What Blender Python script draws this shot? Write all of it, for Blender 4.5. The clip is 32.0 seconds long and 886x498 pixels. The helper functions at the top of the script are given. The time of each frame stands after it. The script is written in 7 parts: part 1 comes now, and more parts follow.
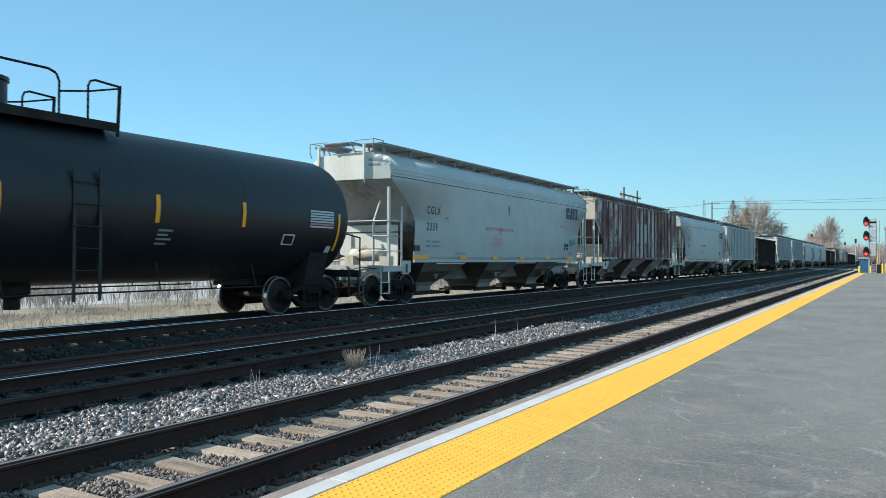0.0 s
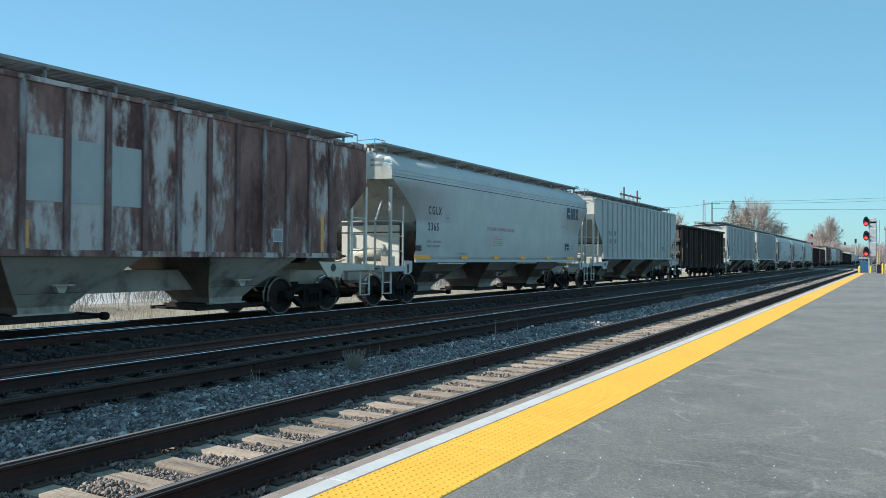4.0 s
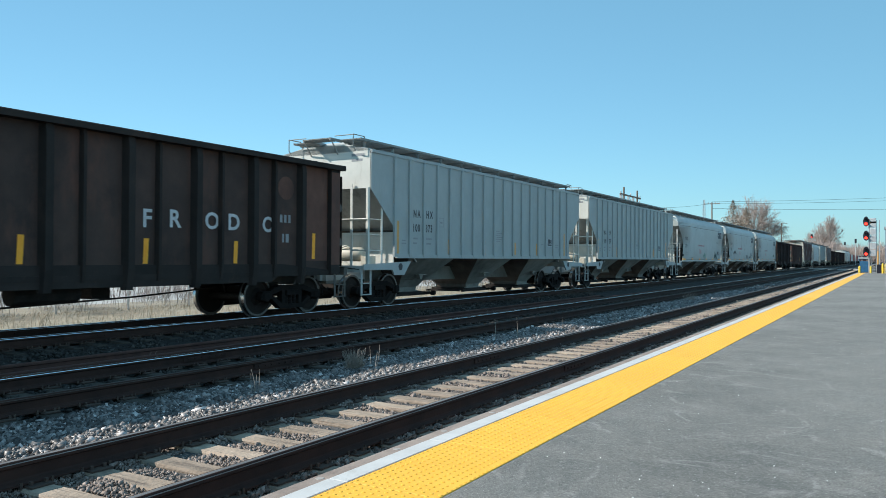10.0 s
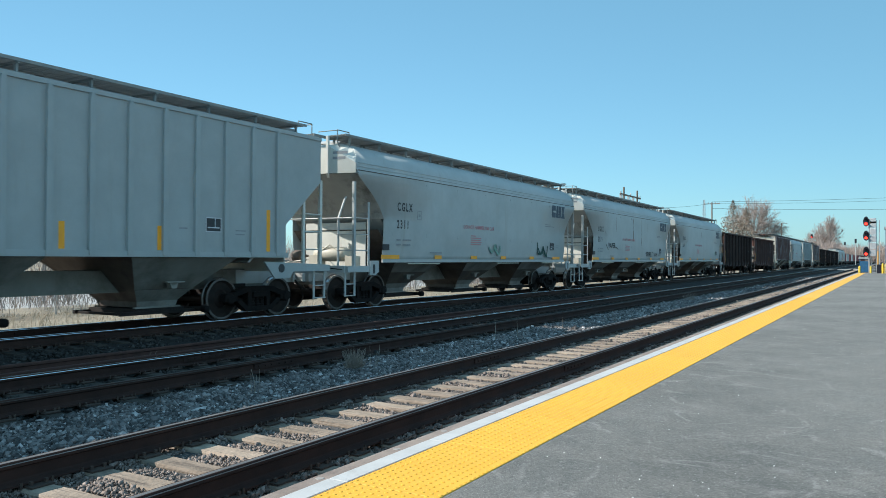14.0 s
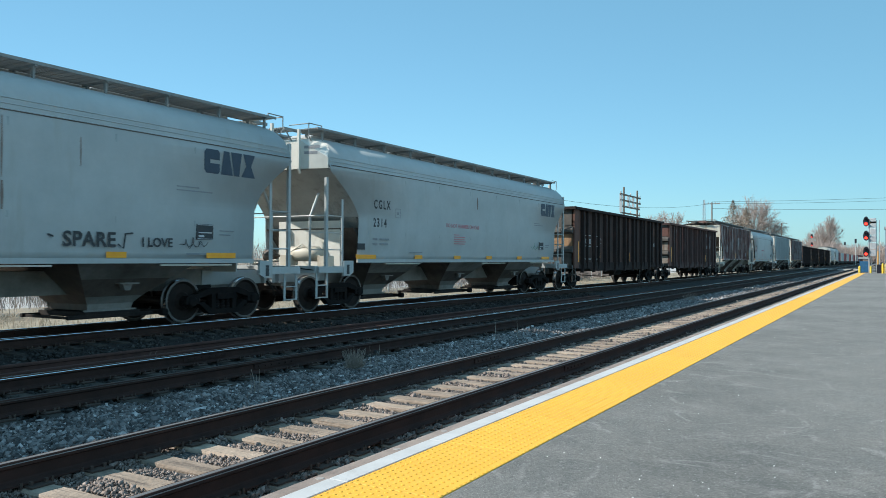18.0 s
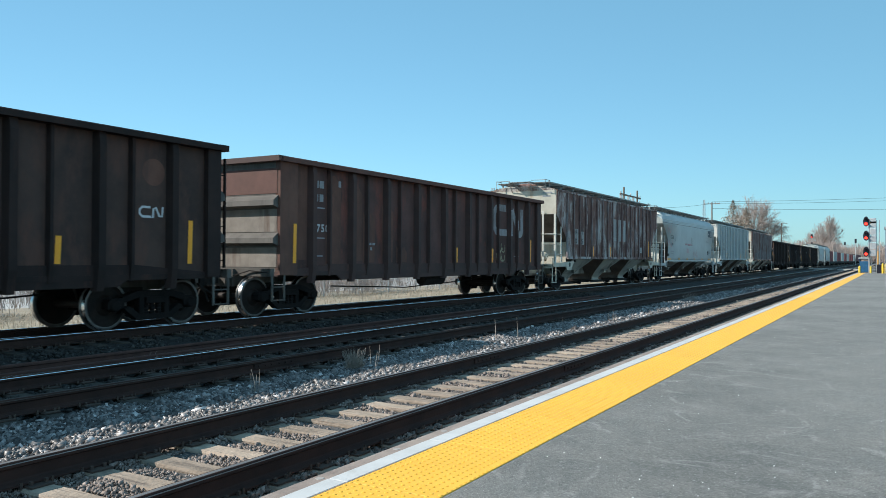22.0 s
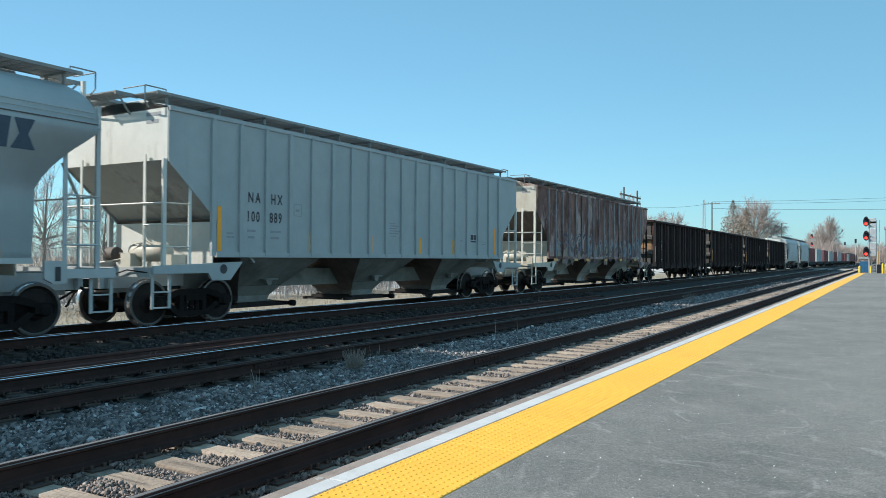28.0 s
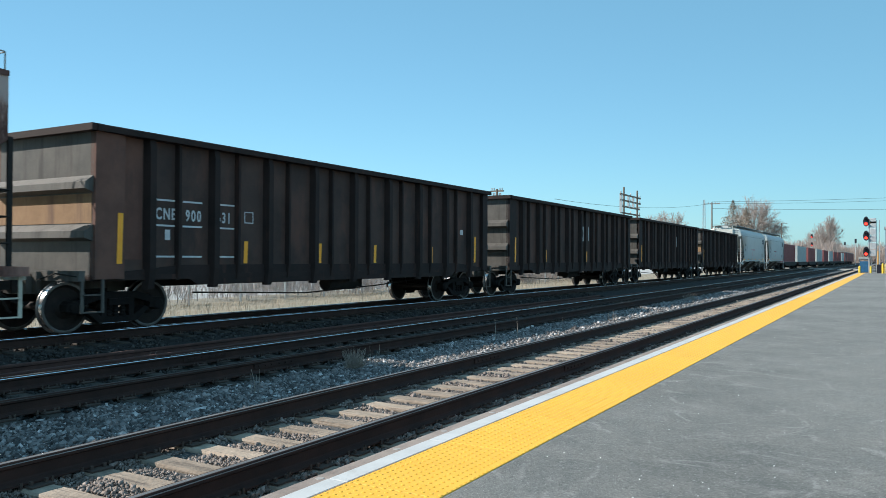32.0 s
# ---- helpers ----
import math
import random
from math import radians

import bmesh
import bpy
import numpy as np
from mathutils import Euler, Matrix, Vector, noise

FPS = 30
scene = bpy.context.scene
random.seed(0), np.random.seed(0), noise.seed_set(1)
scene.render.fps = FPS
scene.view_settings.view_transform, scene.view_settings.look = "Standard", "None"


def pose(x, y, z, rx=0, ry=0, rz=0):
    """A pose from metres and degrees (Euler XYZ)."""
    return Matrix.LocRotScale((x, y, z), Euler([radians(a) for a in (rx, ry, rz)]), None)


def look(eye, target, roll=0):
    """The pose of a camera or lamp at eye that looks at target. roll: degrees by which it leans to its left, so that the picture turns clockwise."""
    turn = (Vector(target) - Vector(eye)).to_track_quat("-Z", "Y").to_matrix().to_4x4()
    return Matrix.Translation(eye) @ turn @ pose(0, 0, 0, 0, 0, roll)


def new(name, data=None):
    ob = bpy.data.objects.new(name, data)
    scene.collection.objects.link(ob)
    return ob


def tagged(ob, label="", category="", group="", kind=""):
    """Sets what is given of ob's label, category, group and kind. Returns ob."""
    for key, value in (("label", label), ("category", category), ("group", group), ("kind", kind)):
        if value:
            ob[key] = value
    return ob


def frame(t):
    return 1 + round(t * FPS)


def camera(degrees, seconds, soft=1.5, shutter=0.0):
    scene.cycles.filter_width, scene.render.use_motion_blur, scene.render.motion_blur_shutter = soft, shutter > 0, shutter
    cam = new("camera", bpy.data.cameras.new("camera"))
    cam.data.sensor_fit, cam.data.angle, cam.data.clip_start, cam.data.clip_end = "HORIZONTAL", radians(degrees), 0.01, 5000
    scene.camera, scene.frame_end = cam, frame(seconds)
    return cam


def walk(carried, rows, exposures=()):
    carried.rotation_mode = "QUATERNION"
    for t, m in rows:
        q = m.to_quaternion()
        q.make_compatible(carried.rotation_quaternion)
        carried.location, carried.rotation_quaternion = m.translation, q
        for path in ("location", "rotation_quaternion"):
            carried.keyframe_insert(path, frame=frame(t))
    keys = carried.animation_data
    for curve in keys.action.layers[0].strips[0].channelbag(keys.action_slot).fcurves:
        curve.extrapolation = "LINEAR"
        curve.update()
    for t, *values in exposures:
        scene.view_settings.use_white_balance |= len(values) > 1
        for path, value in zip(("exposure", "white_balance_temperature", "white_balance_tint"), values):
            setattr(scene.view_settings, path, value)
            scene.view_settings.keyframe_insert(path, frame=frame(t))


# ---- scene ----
cam = camera(59.70, 32.0, soft=0.62, shutter=0.1)
EYE = Vector((0.0, 0.0, 1.536))
YAW, TILT, LEAN = 30.004, 0.691, 0.308
AIM = Vector((-math.sin(radians(YAW)) * math.cos(radians(TILT)), math.cos(radians(YAW)) * math.cos(radians(TILT)), math.sin(radians(TILT))))
VIEW = look(EYE, EYE + AIM * 10, LEAN)
walk(cam, [(0.0, VIEW), (32.0, VIEW)], exposures=[(0.0, 0.5), (32.0, 0.5)])

# ---- daylight: low clear sun from behind the train, to the camera's left ----
SUN_UP, SUN_AROUND = 35.7, 241.2
world = bpy.data.worlds.new("world")
scene.world = world
world.use_nodes = True
wn = world.node_tree.nodes
sky = wn.new("ShaderNodeTexSky")
sky.sky_type, sky.sun_disc = "NISHITA", False
sky.sun_elevation, sky.sun_rotation = radians(SUN_UP), radians(360 - SUN_AROUND)
sky.altitude, sky.air_density, sky.dust_density, sky.ozone_density = 200, 1.0, 0.6, 2.6
wn["Background"].inputs["Strength"].default_value = 0.108
tone = wn.new("ShaderNodeMix")
tone.data_type, tone.blend_type = "RGBA", "MULTIPLY"
tone.inputs[0].default_value, tone.inputs[7].default_value = 1.0, (0.705, 0.968, 1.03, 1)
world.node_tree.links.new(sky.outputs["Color"], tone.inputs[6])
haze = wn.new("ShaderNodeMix")
haze.data_type = "RGBA"
haze.inputs[0].default_value, haze.inputs[7].default_value = 0.46, (1.63, 3.98, 5.27, 1)
world.node_tree.links.new(tone.outputs[2], haze.inputs[6])
world.node_tree.links.new(haze.outputs[2], wn["Background"].inputs["Color"])
lamp = bpy.data.lights.new("sun", "SUN")
lamp.energy, lamp.angle, lamp.color = 4.6, radians(0.53), (1.0, 0.95, 0.88)
sun = new("sun", lamp)
sun_way = Vector((math.sin(radians(SUN_AROUND)) * math.cos(radians(SUN_UP)), math.cos(radians(SUN_AROUND)) * math.cos(radians(SUN_UP)), math.sin(radians(SUN_UP))))
sun.matrix_world = look(sun_way * 200, (0, 0, 0))


# ---- materials ----
def mat(name, a, b, scale=3.0, rough=0.75, metal=0.0, bump=0.15, grain=40.0, streak=None, streak_size=(3.0, 3.0, 0.25), streak_cut=(0.5, 0.65), vary=0.0, detail=6.0, spots=None, spot_cut=(0.62, 0.7), gloss=0.5):
    """Two-tone surface: slow blotches, fine grain as relief, upright streaks or stains of a third colour, piece-to-piece variation."""
    m = bpy.data.materials.new(name)
    m.use_nodes = True
    nt = m.node_tree
    nd, ln = nt.nodes, nt.links
    bsdf = nd["Principled BSDF"]
    co = nd.new("ShaderNodeTexCoord")
    info = nd.new("ShaderNodeObjectInfo")
    shift = nd.new("ShaderNodeVectorMath")
    shift.operation = "ADD"
    ln.new(co.outputs["Object"], shift.inputs[0])
    spread = nd.new("ShaderNodeMath")
    spread.operation = "MULTIPLY"
    spread.inputs[1].default_value = 37.0
    ln.new(info.outputs["Random"], spread.inputs[0])
    ln.new(spread.outputs[0], shift.inputs[1])
    n1 = nd.new("ShaderNodeTexNoise")
    n1.inputs["Scale"].default_value, n1.inputs["Detail"].default_value = scale, detail
    n1.inputs["Roughness"].default_value = 0.65
    ln.new(shift.outputs[0], n1.inputs["Vector"])
    ramp = nd.new("ShaderNodeMapRange")
    ramp.inputs[1].default_value, ramp.inputs[2].default_value = 0.34, 0.66
    ln.new(n1.outputs["Fac"], ramp.inputs[0])
    mix = nd.new("ShaderNodeMix")
    mix.data_type = "RGBA"
    mix.inputs[6].default_value, mix.inputs[7].default_value = (*a, 1), (*b, 1)
    ln.new(ramp.outputs[0], mix.inputs[0])
    out = mix.outputs[2]
    n2 = nd.new("ShaderNodeTexNoise")
    n2.inputs["Scale"].default_value, n2.inputs["Detail"].default_value = grain, 4.0
    ln.new(shift.outputs[0], n2.inputs["Vector"])
    if streak:
        sc = nd.new("ShaderNodeVectorMath")
        sc.operation = "MULTIPLY"
        sc.inputs[1].default_value = streak_size
        ln.new(shift.outputs[0], sc.inputs[0])
        n3 = nd.new("ShaderNodeTexNoise")
        n3.inputs["Scale"].default_value, n3.inputs["Detail"].default_value, n3.inputs["Roughness"].default_value = 1.0, 7.0, 0.7
        ln.new(sc.outputs[0], n3.inputs["Vector"])
        r3 = nd.new("ShaderNodeMapRange")
        r3.inputs[1].default_value, r3.inputs[2].default_value = streak_cut
        ln.new(n3.outputs["Fac"], r3.inputs[0])
        m3 = nd.new("ShaderNodeMix")
        m3.data_type = "RGBA"
        m3.inputs[7].default_value = (*streak, 1)
        ln.new(r3.outputs[0], m3.inputs[0])
        ln.new(out, m3.inputs[6])
        out = m3.outputs[2]
    if spots:
        r4 = nd.new("ShaderNodeMapRange")
        r4.inputs[1].default_value, r4.inputs[2].default_value = spot_cut
        ln.new(n2.outputs["Fac"], r4.inputs[0])
        m4 = nd.new("ShaderNodeMix")
        m4.data_type = "RGBA"
        m4.inputs[7].default_value = (*spots, 1)
        ln.new(r4.outputs[0], m4.inputs[0])
        ln.new(out, m4.inputs[6])
        out = m4.outputs[2]
    if vary:
        hv = nd.new("ShaderNodeHueSaturation")
        v = nd.new("ShaderNodeMapRange")
        v.inputs[3].default_value, v.inputs[4].default_value = 1 - vary, 1 + vary
        ln.new(info.outputs["Random"], v.inputs[0])
        ln.new(v.outputs[0], hv.inputs["Value"])
        ln.new(out, hv.inputs["Color"])
        out = hv.outputs[0]
    ln.new(out, bsdf.inputs["Base Color"])
    rr = nd.new("ShaderNodeMapRange")
    rr.inputs[3].default_value, rr.inputs[4].default_value = max(0.05, rough - 0.1), min(1.0, rough + 0.1)
    ln.new(n1.outputs["Fac"], rr.inputs[0])
    ln.new(rr.outputs[0], bsdf.inputs["Roughness"])
    bsdf.inputs["Metallic"].default_value, bsdf.inputs["Specular IOR Level"].default_value = metal, gloss
    if bump:
        bp = nd.new("ShaderNodeBump")
        bp.inputs["Strength"].default_value, bp.inputs["Distance"].default_value = bump, 0.02
        ln.new(n2.outputs["Fac"], bp.inputs["Height"])
        ln.new(bp.outputs[0], bsdf.inputs["Normal"])
    return m


def island_mat(name, colours, rough=0.9, bump=0.3, grain=60.0):
    """Loose pieces in one mesh, each with its own tone out of a short row of colours."""
    m = mat(name, colours[0], colours[0], bump=bump, grain=grain, rough=rough)
    nd, ln = m.node_tree.nodes, m.node_tree.links
    geo = nd.new("ShaderNodeNewGeometry")
    ramp = nd.new("ShaderNodeValToRGB")
    el = ramp.color_ramp.elements
    while len(el) < len(colours):
        el.new(0.5)
    for i, c in enumerate(colours):
        el[i].position, el[i].color = i / (len(colours) - 1), (*c, 1)
    ln.new(geo.outputs["Random Per Island"], ramp.inputs[0])
    ln.new(ramp.outputs[0], nd["Principled BSDF"].inputs["Base Color"])
    return m


def glow_mat(name, colour, strength):
    m = mat(name, colour, colour, rough=0.3, bump=0)
    b = m.node_tree.nodes["Principled BSDF"]
    b.inputs["Emission Color"].default_value, b.inputs["Emission Strength"].default_value = (*colour, 1), strength
    return m


def peeled_mat(name, dark, brown, pale, cut):
    """Rusted-through paint: dark and reddish brown drifts, and pale old paint left in upright ragged patches with brown edges."""
    m = bpy.data.materials.new(name)
    m.use_nodes = True
    nd, ln = m.node_tree.nodes, m.node_tree.links
    bsdf = nd["Principled BSDF"]
    co, info = nd.new("ShaderNodeTexCoord"), nd.new("ShaderNodeObjectInfo")
    spread = nd.new("ShaderNodeMath")
    spread.operation = "MULTIPLY"
    spread.inputs[1].default_value = 41.0
    ln.new(info.outputs["Random"], spread.inputs[0])
    place = nd.new("ShaderNodeVectorMath")
    place.operation = "ADD"
    ln.new(co.outputs["Object"], place.inputs[0])
    ln.new(spread.outputs[0], place.inputs[1])

    def fac(size, detail=8.0, rough=0.7):
        sc = nd.new("ShaderNodeVectorMath")
        sc.operation = "MULTIPLY"
        sc.inputs[1].default_value = size
        ln.new(place.outputs[0], sc.inputs[0])
        n = nd.new("ShaderNodeTexNoise")
        n.inputs["Scale"].default_value, n.inputs["Detail"].default_value, n.inputs["Roughness"].default_value = 1.0, detail, rough
        ln.new(sc.outputs[0], n.inputs["Vector"])
        return n.outputs["Fac"]

    def mixed(f, lo, hi, under, over, most=1.0):
        r = nd.new("ShaderNodeMapRange")
        r.inputs[1].default_value, r.inputs[2].default_value, r.inputs[4].default_value = lo, hi, most
        ln.new(f, r.inputs[0])
        k = nd.new("ShaderNodeMix")
        k.data_type = "RGBA"
        ln.new(r.outputs[0], k.inputs[0])
        for socket, c in ((k.inputs[6], under), (k.inputs[7], over)):
            if isinstance(c, tuple):
                socket.default_value = (*c, 1)
            else:
                ln.new(c, socket)
        return k.outputs[2]

    col = mixed(fac((1.4, 1.4, 0.55)), 0.36, 0.66, dark, brown)
    col = mixed(fac((7.0, 7.0, 1.1)), 0.55, 0.75, col, dark, 0.7)
    broad = fac((0.55, 0.55, 0.35), 2.0, 0.5)
    fine = fac((2.6, 2.6, 0.75), 10.0, 0.74)
    add = nd.new("ShaderNodeMath")
    add.operation = "MULTIPLY_ADD"
    add.inputs[1].default_value, add.inputs[2].default_value = 0.7, -0.35
    ln.new(broad, add.inputs[0])
    total = nd.new("ShaderNodeMath")
    ln.new(add.outputs[0], total.inputs[0])
    ln.new(fine, total.inputs[1])
    rim = tuple(0.5 * (a + b) for a, b in zip(brown, pale))
    col = mixed(total.outputs[0], cut - 0.05, cut + 0.03, col, rim, 0.8)
    col = mixed(total.outputs[0], cut + 0.01, cut + 0.09, col, pale)
    ln.new(col, bsdf.inputs["Base Color"])
    bsdf.inputs["Roughness"].default_value = 0.85
    bp = nd.new("ShaderNodeBump")
    bp.inputs["Strength"].default_value, bp.inputs["Distance"].default_value = 0.25, 0.01
    ln.new(total.outputs[0], bp.inputs["Height"])
    ln.new(bp.outputs[0], bsdf.inputs["Normal"])
    return m


def asphalt_mat():
    """Worn asphalt: broad drifts of tone, patches, dusty bands, thin curved scuffs and a fine aggregate."""
    m = bpy.data.materials.new("platform_asphalt")
    m.use_nodes = True
    nd, ln = m.node_tree.nodes, m.node_tree.links
    bsdf = nd["Principled BSDF"]
    co = nd.new("ShaderNodeTexCoord")

    def noise_fac(scale, detail=5.0, rough=0.6, stretch=(1, 1, 1), distort=0.0):
        mp = nd.new("ShaderNodeMapping")
        mp.inputs["Scale"].default_value = stretch
        mp.inputs["Rotation"].default_value = (0, 0, 0.45)
        ln.new(co.outputs["Object"], mp.inputs["Vector"])
        n = nd.new("ShaderNodeTexNoise")
        n.inputs["Scale"].default_value, n.inputs["Detail"].default_value, n.inputs["Roughness"].default_value, n.inputs["Distortion"].default_value = scale, detail, rough, distort
        ln.new(mp.outputs[0], n.inputs["Vector"])
        return n.outputs["Fac"]

    def ranged(fac, lo, hi, a=0.0, b=1.0):
        r = nd.new("ShaderNodeMapRange")
        r.inputs[1].default_value, r.inputs[2].default_value, r.inputs[3].default_value, r.inputs[4].default_value = lo, hi, a, b
        ln.new(fac, r.inputs[0])
        return r.outputs[0]

    def times(a, b):
        k = nd.new("ShaderNodeMath")
        k.operation = "MULTIPLY"
        ln.new(a, k.inputs[0])
        ln.new(b, k.inputs[1])
        return k.outputs[0]

    def blend(fac, under, over):
        k = nd.new("ShaderNodeMix")
        k.data_type = "RGBA"
        ln.new(fac, k.inputs[0])
        for socket, c in ((k.inputs[6], under), (k.inputs[7], over)):
            if isinstance(c, tuple):
                socket.default_value = (*c, 1)
            else:
                ln.new(c, socket)
        return k.outputs[2]

    col = blend(ranged(noise_fac(0.33, 3), 0.36, 0.64), (0.118, 0.119, 0.111), (0.198, 0.196, 0.181))
    col = blend(ranged(noise_fac(1.7, 9, 0.72), 0.40, 0.68, 0.0, 0.62), col, (0.25, 0.238, 0.214))
    col = blend(ranged(noise_fac(0.9, 9, 0.78, (1.5, 0.8, 1)), 0.52, 0.72, 0.0, 0.42), col, (0.33, 0.312, 0.285))
    for scale, turn in ((0.55, 0.9), (0.8, 0.3)):
        f = noise_fac(scale, 2.0, 0.4, (1.0, 0.7 + turn, 1), 0.6)
        d = nd.new("ShaderNodeMath")
        d.operation = "SUBTRACT"
        d.inputs[1].default_value = 0.5
        ln.new(f, d.inputs[0])
        e = nd.new("ShaderNodeMath")
        e.operation = "ABSOLUTE"
        ln.new(d.outputs[0], e.inputs[0])
        thin = ranged(e.outputs[0], 0.0, 0.012, 0.65, 0.0)
        col = blend(times(thin, ranged(noise_fac(1.3 + scale, 6, 0.7), 0.45, 0.58)), col, (0.34, 0.33, 0.305))
    grain = noise_fac(60, 6, 0.78)
    col = blend(ranged(grain, 0.47, 0.63, 0.0, 0.68), col, (0.055, 0.056, 0.053))
    col = blend(ranged(noise_fac(28, 4, 0.7), 0.52, 0.68, 0.0, 0.5), col, (0.30, 0.292, 0.27))
    col = blend(ranged(noise_fac(110, 2), 0.62, 0.70, 0.0, 0.8), col, (0.46, 0.45, 0.43))
    ln.new(col, bsdf.inputs["Base Color"])
    bsdf.inputs["Roughness"].default_value = 0.86
    bp = nd.new("ShaderNodeBump")
    bp.inputs["Strength"].default_value, bp.inputs["Distance"].default_value = 0.8, 0.012
    ln.new(grain, bp.inputs["Height"])
    ln.new(bp.outputs[0], bsdf.inputs["Normal"])
    return m


GREY_PAINT = mat("grey_hopper_paint", (0.333, 0.362, 0.36), (0.386, 0.418, 0.414), 1.3, 0.55, 0, 0.05, 30, streak=(0.318, 0.33, 0.313), streak_size=(2.5, 2.5, 0.3), streak_cut=(0.56, 0.8))
PALE_PAINT = mat("pale_hopper_paint", (0.386, 0.406, 0.399), (0.454, 0.476, 0.467), 1.1, 0.5, 0, 0.05, 30, streak=(0.367, 0.358, 0.323), streak_size=(2.0, 2.0, 0.25), streak_cut=(0.57, 0.82))
UNDER_PAINT = mat("dark_brown_hopper_underside", (0.0726, 0.057, 0.048), (0.152, 0.122, 0.102), 1.6, 0.75, 0, 0.08, 30, streak=(0.0396, 0.0273, 0.0216), streak_size=(1.5, 1.5, 0.4), streak_cut=(0.5, 0.75))
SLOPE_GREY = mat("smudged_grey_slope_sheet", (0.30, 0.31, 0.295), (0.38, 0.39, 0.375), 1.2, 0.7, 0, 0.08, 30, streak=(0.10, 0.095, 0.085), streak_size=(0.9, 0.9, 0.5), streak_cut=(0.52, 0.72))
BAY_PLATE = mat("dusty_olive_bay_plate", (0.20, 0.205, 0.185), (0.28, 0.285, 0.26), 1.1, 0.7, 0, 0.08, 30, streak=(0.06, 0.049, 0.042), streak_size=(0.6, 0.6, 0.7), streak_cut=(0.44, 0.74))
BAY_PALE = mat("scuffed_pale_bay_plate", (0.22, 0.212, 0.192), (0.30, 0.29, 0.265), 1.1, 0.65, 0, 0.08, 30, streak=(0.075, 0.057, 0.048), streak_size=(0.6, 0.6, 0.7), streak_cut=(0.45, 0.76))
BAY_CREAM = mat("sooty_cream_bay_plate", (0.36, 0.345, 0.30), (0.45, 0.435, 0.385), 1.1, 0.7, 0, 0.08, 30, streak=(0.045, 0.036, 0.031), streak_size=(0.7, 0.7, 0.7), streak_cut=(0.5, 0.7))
END_PAINT = mat("cream_end_paint", (0.46, 0.425, 0.345), (0.56, 0.525, 0.435), 2.0, 0.55, 0, 0.05, 30, streak=(0.34, 0.22, 0.12), streak_size=(2.0, 2.0, 0.5), streak_cut=(0.55, 0.78))
# end colour raised above the sides: part of the sunlight is painted in
END_SUNLIT = mat("sun_lifted_cream_end_paint", (0.56, 0.555, 0.50), (0.66, 0.655, 0.60), 1.3, 0.55, 0, 0.05, 30, streak=(0.38, 0.35, 0.29), streak_size=(1.6, 1.6, 0.4), streak_cut=(0.57, 0.8))
RUST_HOPPER = peeled_mat("brown_rusted_hopper_paint", (0.060, 0.023, 0.017), (0.225, 0.118, 0.096), (0.40, 0.37, 0.352), 0.505)
RUST_HOPPER_MAUVE = peeled_mat("mauve_brown_rusted_hopper_paint", (0.075, 0.032, 0.026), (0.27, 0.150, 0.128), (0.47, 0.44, 0.42), 0.535)
RUST_HOPPER_DARK = peeled_mat("dark_rusted_hopper_paint", (0.066, 0.026, 0.020), (0.30, 0.155, 0.12), (0.42, 0.325, 0.292), 0.54)
GRAFFITI_PINK = mat("faded_pink_spray", (0.216, 0.144, 0.14), (0.302, 0.223, 0.216), 5.0, 0.8, 0, 0.05, 30, streak=(0.0792, 0.0374, 0.0324), streak_size=(3.0, 3.0, 1.2), streak_cut=(0.46, 0.6))
STRAW_SPRAY = mat("pale_straw_spray", (0.33, 0.30, 0.19), (0.42, 0.38, 0.25), 5.0, 0.8, 0, 0.0)
DARK_GREEN_SPRAY = mat("dark_green_spray", (0.012, 0.055, 0.045), (0.025, 0.085, 0.07), 5.0, 0.7, 0, 0.0)
PALE_GREEN_SPRAY = mat("faded_green_spray", (0.19, 0.33, 0.27), (0.26, 0.39, 0.33), 5.0, 0.8, 0, 0.0)
GRAFFITI_GREEN = mat("green_spray", (0.05, 0.24, 0.12), (0.09, 0.32, 0.17), 5.0, 0.7, 0, 0.0)
GRAFFITI_BLUE = mat("faded_blue_spray", (0.152, 0.2, 0.24), (0.224, 0.272, 0.304), 5.0, 0.8, 0, 0.05, 30, streak=(0.088, 0.0416, 0.036), streak_size=(3.0, 3.0, 1.2), streak_cut=(0.5, 0.64))
RUST_PANEL = mat("rust_brown_panel", (0.107, 0.0468, 0.0338), (0.164, 0.0792, 0.0562), 1.6, 0.85, 0, 0.1, 40, streak=(0.0656, 0.036, 0.03), streak_size=(2.0, 2.0, 0.5), streak_cut=(0.5, 0.75))
RIB_GREY = mat("grey_streaked_ribs", (0.204, 0.18, 0.178), (0.324, 0.306, 0.302), 2.0, 0.8, 0, 0.1, 40, streak=(0.12, 0.06, 0.048), streak_size=(3.0, 3.0, 0.6), streak_cut=(0.45, 0.64))
RIB_RUST = mat("rust_streaked_ribs", (0.10, 0.052, 0.046), (0.19, 0.11, 0.10), 2.0, 0.8, 0, 0.1, 40, streak=(0.30, 0.29, 0.29), streak_size=(4.0, 4.0, 0.7), streak_cut=(0.5, 0.66))
GRAFFITI = mat("faded_graffiti_paint", (0.245, 0.231, 0.231), (0.313, 0.299, 0.299), 5.0, 0.8, 0, 0.05, 30, streak=(0.0816, 0.0394, 0.034), streak_size=(3.0, 3.0, 1.2), streak_cut=(0.5, 0.64))
GON_BLACK = mat("weathered_black_gondola_paint", (0.0156, 0.01, 0.009), (0.0347, 0.0206, 0.0178), 1.5, 0.75, 0, 0.1, 40, streak=(0.0908, 0.0375, 0.0264), streak_size=(2.0, 2.0, 0.4), streak_cut=(0.57, 0.8), gloss=0.3)
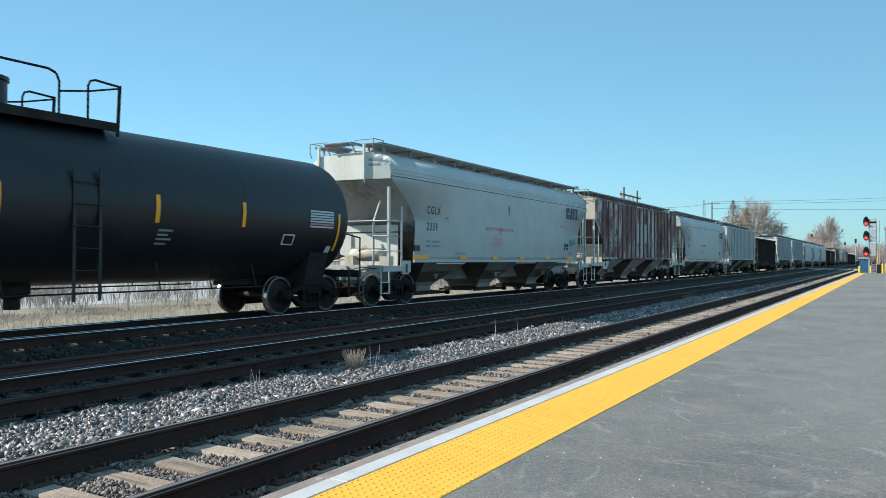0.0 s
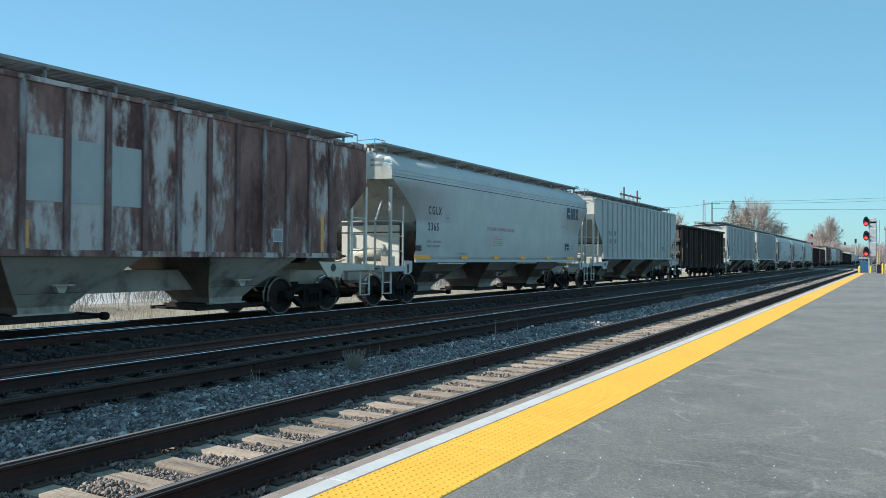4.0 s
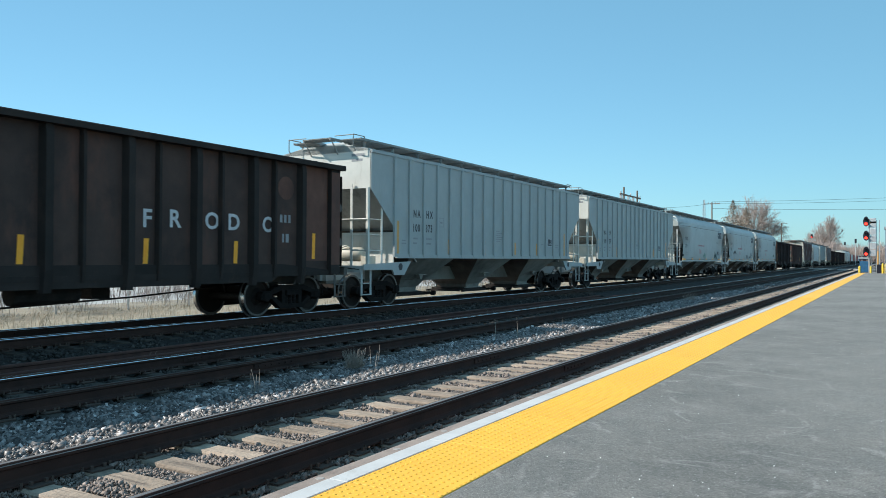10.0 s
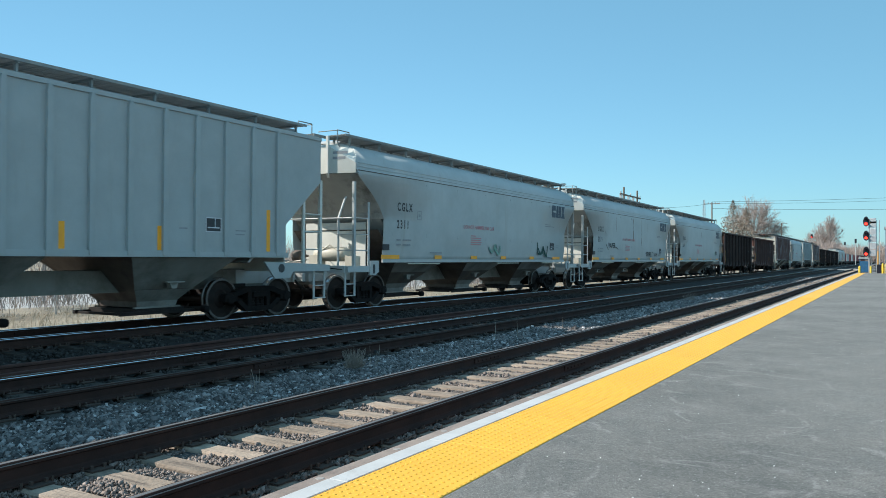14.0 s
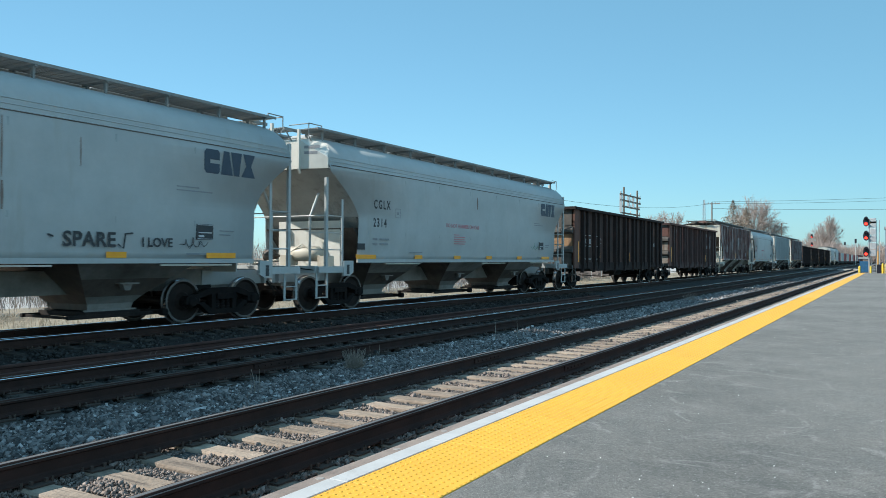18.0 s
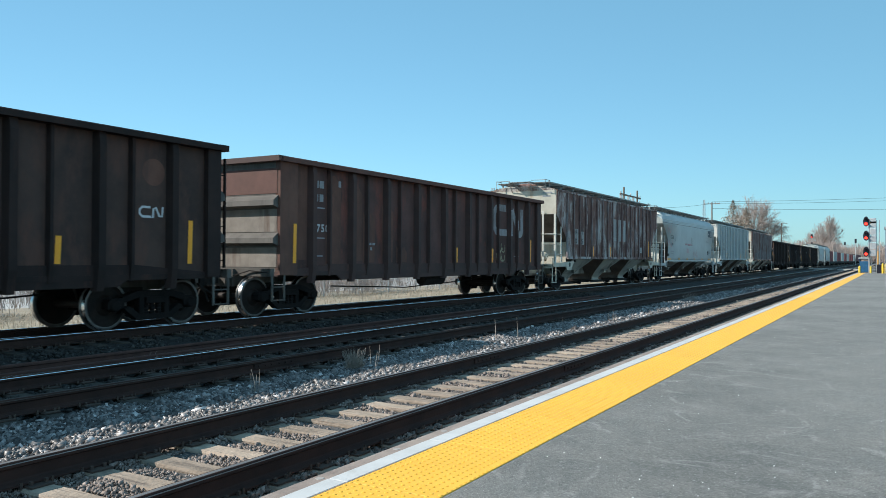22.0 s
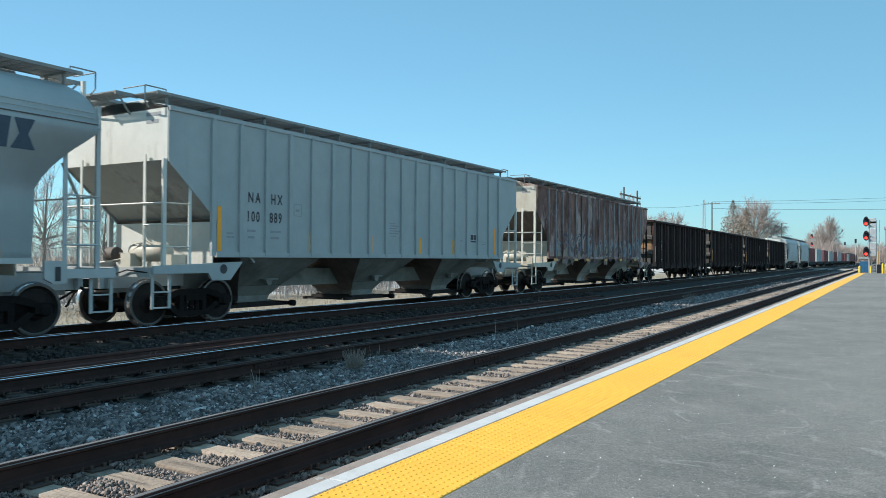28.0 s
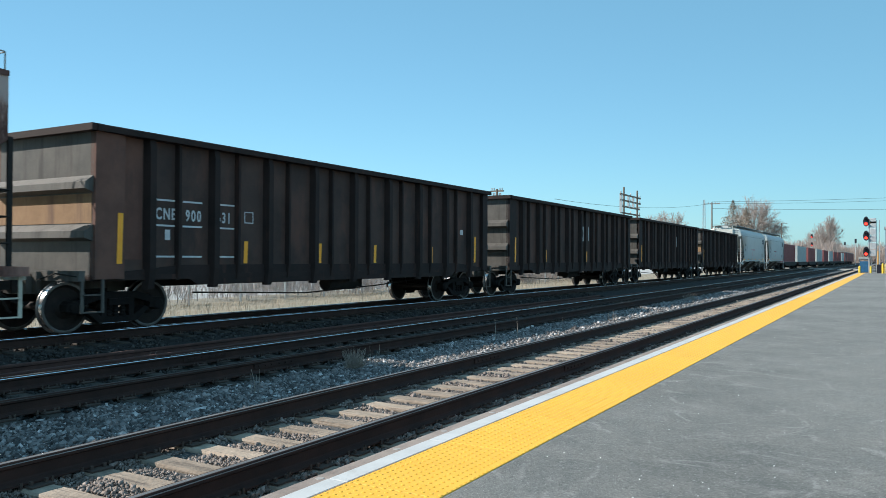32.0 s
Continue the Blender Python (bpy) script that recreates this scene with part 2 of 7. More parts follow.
GON_BROWN = mat("weathered_brown_gondola_paint", (0.0432, 0.0234, 0.0204), (0.0773, 0.039, 0.0331), 1.4, 0.75, 0, 0.1, 40, streak=(0.155, 0.065, 0.0447), streak_size=(1.8, 1.8, 0.5), streak_cut=(0.6, 0.8))
GON_GREY = mat("grey_brown_gondola_paint", (0.0173, 0.0136, 0.012), (0.036, 0.0273, 0.024), 1.4, 0.75, 0, 0.1, 40, streak=(0.0734, 0.0436, 0.0336), streak_size=(1.8, 1.8, 0.5), streak_cut=(0.58, 0.8), gloss=0.3)
# sheets lighter than the posts: shade at the posts is put into the colours
GON_SHEET = mat("shade_contrast_black_sheet", (0.0391, 0.025, 0.0216), (0.0846, 0.0513, 0.0417), 0.9, 0.7, 0, 0.1, 40, streak=(0.122, 0.0566, 0.0417), streak_size=(1.1, 1.1, 0.45), streak_cut=(0.52, 0.72), gloss=0.3)
GON_SHEET_BROWN = mat("shade_contrast_brown_sheet", (0.0582, 0.0321, 0.0283), (0.128, 0.0642, 0.0553), 0.9, 0.7, 0, 0.1, 40, streak=(0.231, 0.0696, 0.0488), streak_size=(1.0, 1.0, 0.5), streak_cut=(0.52, 0.70), gloss=0.3)
CHORD_RUST = mat("rust_red_top_chord", (0.10, 0.045, 0.035), (0.15, 0.07, 0.055), 2.0, 0.8, 0, 0.1, 40)
GON_END = mat("dusty_gondola_end", (0.065, 0.060, 0.053), (0.11, 0.10, 0.088), 2.0, 0.6, 0, 0.1, 30, streak=(0.04, 0.033, 0.028), streak_cut=(0.5, 0.68))
GON_END_RUST = mat("orange_rusted_gondola_end", (0.26, 0.15, 0.075), (0.36, 0.22, 0.12), 2.5, 0.85, 0, 0.1, 30, streak=(0.16, 0.09, 0.06), streak_cut=(0.52, 0.7))
GON_END_BARE = mat("bare_grey_gondola_end", (0.19, 0.165, 0.14), (0.28, 0.25, 0.215), 2.5, 0.8, 0, 0.1, 30, streak=(0.12, 0.08, 0.06), streak_cut=(0.54, 0.7))
TANK_BLACK = mat("satin_black_tank_paint", (0.010, 0.010, 0.012), (0.017, 0.017, 0.020), 0.9, 0.45, 0, 0.03, 25)
STEEL_DARK = mat("grimy_dark_steel", (0.014, 0.012, 0.011), (0.032, 0.026, 0.023), 5.0, 0.8, 0.0, 0.15, 60, gloss=0.25)
WHEEL_STEEL = mat("oily_wheel_steel", (0.014, 0.011, 0.010), (0.030, 0.022, 0.019), 6.0, 0.7, 0.0, 0.08, 60, gloss=0.25)
FRAME_STEEL = mat("black_truck_casting", (0.006, 0.005, 0.005), (0.015, 0.012, 0.011), 5.0, 0.85, 0.0, 0.15, 60, gloss=0.2)
RIM_STEEL = mat("worn_wheel_rim", (0.10, 0.095, 0.09), (0.18, 0.17, 0.165), 6.0, 0.4, 0.6, 0.05, 60)
TREAD = mat("bright_wheel_tread", (0.55, 0.55, 0.56), (0.65, 0.65, 0.65), 6.0, 0.25, 1.0, 0.0)
GREY_STEEL = mat("dull_steel_grating", (0.22, 0.225, 0.215), (0.30, 0.305, 0.29), 4.0, 0.7, 0.0, 0.08, 60)
STRIPE = mat("amber_reflective_tape", (0.95, 0.36, 0.015), (1.0, 0.42, 0.025), 6.0, 0.4, 0, 0.0)
STRIPE_FADED = mat("faded_amber_tape", (0.66, 0.32, 0.09), (0.72, 0.38, 0.12), 6.0, 0.5, 0, 0.0)
INK = mat("black_lettering", (0.03, 0.032, 0.035), (0.05, 0.052, 0.055), 8.0, 0.6, 0, 0.0)
INK_FAINT = mat("faded_grey_lettering", (0.24, 0.25, 0.26), (0.30, 0.31, 0.32), 8.0, 0.6, 0, 0.0)
EMBLEM_CHALK = mat("rubbed_chalky_emblem_paint", (0.241, 0.23, 0.236), (0.345, 0.333, 0.339), 3.0, 0.8, 0, 0.05, 30, streak=(0.127, 0.0978, 0.092), streak_size=(3.0, 3.0, 0.9), streak_cut=(0.5, 0.68))
PALE_WORN = mat("worn_pale_block_paint", (0.31, 0.305, 0.299), (0.402, 0.397, 0.385), 1.6, 0.75, 0, 0.08, 30, streak=(0.161, 0.092, 0.0782), streak_size=(4.0, 4.0, 0.6), streak_cut=(0.5, 0.64))
RUST_STAIN = mat("thin_brown_stain", (0.19, 0.14, 0.115), (0.27, 0.21, 0.18), 4.0, 0.8, 0, 0.05, 30)
WHITE_INK = mat("chalky_white_lettering", (0.48, 0.49, 0.50), (0.62, 0.63, 0.64), 9.0, 0.7, 0, 0.0)
RED_INK = mat("faded_red_lettering", (0.50, 0.20, 0.22), (0.56, 0.26, 0.27), 8.0, 0.6, 0, 0.0)
NAVY_INK = mat("navy_logo_paint", (0.030, 0.05, 0.075), (0.05, 0.07, 0.10), 6.0, 0.55, 0, 0.0)
RAIL_SIDE = mat("rusty_rail_steel", (0.0271, 0.0141, 0.0112), (0.0504, 0.0247, 0.0188), 3.0, 0.85, 0, 0.12, 50, gloss=0.3)
RAIL_TOP = mat("worn_rail_head", (0.72, 0.73, 0.74), (0.84, 0.85, 0.86), 2.0, 0.25, 1.0, 0.03, 60)
RAIL_TOP_DULL = mat("dull_rail_head", (0.15, 0.145, 0.14), (0.21, 0.203, 0.197), 2.0, 0.5, 0.2, 0.03, 60)
RAIL_TOP_RUST = mat("rusty_rail_head", (0.05, 0.04, 0.035), (0.085, 0.068, 0.06), 2.0, 0.7, 0, 0.03, 60, gloss=0.3)
RUSTY_RAIL = mat("red_rusted_spare_rail", (0.06, 0.028, 0.022), (0.10, 0.045, 0.034), 3.0, 0.9, 0, 0.12, 50)
TIE = mat("weathered_tie_timber", (0.255, 0.197, 0.147), (0.392, 0.307, 0.236), 3.0, 0.9, 0, 0.6, 26, streak=(0.112, 0.0843, 0.0662), streak_size=(1.2, 14.0, 6.0), streak_cut=(0.53, 0.68), vary=0.18)
TIE_DARK = mat("dark_tie_timber", (0.033, 0.0275, 0.022), (0.0605, 0.0484, 0.0385), 3.0, 0.9, 0, 0.4, 26, vary=0.15)
PLATE = mat("rusty_tie_plate", (0.05, 0.034, 0.027), (0.085, 0.056, 0.042), 7.0, 0.9, 0, 0.2, 60)
ASPHALT = asphalt_mat()
YELLOW = mat("tactile_yellow", (0.798, 0.406, 0.036), (0.869, 0.463, 0.0495), 2.0, 0.6, 0, 0.05, 60, vary=0.03)
WHITE_EDGE = mat("platform_white_edge", (0.46, 0.46, 0.45), (0.54, 0.54, 0.53), 3.0, 0.75, 0, 0.1, 60, streak=(0.34, 0.33, 0.31), streak_cut=(0.56, 0.8))
GRIT = mat("pale_grit", (0.6, 0.6, 0.58), (0.75, 0.75, 0.72), 30.0, 0.6, 0, 0.0)
TIMBER = mat("platform_edge_timber", (0.204, 0.16, 0.136), (0.296, 0.238, 0.202), 3.0, 0.85, 0, 0.3, 30, streak=(0.337, 0.272, 0.235), streak_size=(6.0, 0.5, 2.0), streak_cut=(0.54, 0.72), vary=0.06)
BOLT = mat("grey_bolt_cap", (0.28, 0.25, 0.23), (0.36, 0.33, 0.30), 6.0, 0.7, 0, 0.05, 60)
CONCRETE = mat("platform_concrete", (0.34, 0.33, 0.31), (0.42, 0.41, 0.38), 2.0, 0.9, 0, 0.2, 60)
BALLAST = mat("ballast_bed", (0.035, 0.034, 0.034), (0.10, 0.098, 0.095), 24.0, 0.95, 0, 0.9, 22, spots=(0.22, 0.215, 0.21), detail=8)
BALLAST_DARK = mat("dark_ballast_bed", (0.0108, 0.0096, 0.009), (0.027, 0.024, 0.0216), 14.0, 0.95, 0, 0.8, 26, spots=(0.06, 0.0552, 0.051), spot_cut=(0.66, 0.74), detail=8)
GRASS_BED = mat("dry_grass_ground", (0.25, 0.211, 0.148), (0.351, 0.3, 0.222), 2.2, 0.95, 0, 0.8, 18, streak=(0.172, 0.136, 0.0975), streak_size=(0.468, 0.468, 0.468), streak_cut=(0.5, 0.7))
LOT = mat("pale_gravel_lot", (0.36, 0.35, 0.33), (0.44, 0.43, 0.41), 0.7, 0.95, 0, 0.2, 10)
STONES = island_mat("ballast_stones", [(0.03, 0.027, 0.026), (0.085, 0.076, 0.073), (0.04, 0.036, 0.034), (0.19, 0.17, 0.16), (0.055, 0.049, 0.046), (0.25, 0.228, 0.216), (0.11, 0.10, 0.093), (0.37, 0.34, 0.325), (0.15, 0.135, 0.127), (0.66, 0.62, 0.60)], 0.4)
STONES_CRIB = island_mat("crib_stones", [(0.0893, 0.0674, 0.0558), (0.179, 0.141, 0.118), (0.126, 0.0978, 0.0818), (0.347, 0.28, 0.242), (0.137, 0.107, 0.0911), (0.221, 0.177, 0.151)], 0.6)
STONES_DARK = island_mat("dark_stones", [(0.0132, 0.012, 0.0114), (0.03, 0.0276, 0.0252), (0.0192, 0.0174, 0.0162), (0.045, 0.042, 0.0384), (0.024, 0.021, 0.018), (0.09, 0.084, 0.078)])
STRAW = island_mat("dry_straw", [(0.368, 0.293, 0.202), (0.456, 0.372, 0.27), (0.288, 0.224, 0.155), (0.416, 0.342, 0.248)], bump=0)
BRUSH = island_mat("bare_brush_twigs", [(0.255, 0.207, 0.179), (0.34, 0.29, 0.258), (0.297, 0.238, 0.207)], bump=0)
# far twigs paler than BRUSH: distance haze is put into the colour
FAR_BRUSH = island_mat("haze_paled_far_twigs", [(0.311, 0.246, 0.215), (0.437, 0.36, 0.319), (0.365, 0.292, 0.259)], bump=0)
WEED = island_mat("grey_dry_weed", [(0.30, 0.25, 0.21), (0.38, 0.33, 0.28), (0.26, 0.21, 0.17)], bump=0)
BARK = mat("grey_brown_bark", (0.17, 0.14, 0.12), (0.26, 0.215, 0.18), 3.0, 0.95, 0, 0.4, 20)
# paler copy of BARK for far trunks, with the haze in its colour
BARK_HAZED = mat("haze_paled_far_bark", (0.30, 0.26, 0.235), (0.40, 0.35, 0.32), 3.0, 0.95, 0, 0.3, 20)
NEEDLE = island_mat("brown_green_needles", [(0.22, 0.165, 0.125), (0.30, 0.23, 0.18), (0.19, 0.155, 0.11), (0.33, 0.255, 0.20)], bump=0)
GALV = mat("galvanised_steel", (0.45, 0.46, 0.46), (0.58, 0.59, 0.59), 4.0, 0.4, 0.6, 0.03, 40)
POLE_WOOD = mat("grey_pole_wood", (0.13, 0.105, 0.085), (0.20, 0.165, 0.135), 4.0, 0.9, 0, 0.2, 30)
SIGNAL_BLACK = mat("black_signal_housing", (0.012, 0.013, 0.022), (0.02, 0.021, 0.03), 4.0, 0.5, 0, 0.0)
RED_LIGHT = glow_mat("red_signal_light", (1.0, 0.035, 0.02), 3.2)
SAFETY_YELLOW = mat("bollard_yellow", (0.72, 0.50, 0.04), (0.78, 0.56, 0.06), 4.0, 0.5, 0, 0.0)
BLUE_PAINT = mat("blue_machine_paint", (0.02, 0.10, 0.20), (0.035, 0.14, 0.27), 4.0, 0.5, 0, 0.0)
BLUE_GREY = mat("blue_grey_cladding", (0.16, 0.20, 0.26), (0.20, 0.24, 0.30), 2.0, 0.6, 0, 0.0)
BOX_RED = mat("dull_red_container_paint", (0.20, 0.06, 0.058), (0.27, 0.085, 0.08), 1.0, 0.7, 0, 0.05, 30)
BOX_WHITE = mat("pale_container_paint", (0.33, 0.37, 0.36), (0.41, 0.45, 0.44), 1.0, 0.6, 0, 0.05, 30)
SILVER = mat("silver_panel_paint", (0.40, 0.42, 0.43), (0.50, 0.52, 0.53), 4.0, 0.45, 0.1, 0.02, 40)
GRAFFITI_DARK = mat("dark_spray_outline", (0.05, 0.045, 0.06), (0.09, 0.08, 0.10), 5.0, 0.8, 0, 0.05, 30)
GRAFFITI_OCHRE = mat("faded_ochre_spray", (0.272, 0.216, 0.152), (0.336, 0.272, 0.2), 5.0, 0.8, 0, 0.05, 30)
MAROON = mat("maroon_boxcar_paint", (0.11, 0.035, 0.035), (0.16, 0.05, 0.048), 1.0, 0.7, 0, 0.05, 30)
WHITE_BOARD = mat("white_sign_board", (0.68, 0.69, 0.68), (0.76, 0.77, 0.76), 4.0, 0.5, 0, 0.0)
GLAZE = mat("insulator_porcelain", (0.30, 0.32, 0.33), (0.38, 0.40, 0.41), 4.0, 0.3, 0, 0.0)


# ---- mesh helpers ----
class Shape:
    """Gathers corners and faces for one mesh."""

    def __init__(self):
        self.v, self.f = [], []

    def add(self, verts, faces):
        k = len(self.v)
        self.v += [tuple(p) for p in verts]
        self.f += [tuple(i + k for i in f) for f in faces]
        return self

    def box(self, x0, x1, y0, y1, z0, z1):
        return self.add([(x0, y0, z0), (x1, y0, z0), (x1, y1, z0), (x0, y1, z0), (x0, y0, z1), (x1, y0, z1), (x1, y1, z1), (x0, y1, z1)],
                        [(3, 2, 1, 0), (4, 5, 6, 7), (0, 1, 5, 4), (1, 2, 6, 5), (2, 3, 7, 6), (3, 0, 4, 7)])

    def soft_box(self, x0, x1, y0, y1, z0, z1, b=0.01):
        """A box with its upper edges and uprights chamfered."""
        ring = lambda d, z: [(x0 + d, y0, z), (x1 - d, y0, z), (x1, y0 + d, z), (x1, y1 - d, z), (x1 - d, y1, z), (x0 + d, y1, z), (x0, y1 - d, z), (x0, y0 + d, z)]
        top = [(x + (b if x < (x0 + x1) / 2 else -b), y + (b if y < (y0 + y1) / 2 else -b), z1) for x, y, z in ring(b, z1)]
        return self.loft([ring(b, z0), ring(b, z1 - b), top])

    def loft(self, rings, closed=True, caps=True):
        n = len(rings[0])
        k = len(self.v)
        for r in rings:
            self.v += [tuple(p) for p in r]
        for i in range(len(rings) - 1):
            for j in range(n if closed else n - 1):
                a, b = k + i * n + j, k + i * n + (j + 1) % n
                self.f.append((a, b, b + n, a + n))
        if caps and closed:
            self.f.append(tuple(k + j for j in reversed(range(n))))
            self.f.append(tuple(k + (len(rings) - 1) * n + j for j in range(n)))
        return self

    def slab(self, outline, axis, lo, hi):
        """An outline of (a, b) pairs made thick along axis: 'x' takes (y, z), 'y' takes (x, z), 'z' takes (x, y)."""
        put = {"x": lambda a, b, d: (d, a, b), "y": lambda a, b, d: (a, d, b), "z": lambda a, b, d: (a, b, d)}[axis]
        return self.loft([[put(a, b, lo) for a, b in outline], [put(a, b, hi) for a, b in outline]])

    def tube(self, a, b, r, n=6, r2=None):
        a, b = Vector(a), Vector(b)
        d = (b - a).normalized()
        s = d.cross(Vector((0, 0, 1)) if abs(d.z) < 0.9 else Vector((1, 0, 0))).normalized()
        t = d.cross(s)
        r2 = r if r2 is None else r2
        ring = lambda c, q: [c + (s * math.cos(6.28319 * i / n) + t * math.sin(6.28319 * i / n)) * q for i in range(n)]
        return self.loft([ring(a, r), ring(b, r2)])

    def rod(self, pts, r, n=6):
        for a, b in zip(pts, pts[1:]):
            self.tube(a, b, r, n)
        return self

    def lathe(self, prof, n=20, axis="z", at=(0, 0, 0)):
        """A profile of (radius, height) turned about axis."""
        rings = []
        for r, h in prof:
            ring = []
            for i in range(n):
                c, s = r * math.cos(6.28319 * i / n), r * math.sin(6.28319 * i / n)
                p = {"z": (c, s, h), "x": (h, c, s), "y": (s, h, c)}[axis]
                ring.append((p[0] + at[0], p[1] + at[1], p[2] + at[2]))
            rings.append(ring)
        return self.loft(rings)

    def mesh(self, name="mesh", smooth=False):
        me = bpy.data.meshes.new(name)
        me.from_pydata(self.v, [], self.f)
        if smooth:
            me.polygons.foreach_set("use_smooth", [True] * len(me.polygons))
            me.set_sharp_from_angle(angle=radians(38))
        me.update()
        return me


CACHE = {}


def shared(key, build):
    """One mesh for all alike pieces."""
    if key not in CACHE:
        made = build()
        CACHE[key] = made.mesh(key) if isinstance(made, Shape) else made
    return CACHE[key]


def part(name, me, material, parent, label="", at=None):
    """One mesh object under a thing or a part."""
    if isinstance(me, Shape):
        me = me.mesh(name)
    if not me.materials:
        me.materials.append(None)
    ob = new(name, me)
    ob.material_slots[0].link = "OBJECT"
    ob.material_slots[0].material = material
    if parent:
        ob.parent = parent
    if at is not None:
        ob.matrix_basis = at if isinstance(at, Matrix) else Matrix.Translation(at)
    if label:
        tagged(ob, label)
    return ob


def thing(name, label, category, group="", kind="", at=None):
    ob = tagged(new(name), label, category, group, kind)
    ob.empty_display_size = 0.3
    if at is not None:
        ob.matrix_basis = at if isinstance(at, Matrix) else Matrix.Translation(at)
    return ob


def single(name, me, material, label, category, group="", kind="", at=None):
    return tagged(part(name, me, material, None, "", at), label, category, group, kind)


def lettering(text, size, spread=1.0, squeeze=1.0):
    """A flat mesh of the built-in font, 3 mm thick, reading along +y and facing +x, its lower left corner at the origin."""
    cu = bpy.data.curves.new("letters", "FONT")
    cu.body, cu.size, cu.extrude, cu.space_character, cu.resolution_u, cu.offset = text, size, 0.0015, spread, 3, size * 0.022
    ob = bpy.data.objects.new("letters", cu)
    scene.collection.objects.link(ob)
    deps = bpy.context.evaluated_depsgraph_get()
    me = bpy.data.meshes.new_from_object(ob.evaluated_get(deps))
    bpy.data.objects.remove(ob)
    bpy.data.curves.remove(cu)
    me.transform(Matrix(((0, 0, 1, 0), (squeeze, 0, 0, 0), (0, 1, 0, 0), (0, 0, 0, 1))))
    me.materials.clear()
    return me


WORDS = {w: lettering(w, s, sp, 0.72 if s in (0.33, 0.31) else 1.0) for w, s, sp in (
    ("CGLX", 0.33, 1.42), ("2339", 0.33, 1.42), ("2314", 0.33, 1.42), ("2365", 0.33, 1.42), ("2319", 0.33, 1.42), ("2311", 0.33, 1.42), ("2399", 0.33, 1.42), ("VAPER", 0.36, 1.1), ("SPARE", 0.36, 1.05),
    ("NA", 0.31, 1.5), ("HX", 0.31, 1.5), ("100", 0.31, 1.3), ("559", 0.31, 1.3), ("889", 0.31, 1.3), ("779", 0.31, 1.3), ("873", 0.31, 1.3), ("772", 0.31, 1.3), ("725", 0.31, 1.3),
    ("I LOVE", 0.24, 1.0), ("COL", 0.30, 1.0), ("CNE", 0.31, 1.2), ("900", 0.31, 1.3), ("481", 0.31, 1.3), ("631", 0.31, 1.3), ("97501", 0.26, 1.3), ("F", 0.48, 1), ("R", 0.48, 1), ("O", 0.48, 1), ("D", 0.48, 1),
    ("DO NOT HAMMER ON CAR", 0.17, 1.05))}

def glyphs(me):
    """The letters of a word as meshes of their own."""
    nv = len(me.vertices)
    root = list(range(nv))

    def find(i):
        while root[i] != i:
            root[i] = root[root[i]]
            i = root[i]
        return i

    for e in me.edges:
        a, b = find(e.vertices[0]), find(e.vertices[1])
        root[a] = b
    sets = {}
    for p in me.polygons:
        sets.setdefault(find(p.vertices[0]), []).append(tuple(p.vertices))
    made = []
    for faces in sets.values():
        ids = sorted({i for f in faces for i in f})
        at = {i: k for k, i in enumerate(ids)}
        one = bpy.data.meshes.new("letter")
        one.from_pydata([tuple(me.vertices[i].co) for i in ids], [], [tuple(at[i] for i in f) for f in faces])
        made.append(one)
    return made


LETTERS = {w: glyphs(me) if len(w) < 8 else [me] for w, me in WORDS.items()}

# ---- plan, in metres: y runs along the tracks, x to the right, z = 0 at the near track's rail heads ----
NEAR_X, MID_X, FAR_X = -4.94, -8.94, -13.49
FAR_Z = 0.163
GAUGE = 1.505
TIE_STEP = 0.509


def ground_z(x):
    """Height of the ground across the tracks."""
    for (x0, z0), (x1, z1) in zip(PROFILE, PROFILE[1:]):
        if x0 <= x <= x1:
            return z0 + (z1 - z0) * (x - x0) / (x1 - x0)
    return PROFILE[0][1]


PROFILE = [(-1500, -0.6), (-60, -0.6), (-45, -0.58), (-30, -0.55), (-24, -0.55), (-18.5, -0.55), (-16.2, -0.40), (-15.3, -0.12), (-14.9, -0.08), (-12.15, -0.08), (-11.85, -0.13), (-11.2, -0.36), (-10.8, -0.36),
           (-10.4, -0.28), (-10.2, -0.245), (-7.7, -0.245), (-7.3, -0.25), (-6.8, -0.26), (-6.4, -0.25), (-6.2, -0.25), (-3.5, -0.25), (-3.3, -0.28), (20, -0.3), (1500, -0.3)]


def build_ground():
    xs = [p[0] for p in PROFILE]
    ys = [-400, -60, -10, 0, 5, 10, 20, 40, 80, 150, 300, 600, 1200, 3000]
    s = Shape()
    for y in ys:
        s.v += [(x, y, z) for x, z in PROFILE]
    n = len(xs)
    for i in range(len(ys) - 1):
        for j in range(n - 1):
            s.f.append((i * n + j, i * n + j + 1, (i + 1) * n + j + 1, (i + 1) * n + j))
    me = s.mesh("ground")
    for m in (GRASS_BED, LOT, BALLAST_DARK, BALLAST):
        me.materials.append(m)
    k = 0
    for i in range(len(ys) - 1):
        for j in range(n - 1):
            x = (xs[j] + xs[j + 1]) / 2
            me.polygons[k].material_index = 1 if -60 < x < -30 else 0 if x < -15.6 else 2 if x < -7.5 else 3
            k += 1
    ob = new("ground", me)
    tagged(ob, "dry ground with ballast beds, straw grass and a gravel lot", "ground", kind="structure")


RAIL_SECTION = [(-0.075, -0.187), (0.075, -0.187), (0.075, -0.174), (0.02, -0.155), (0.009, -0.14), (0.009, -0.06), (0.036, -0.044), (0.038, -0.012), (0.031, -0.001),
                (-0.031, -0.001), (-0.038, -0.012), (-0.036, -0.044), (-0.009, -0.06), (-0.009, -0.14), (-0.02, -0.155), (-0.075, -0.174)]


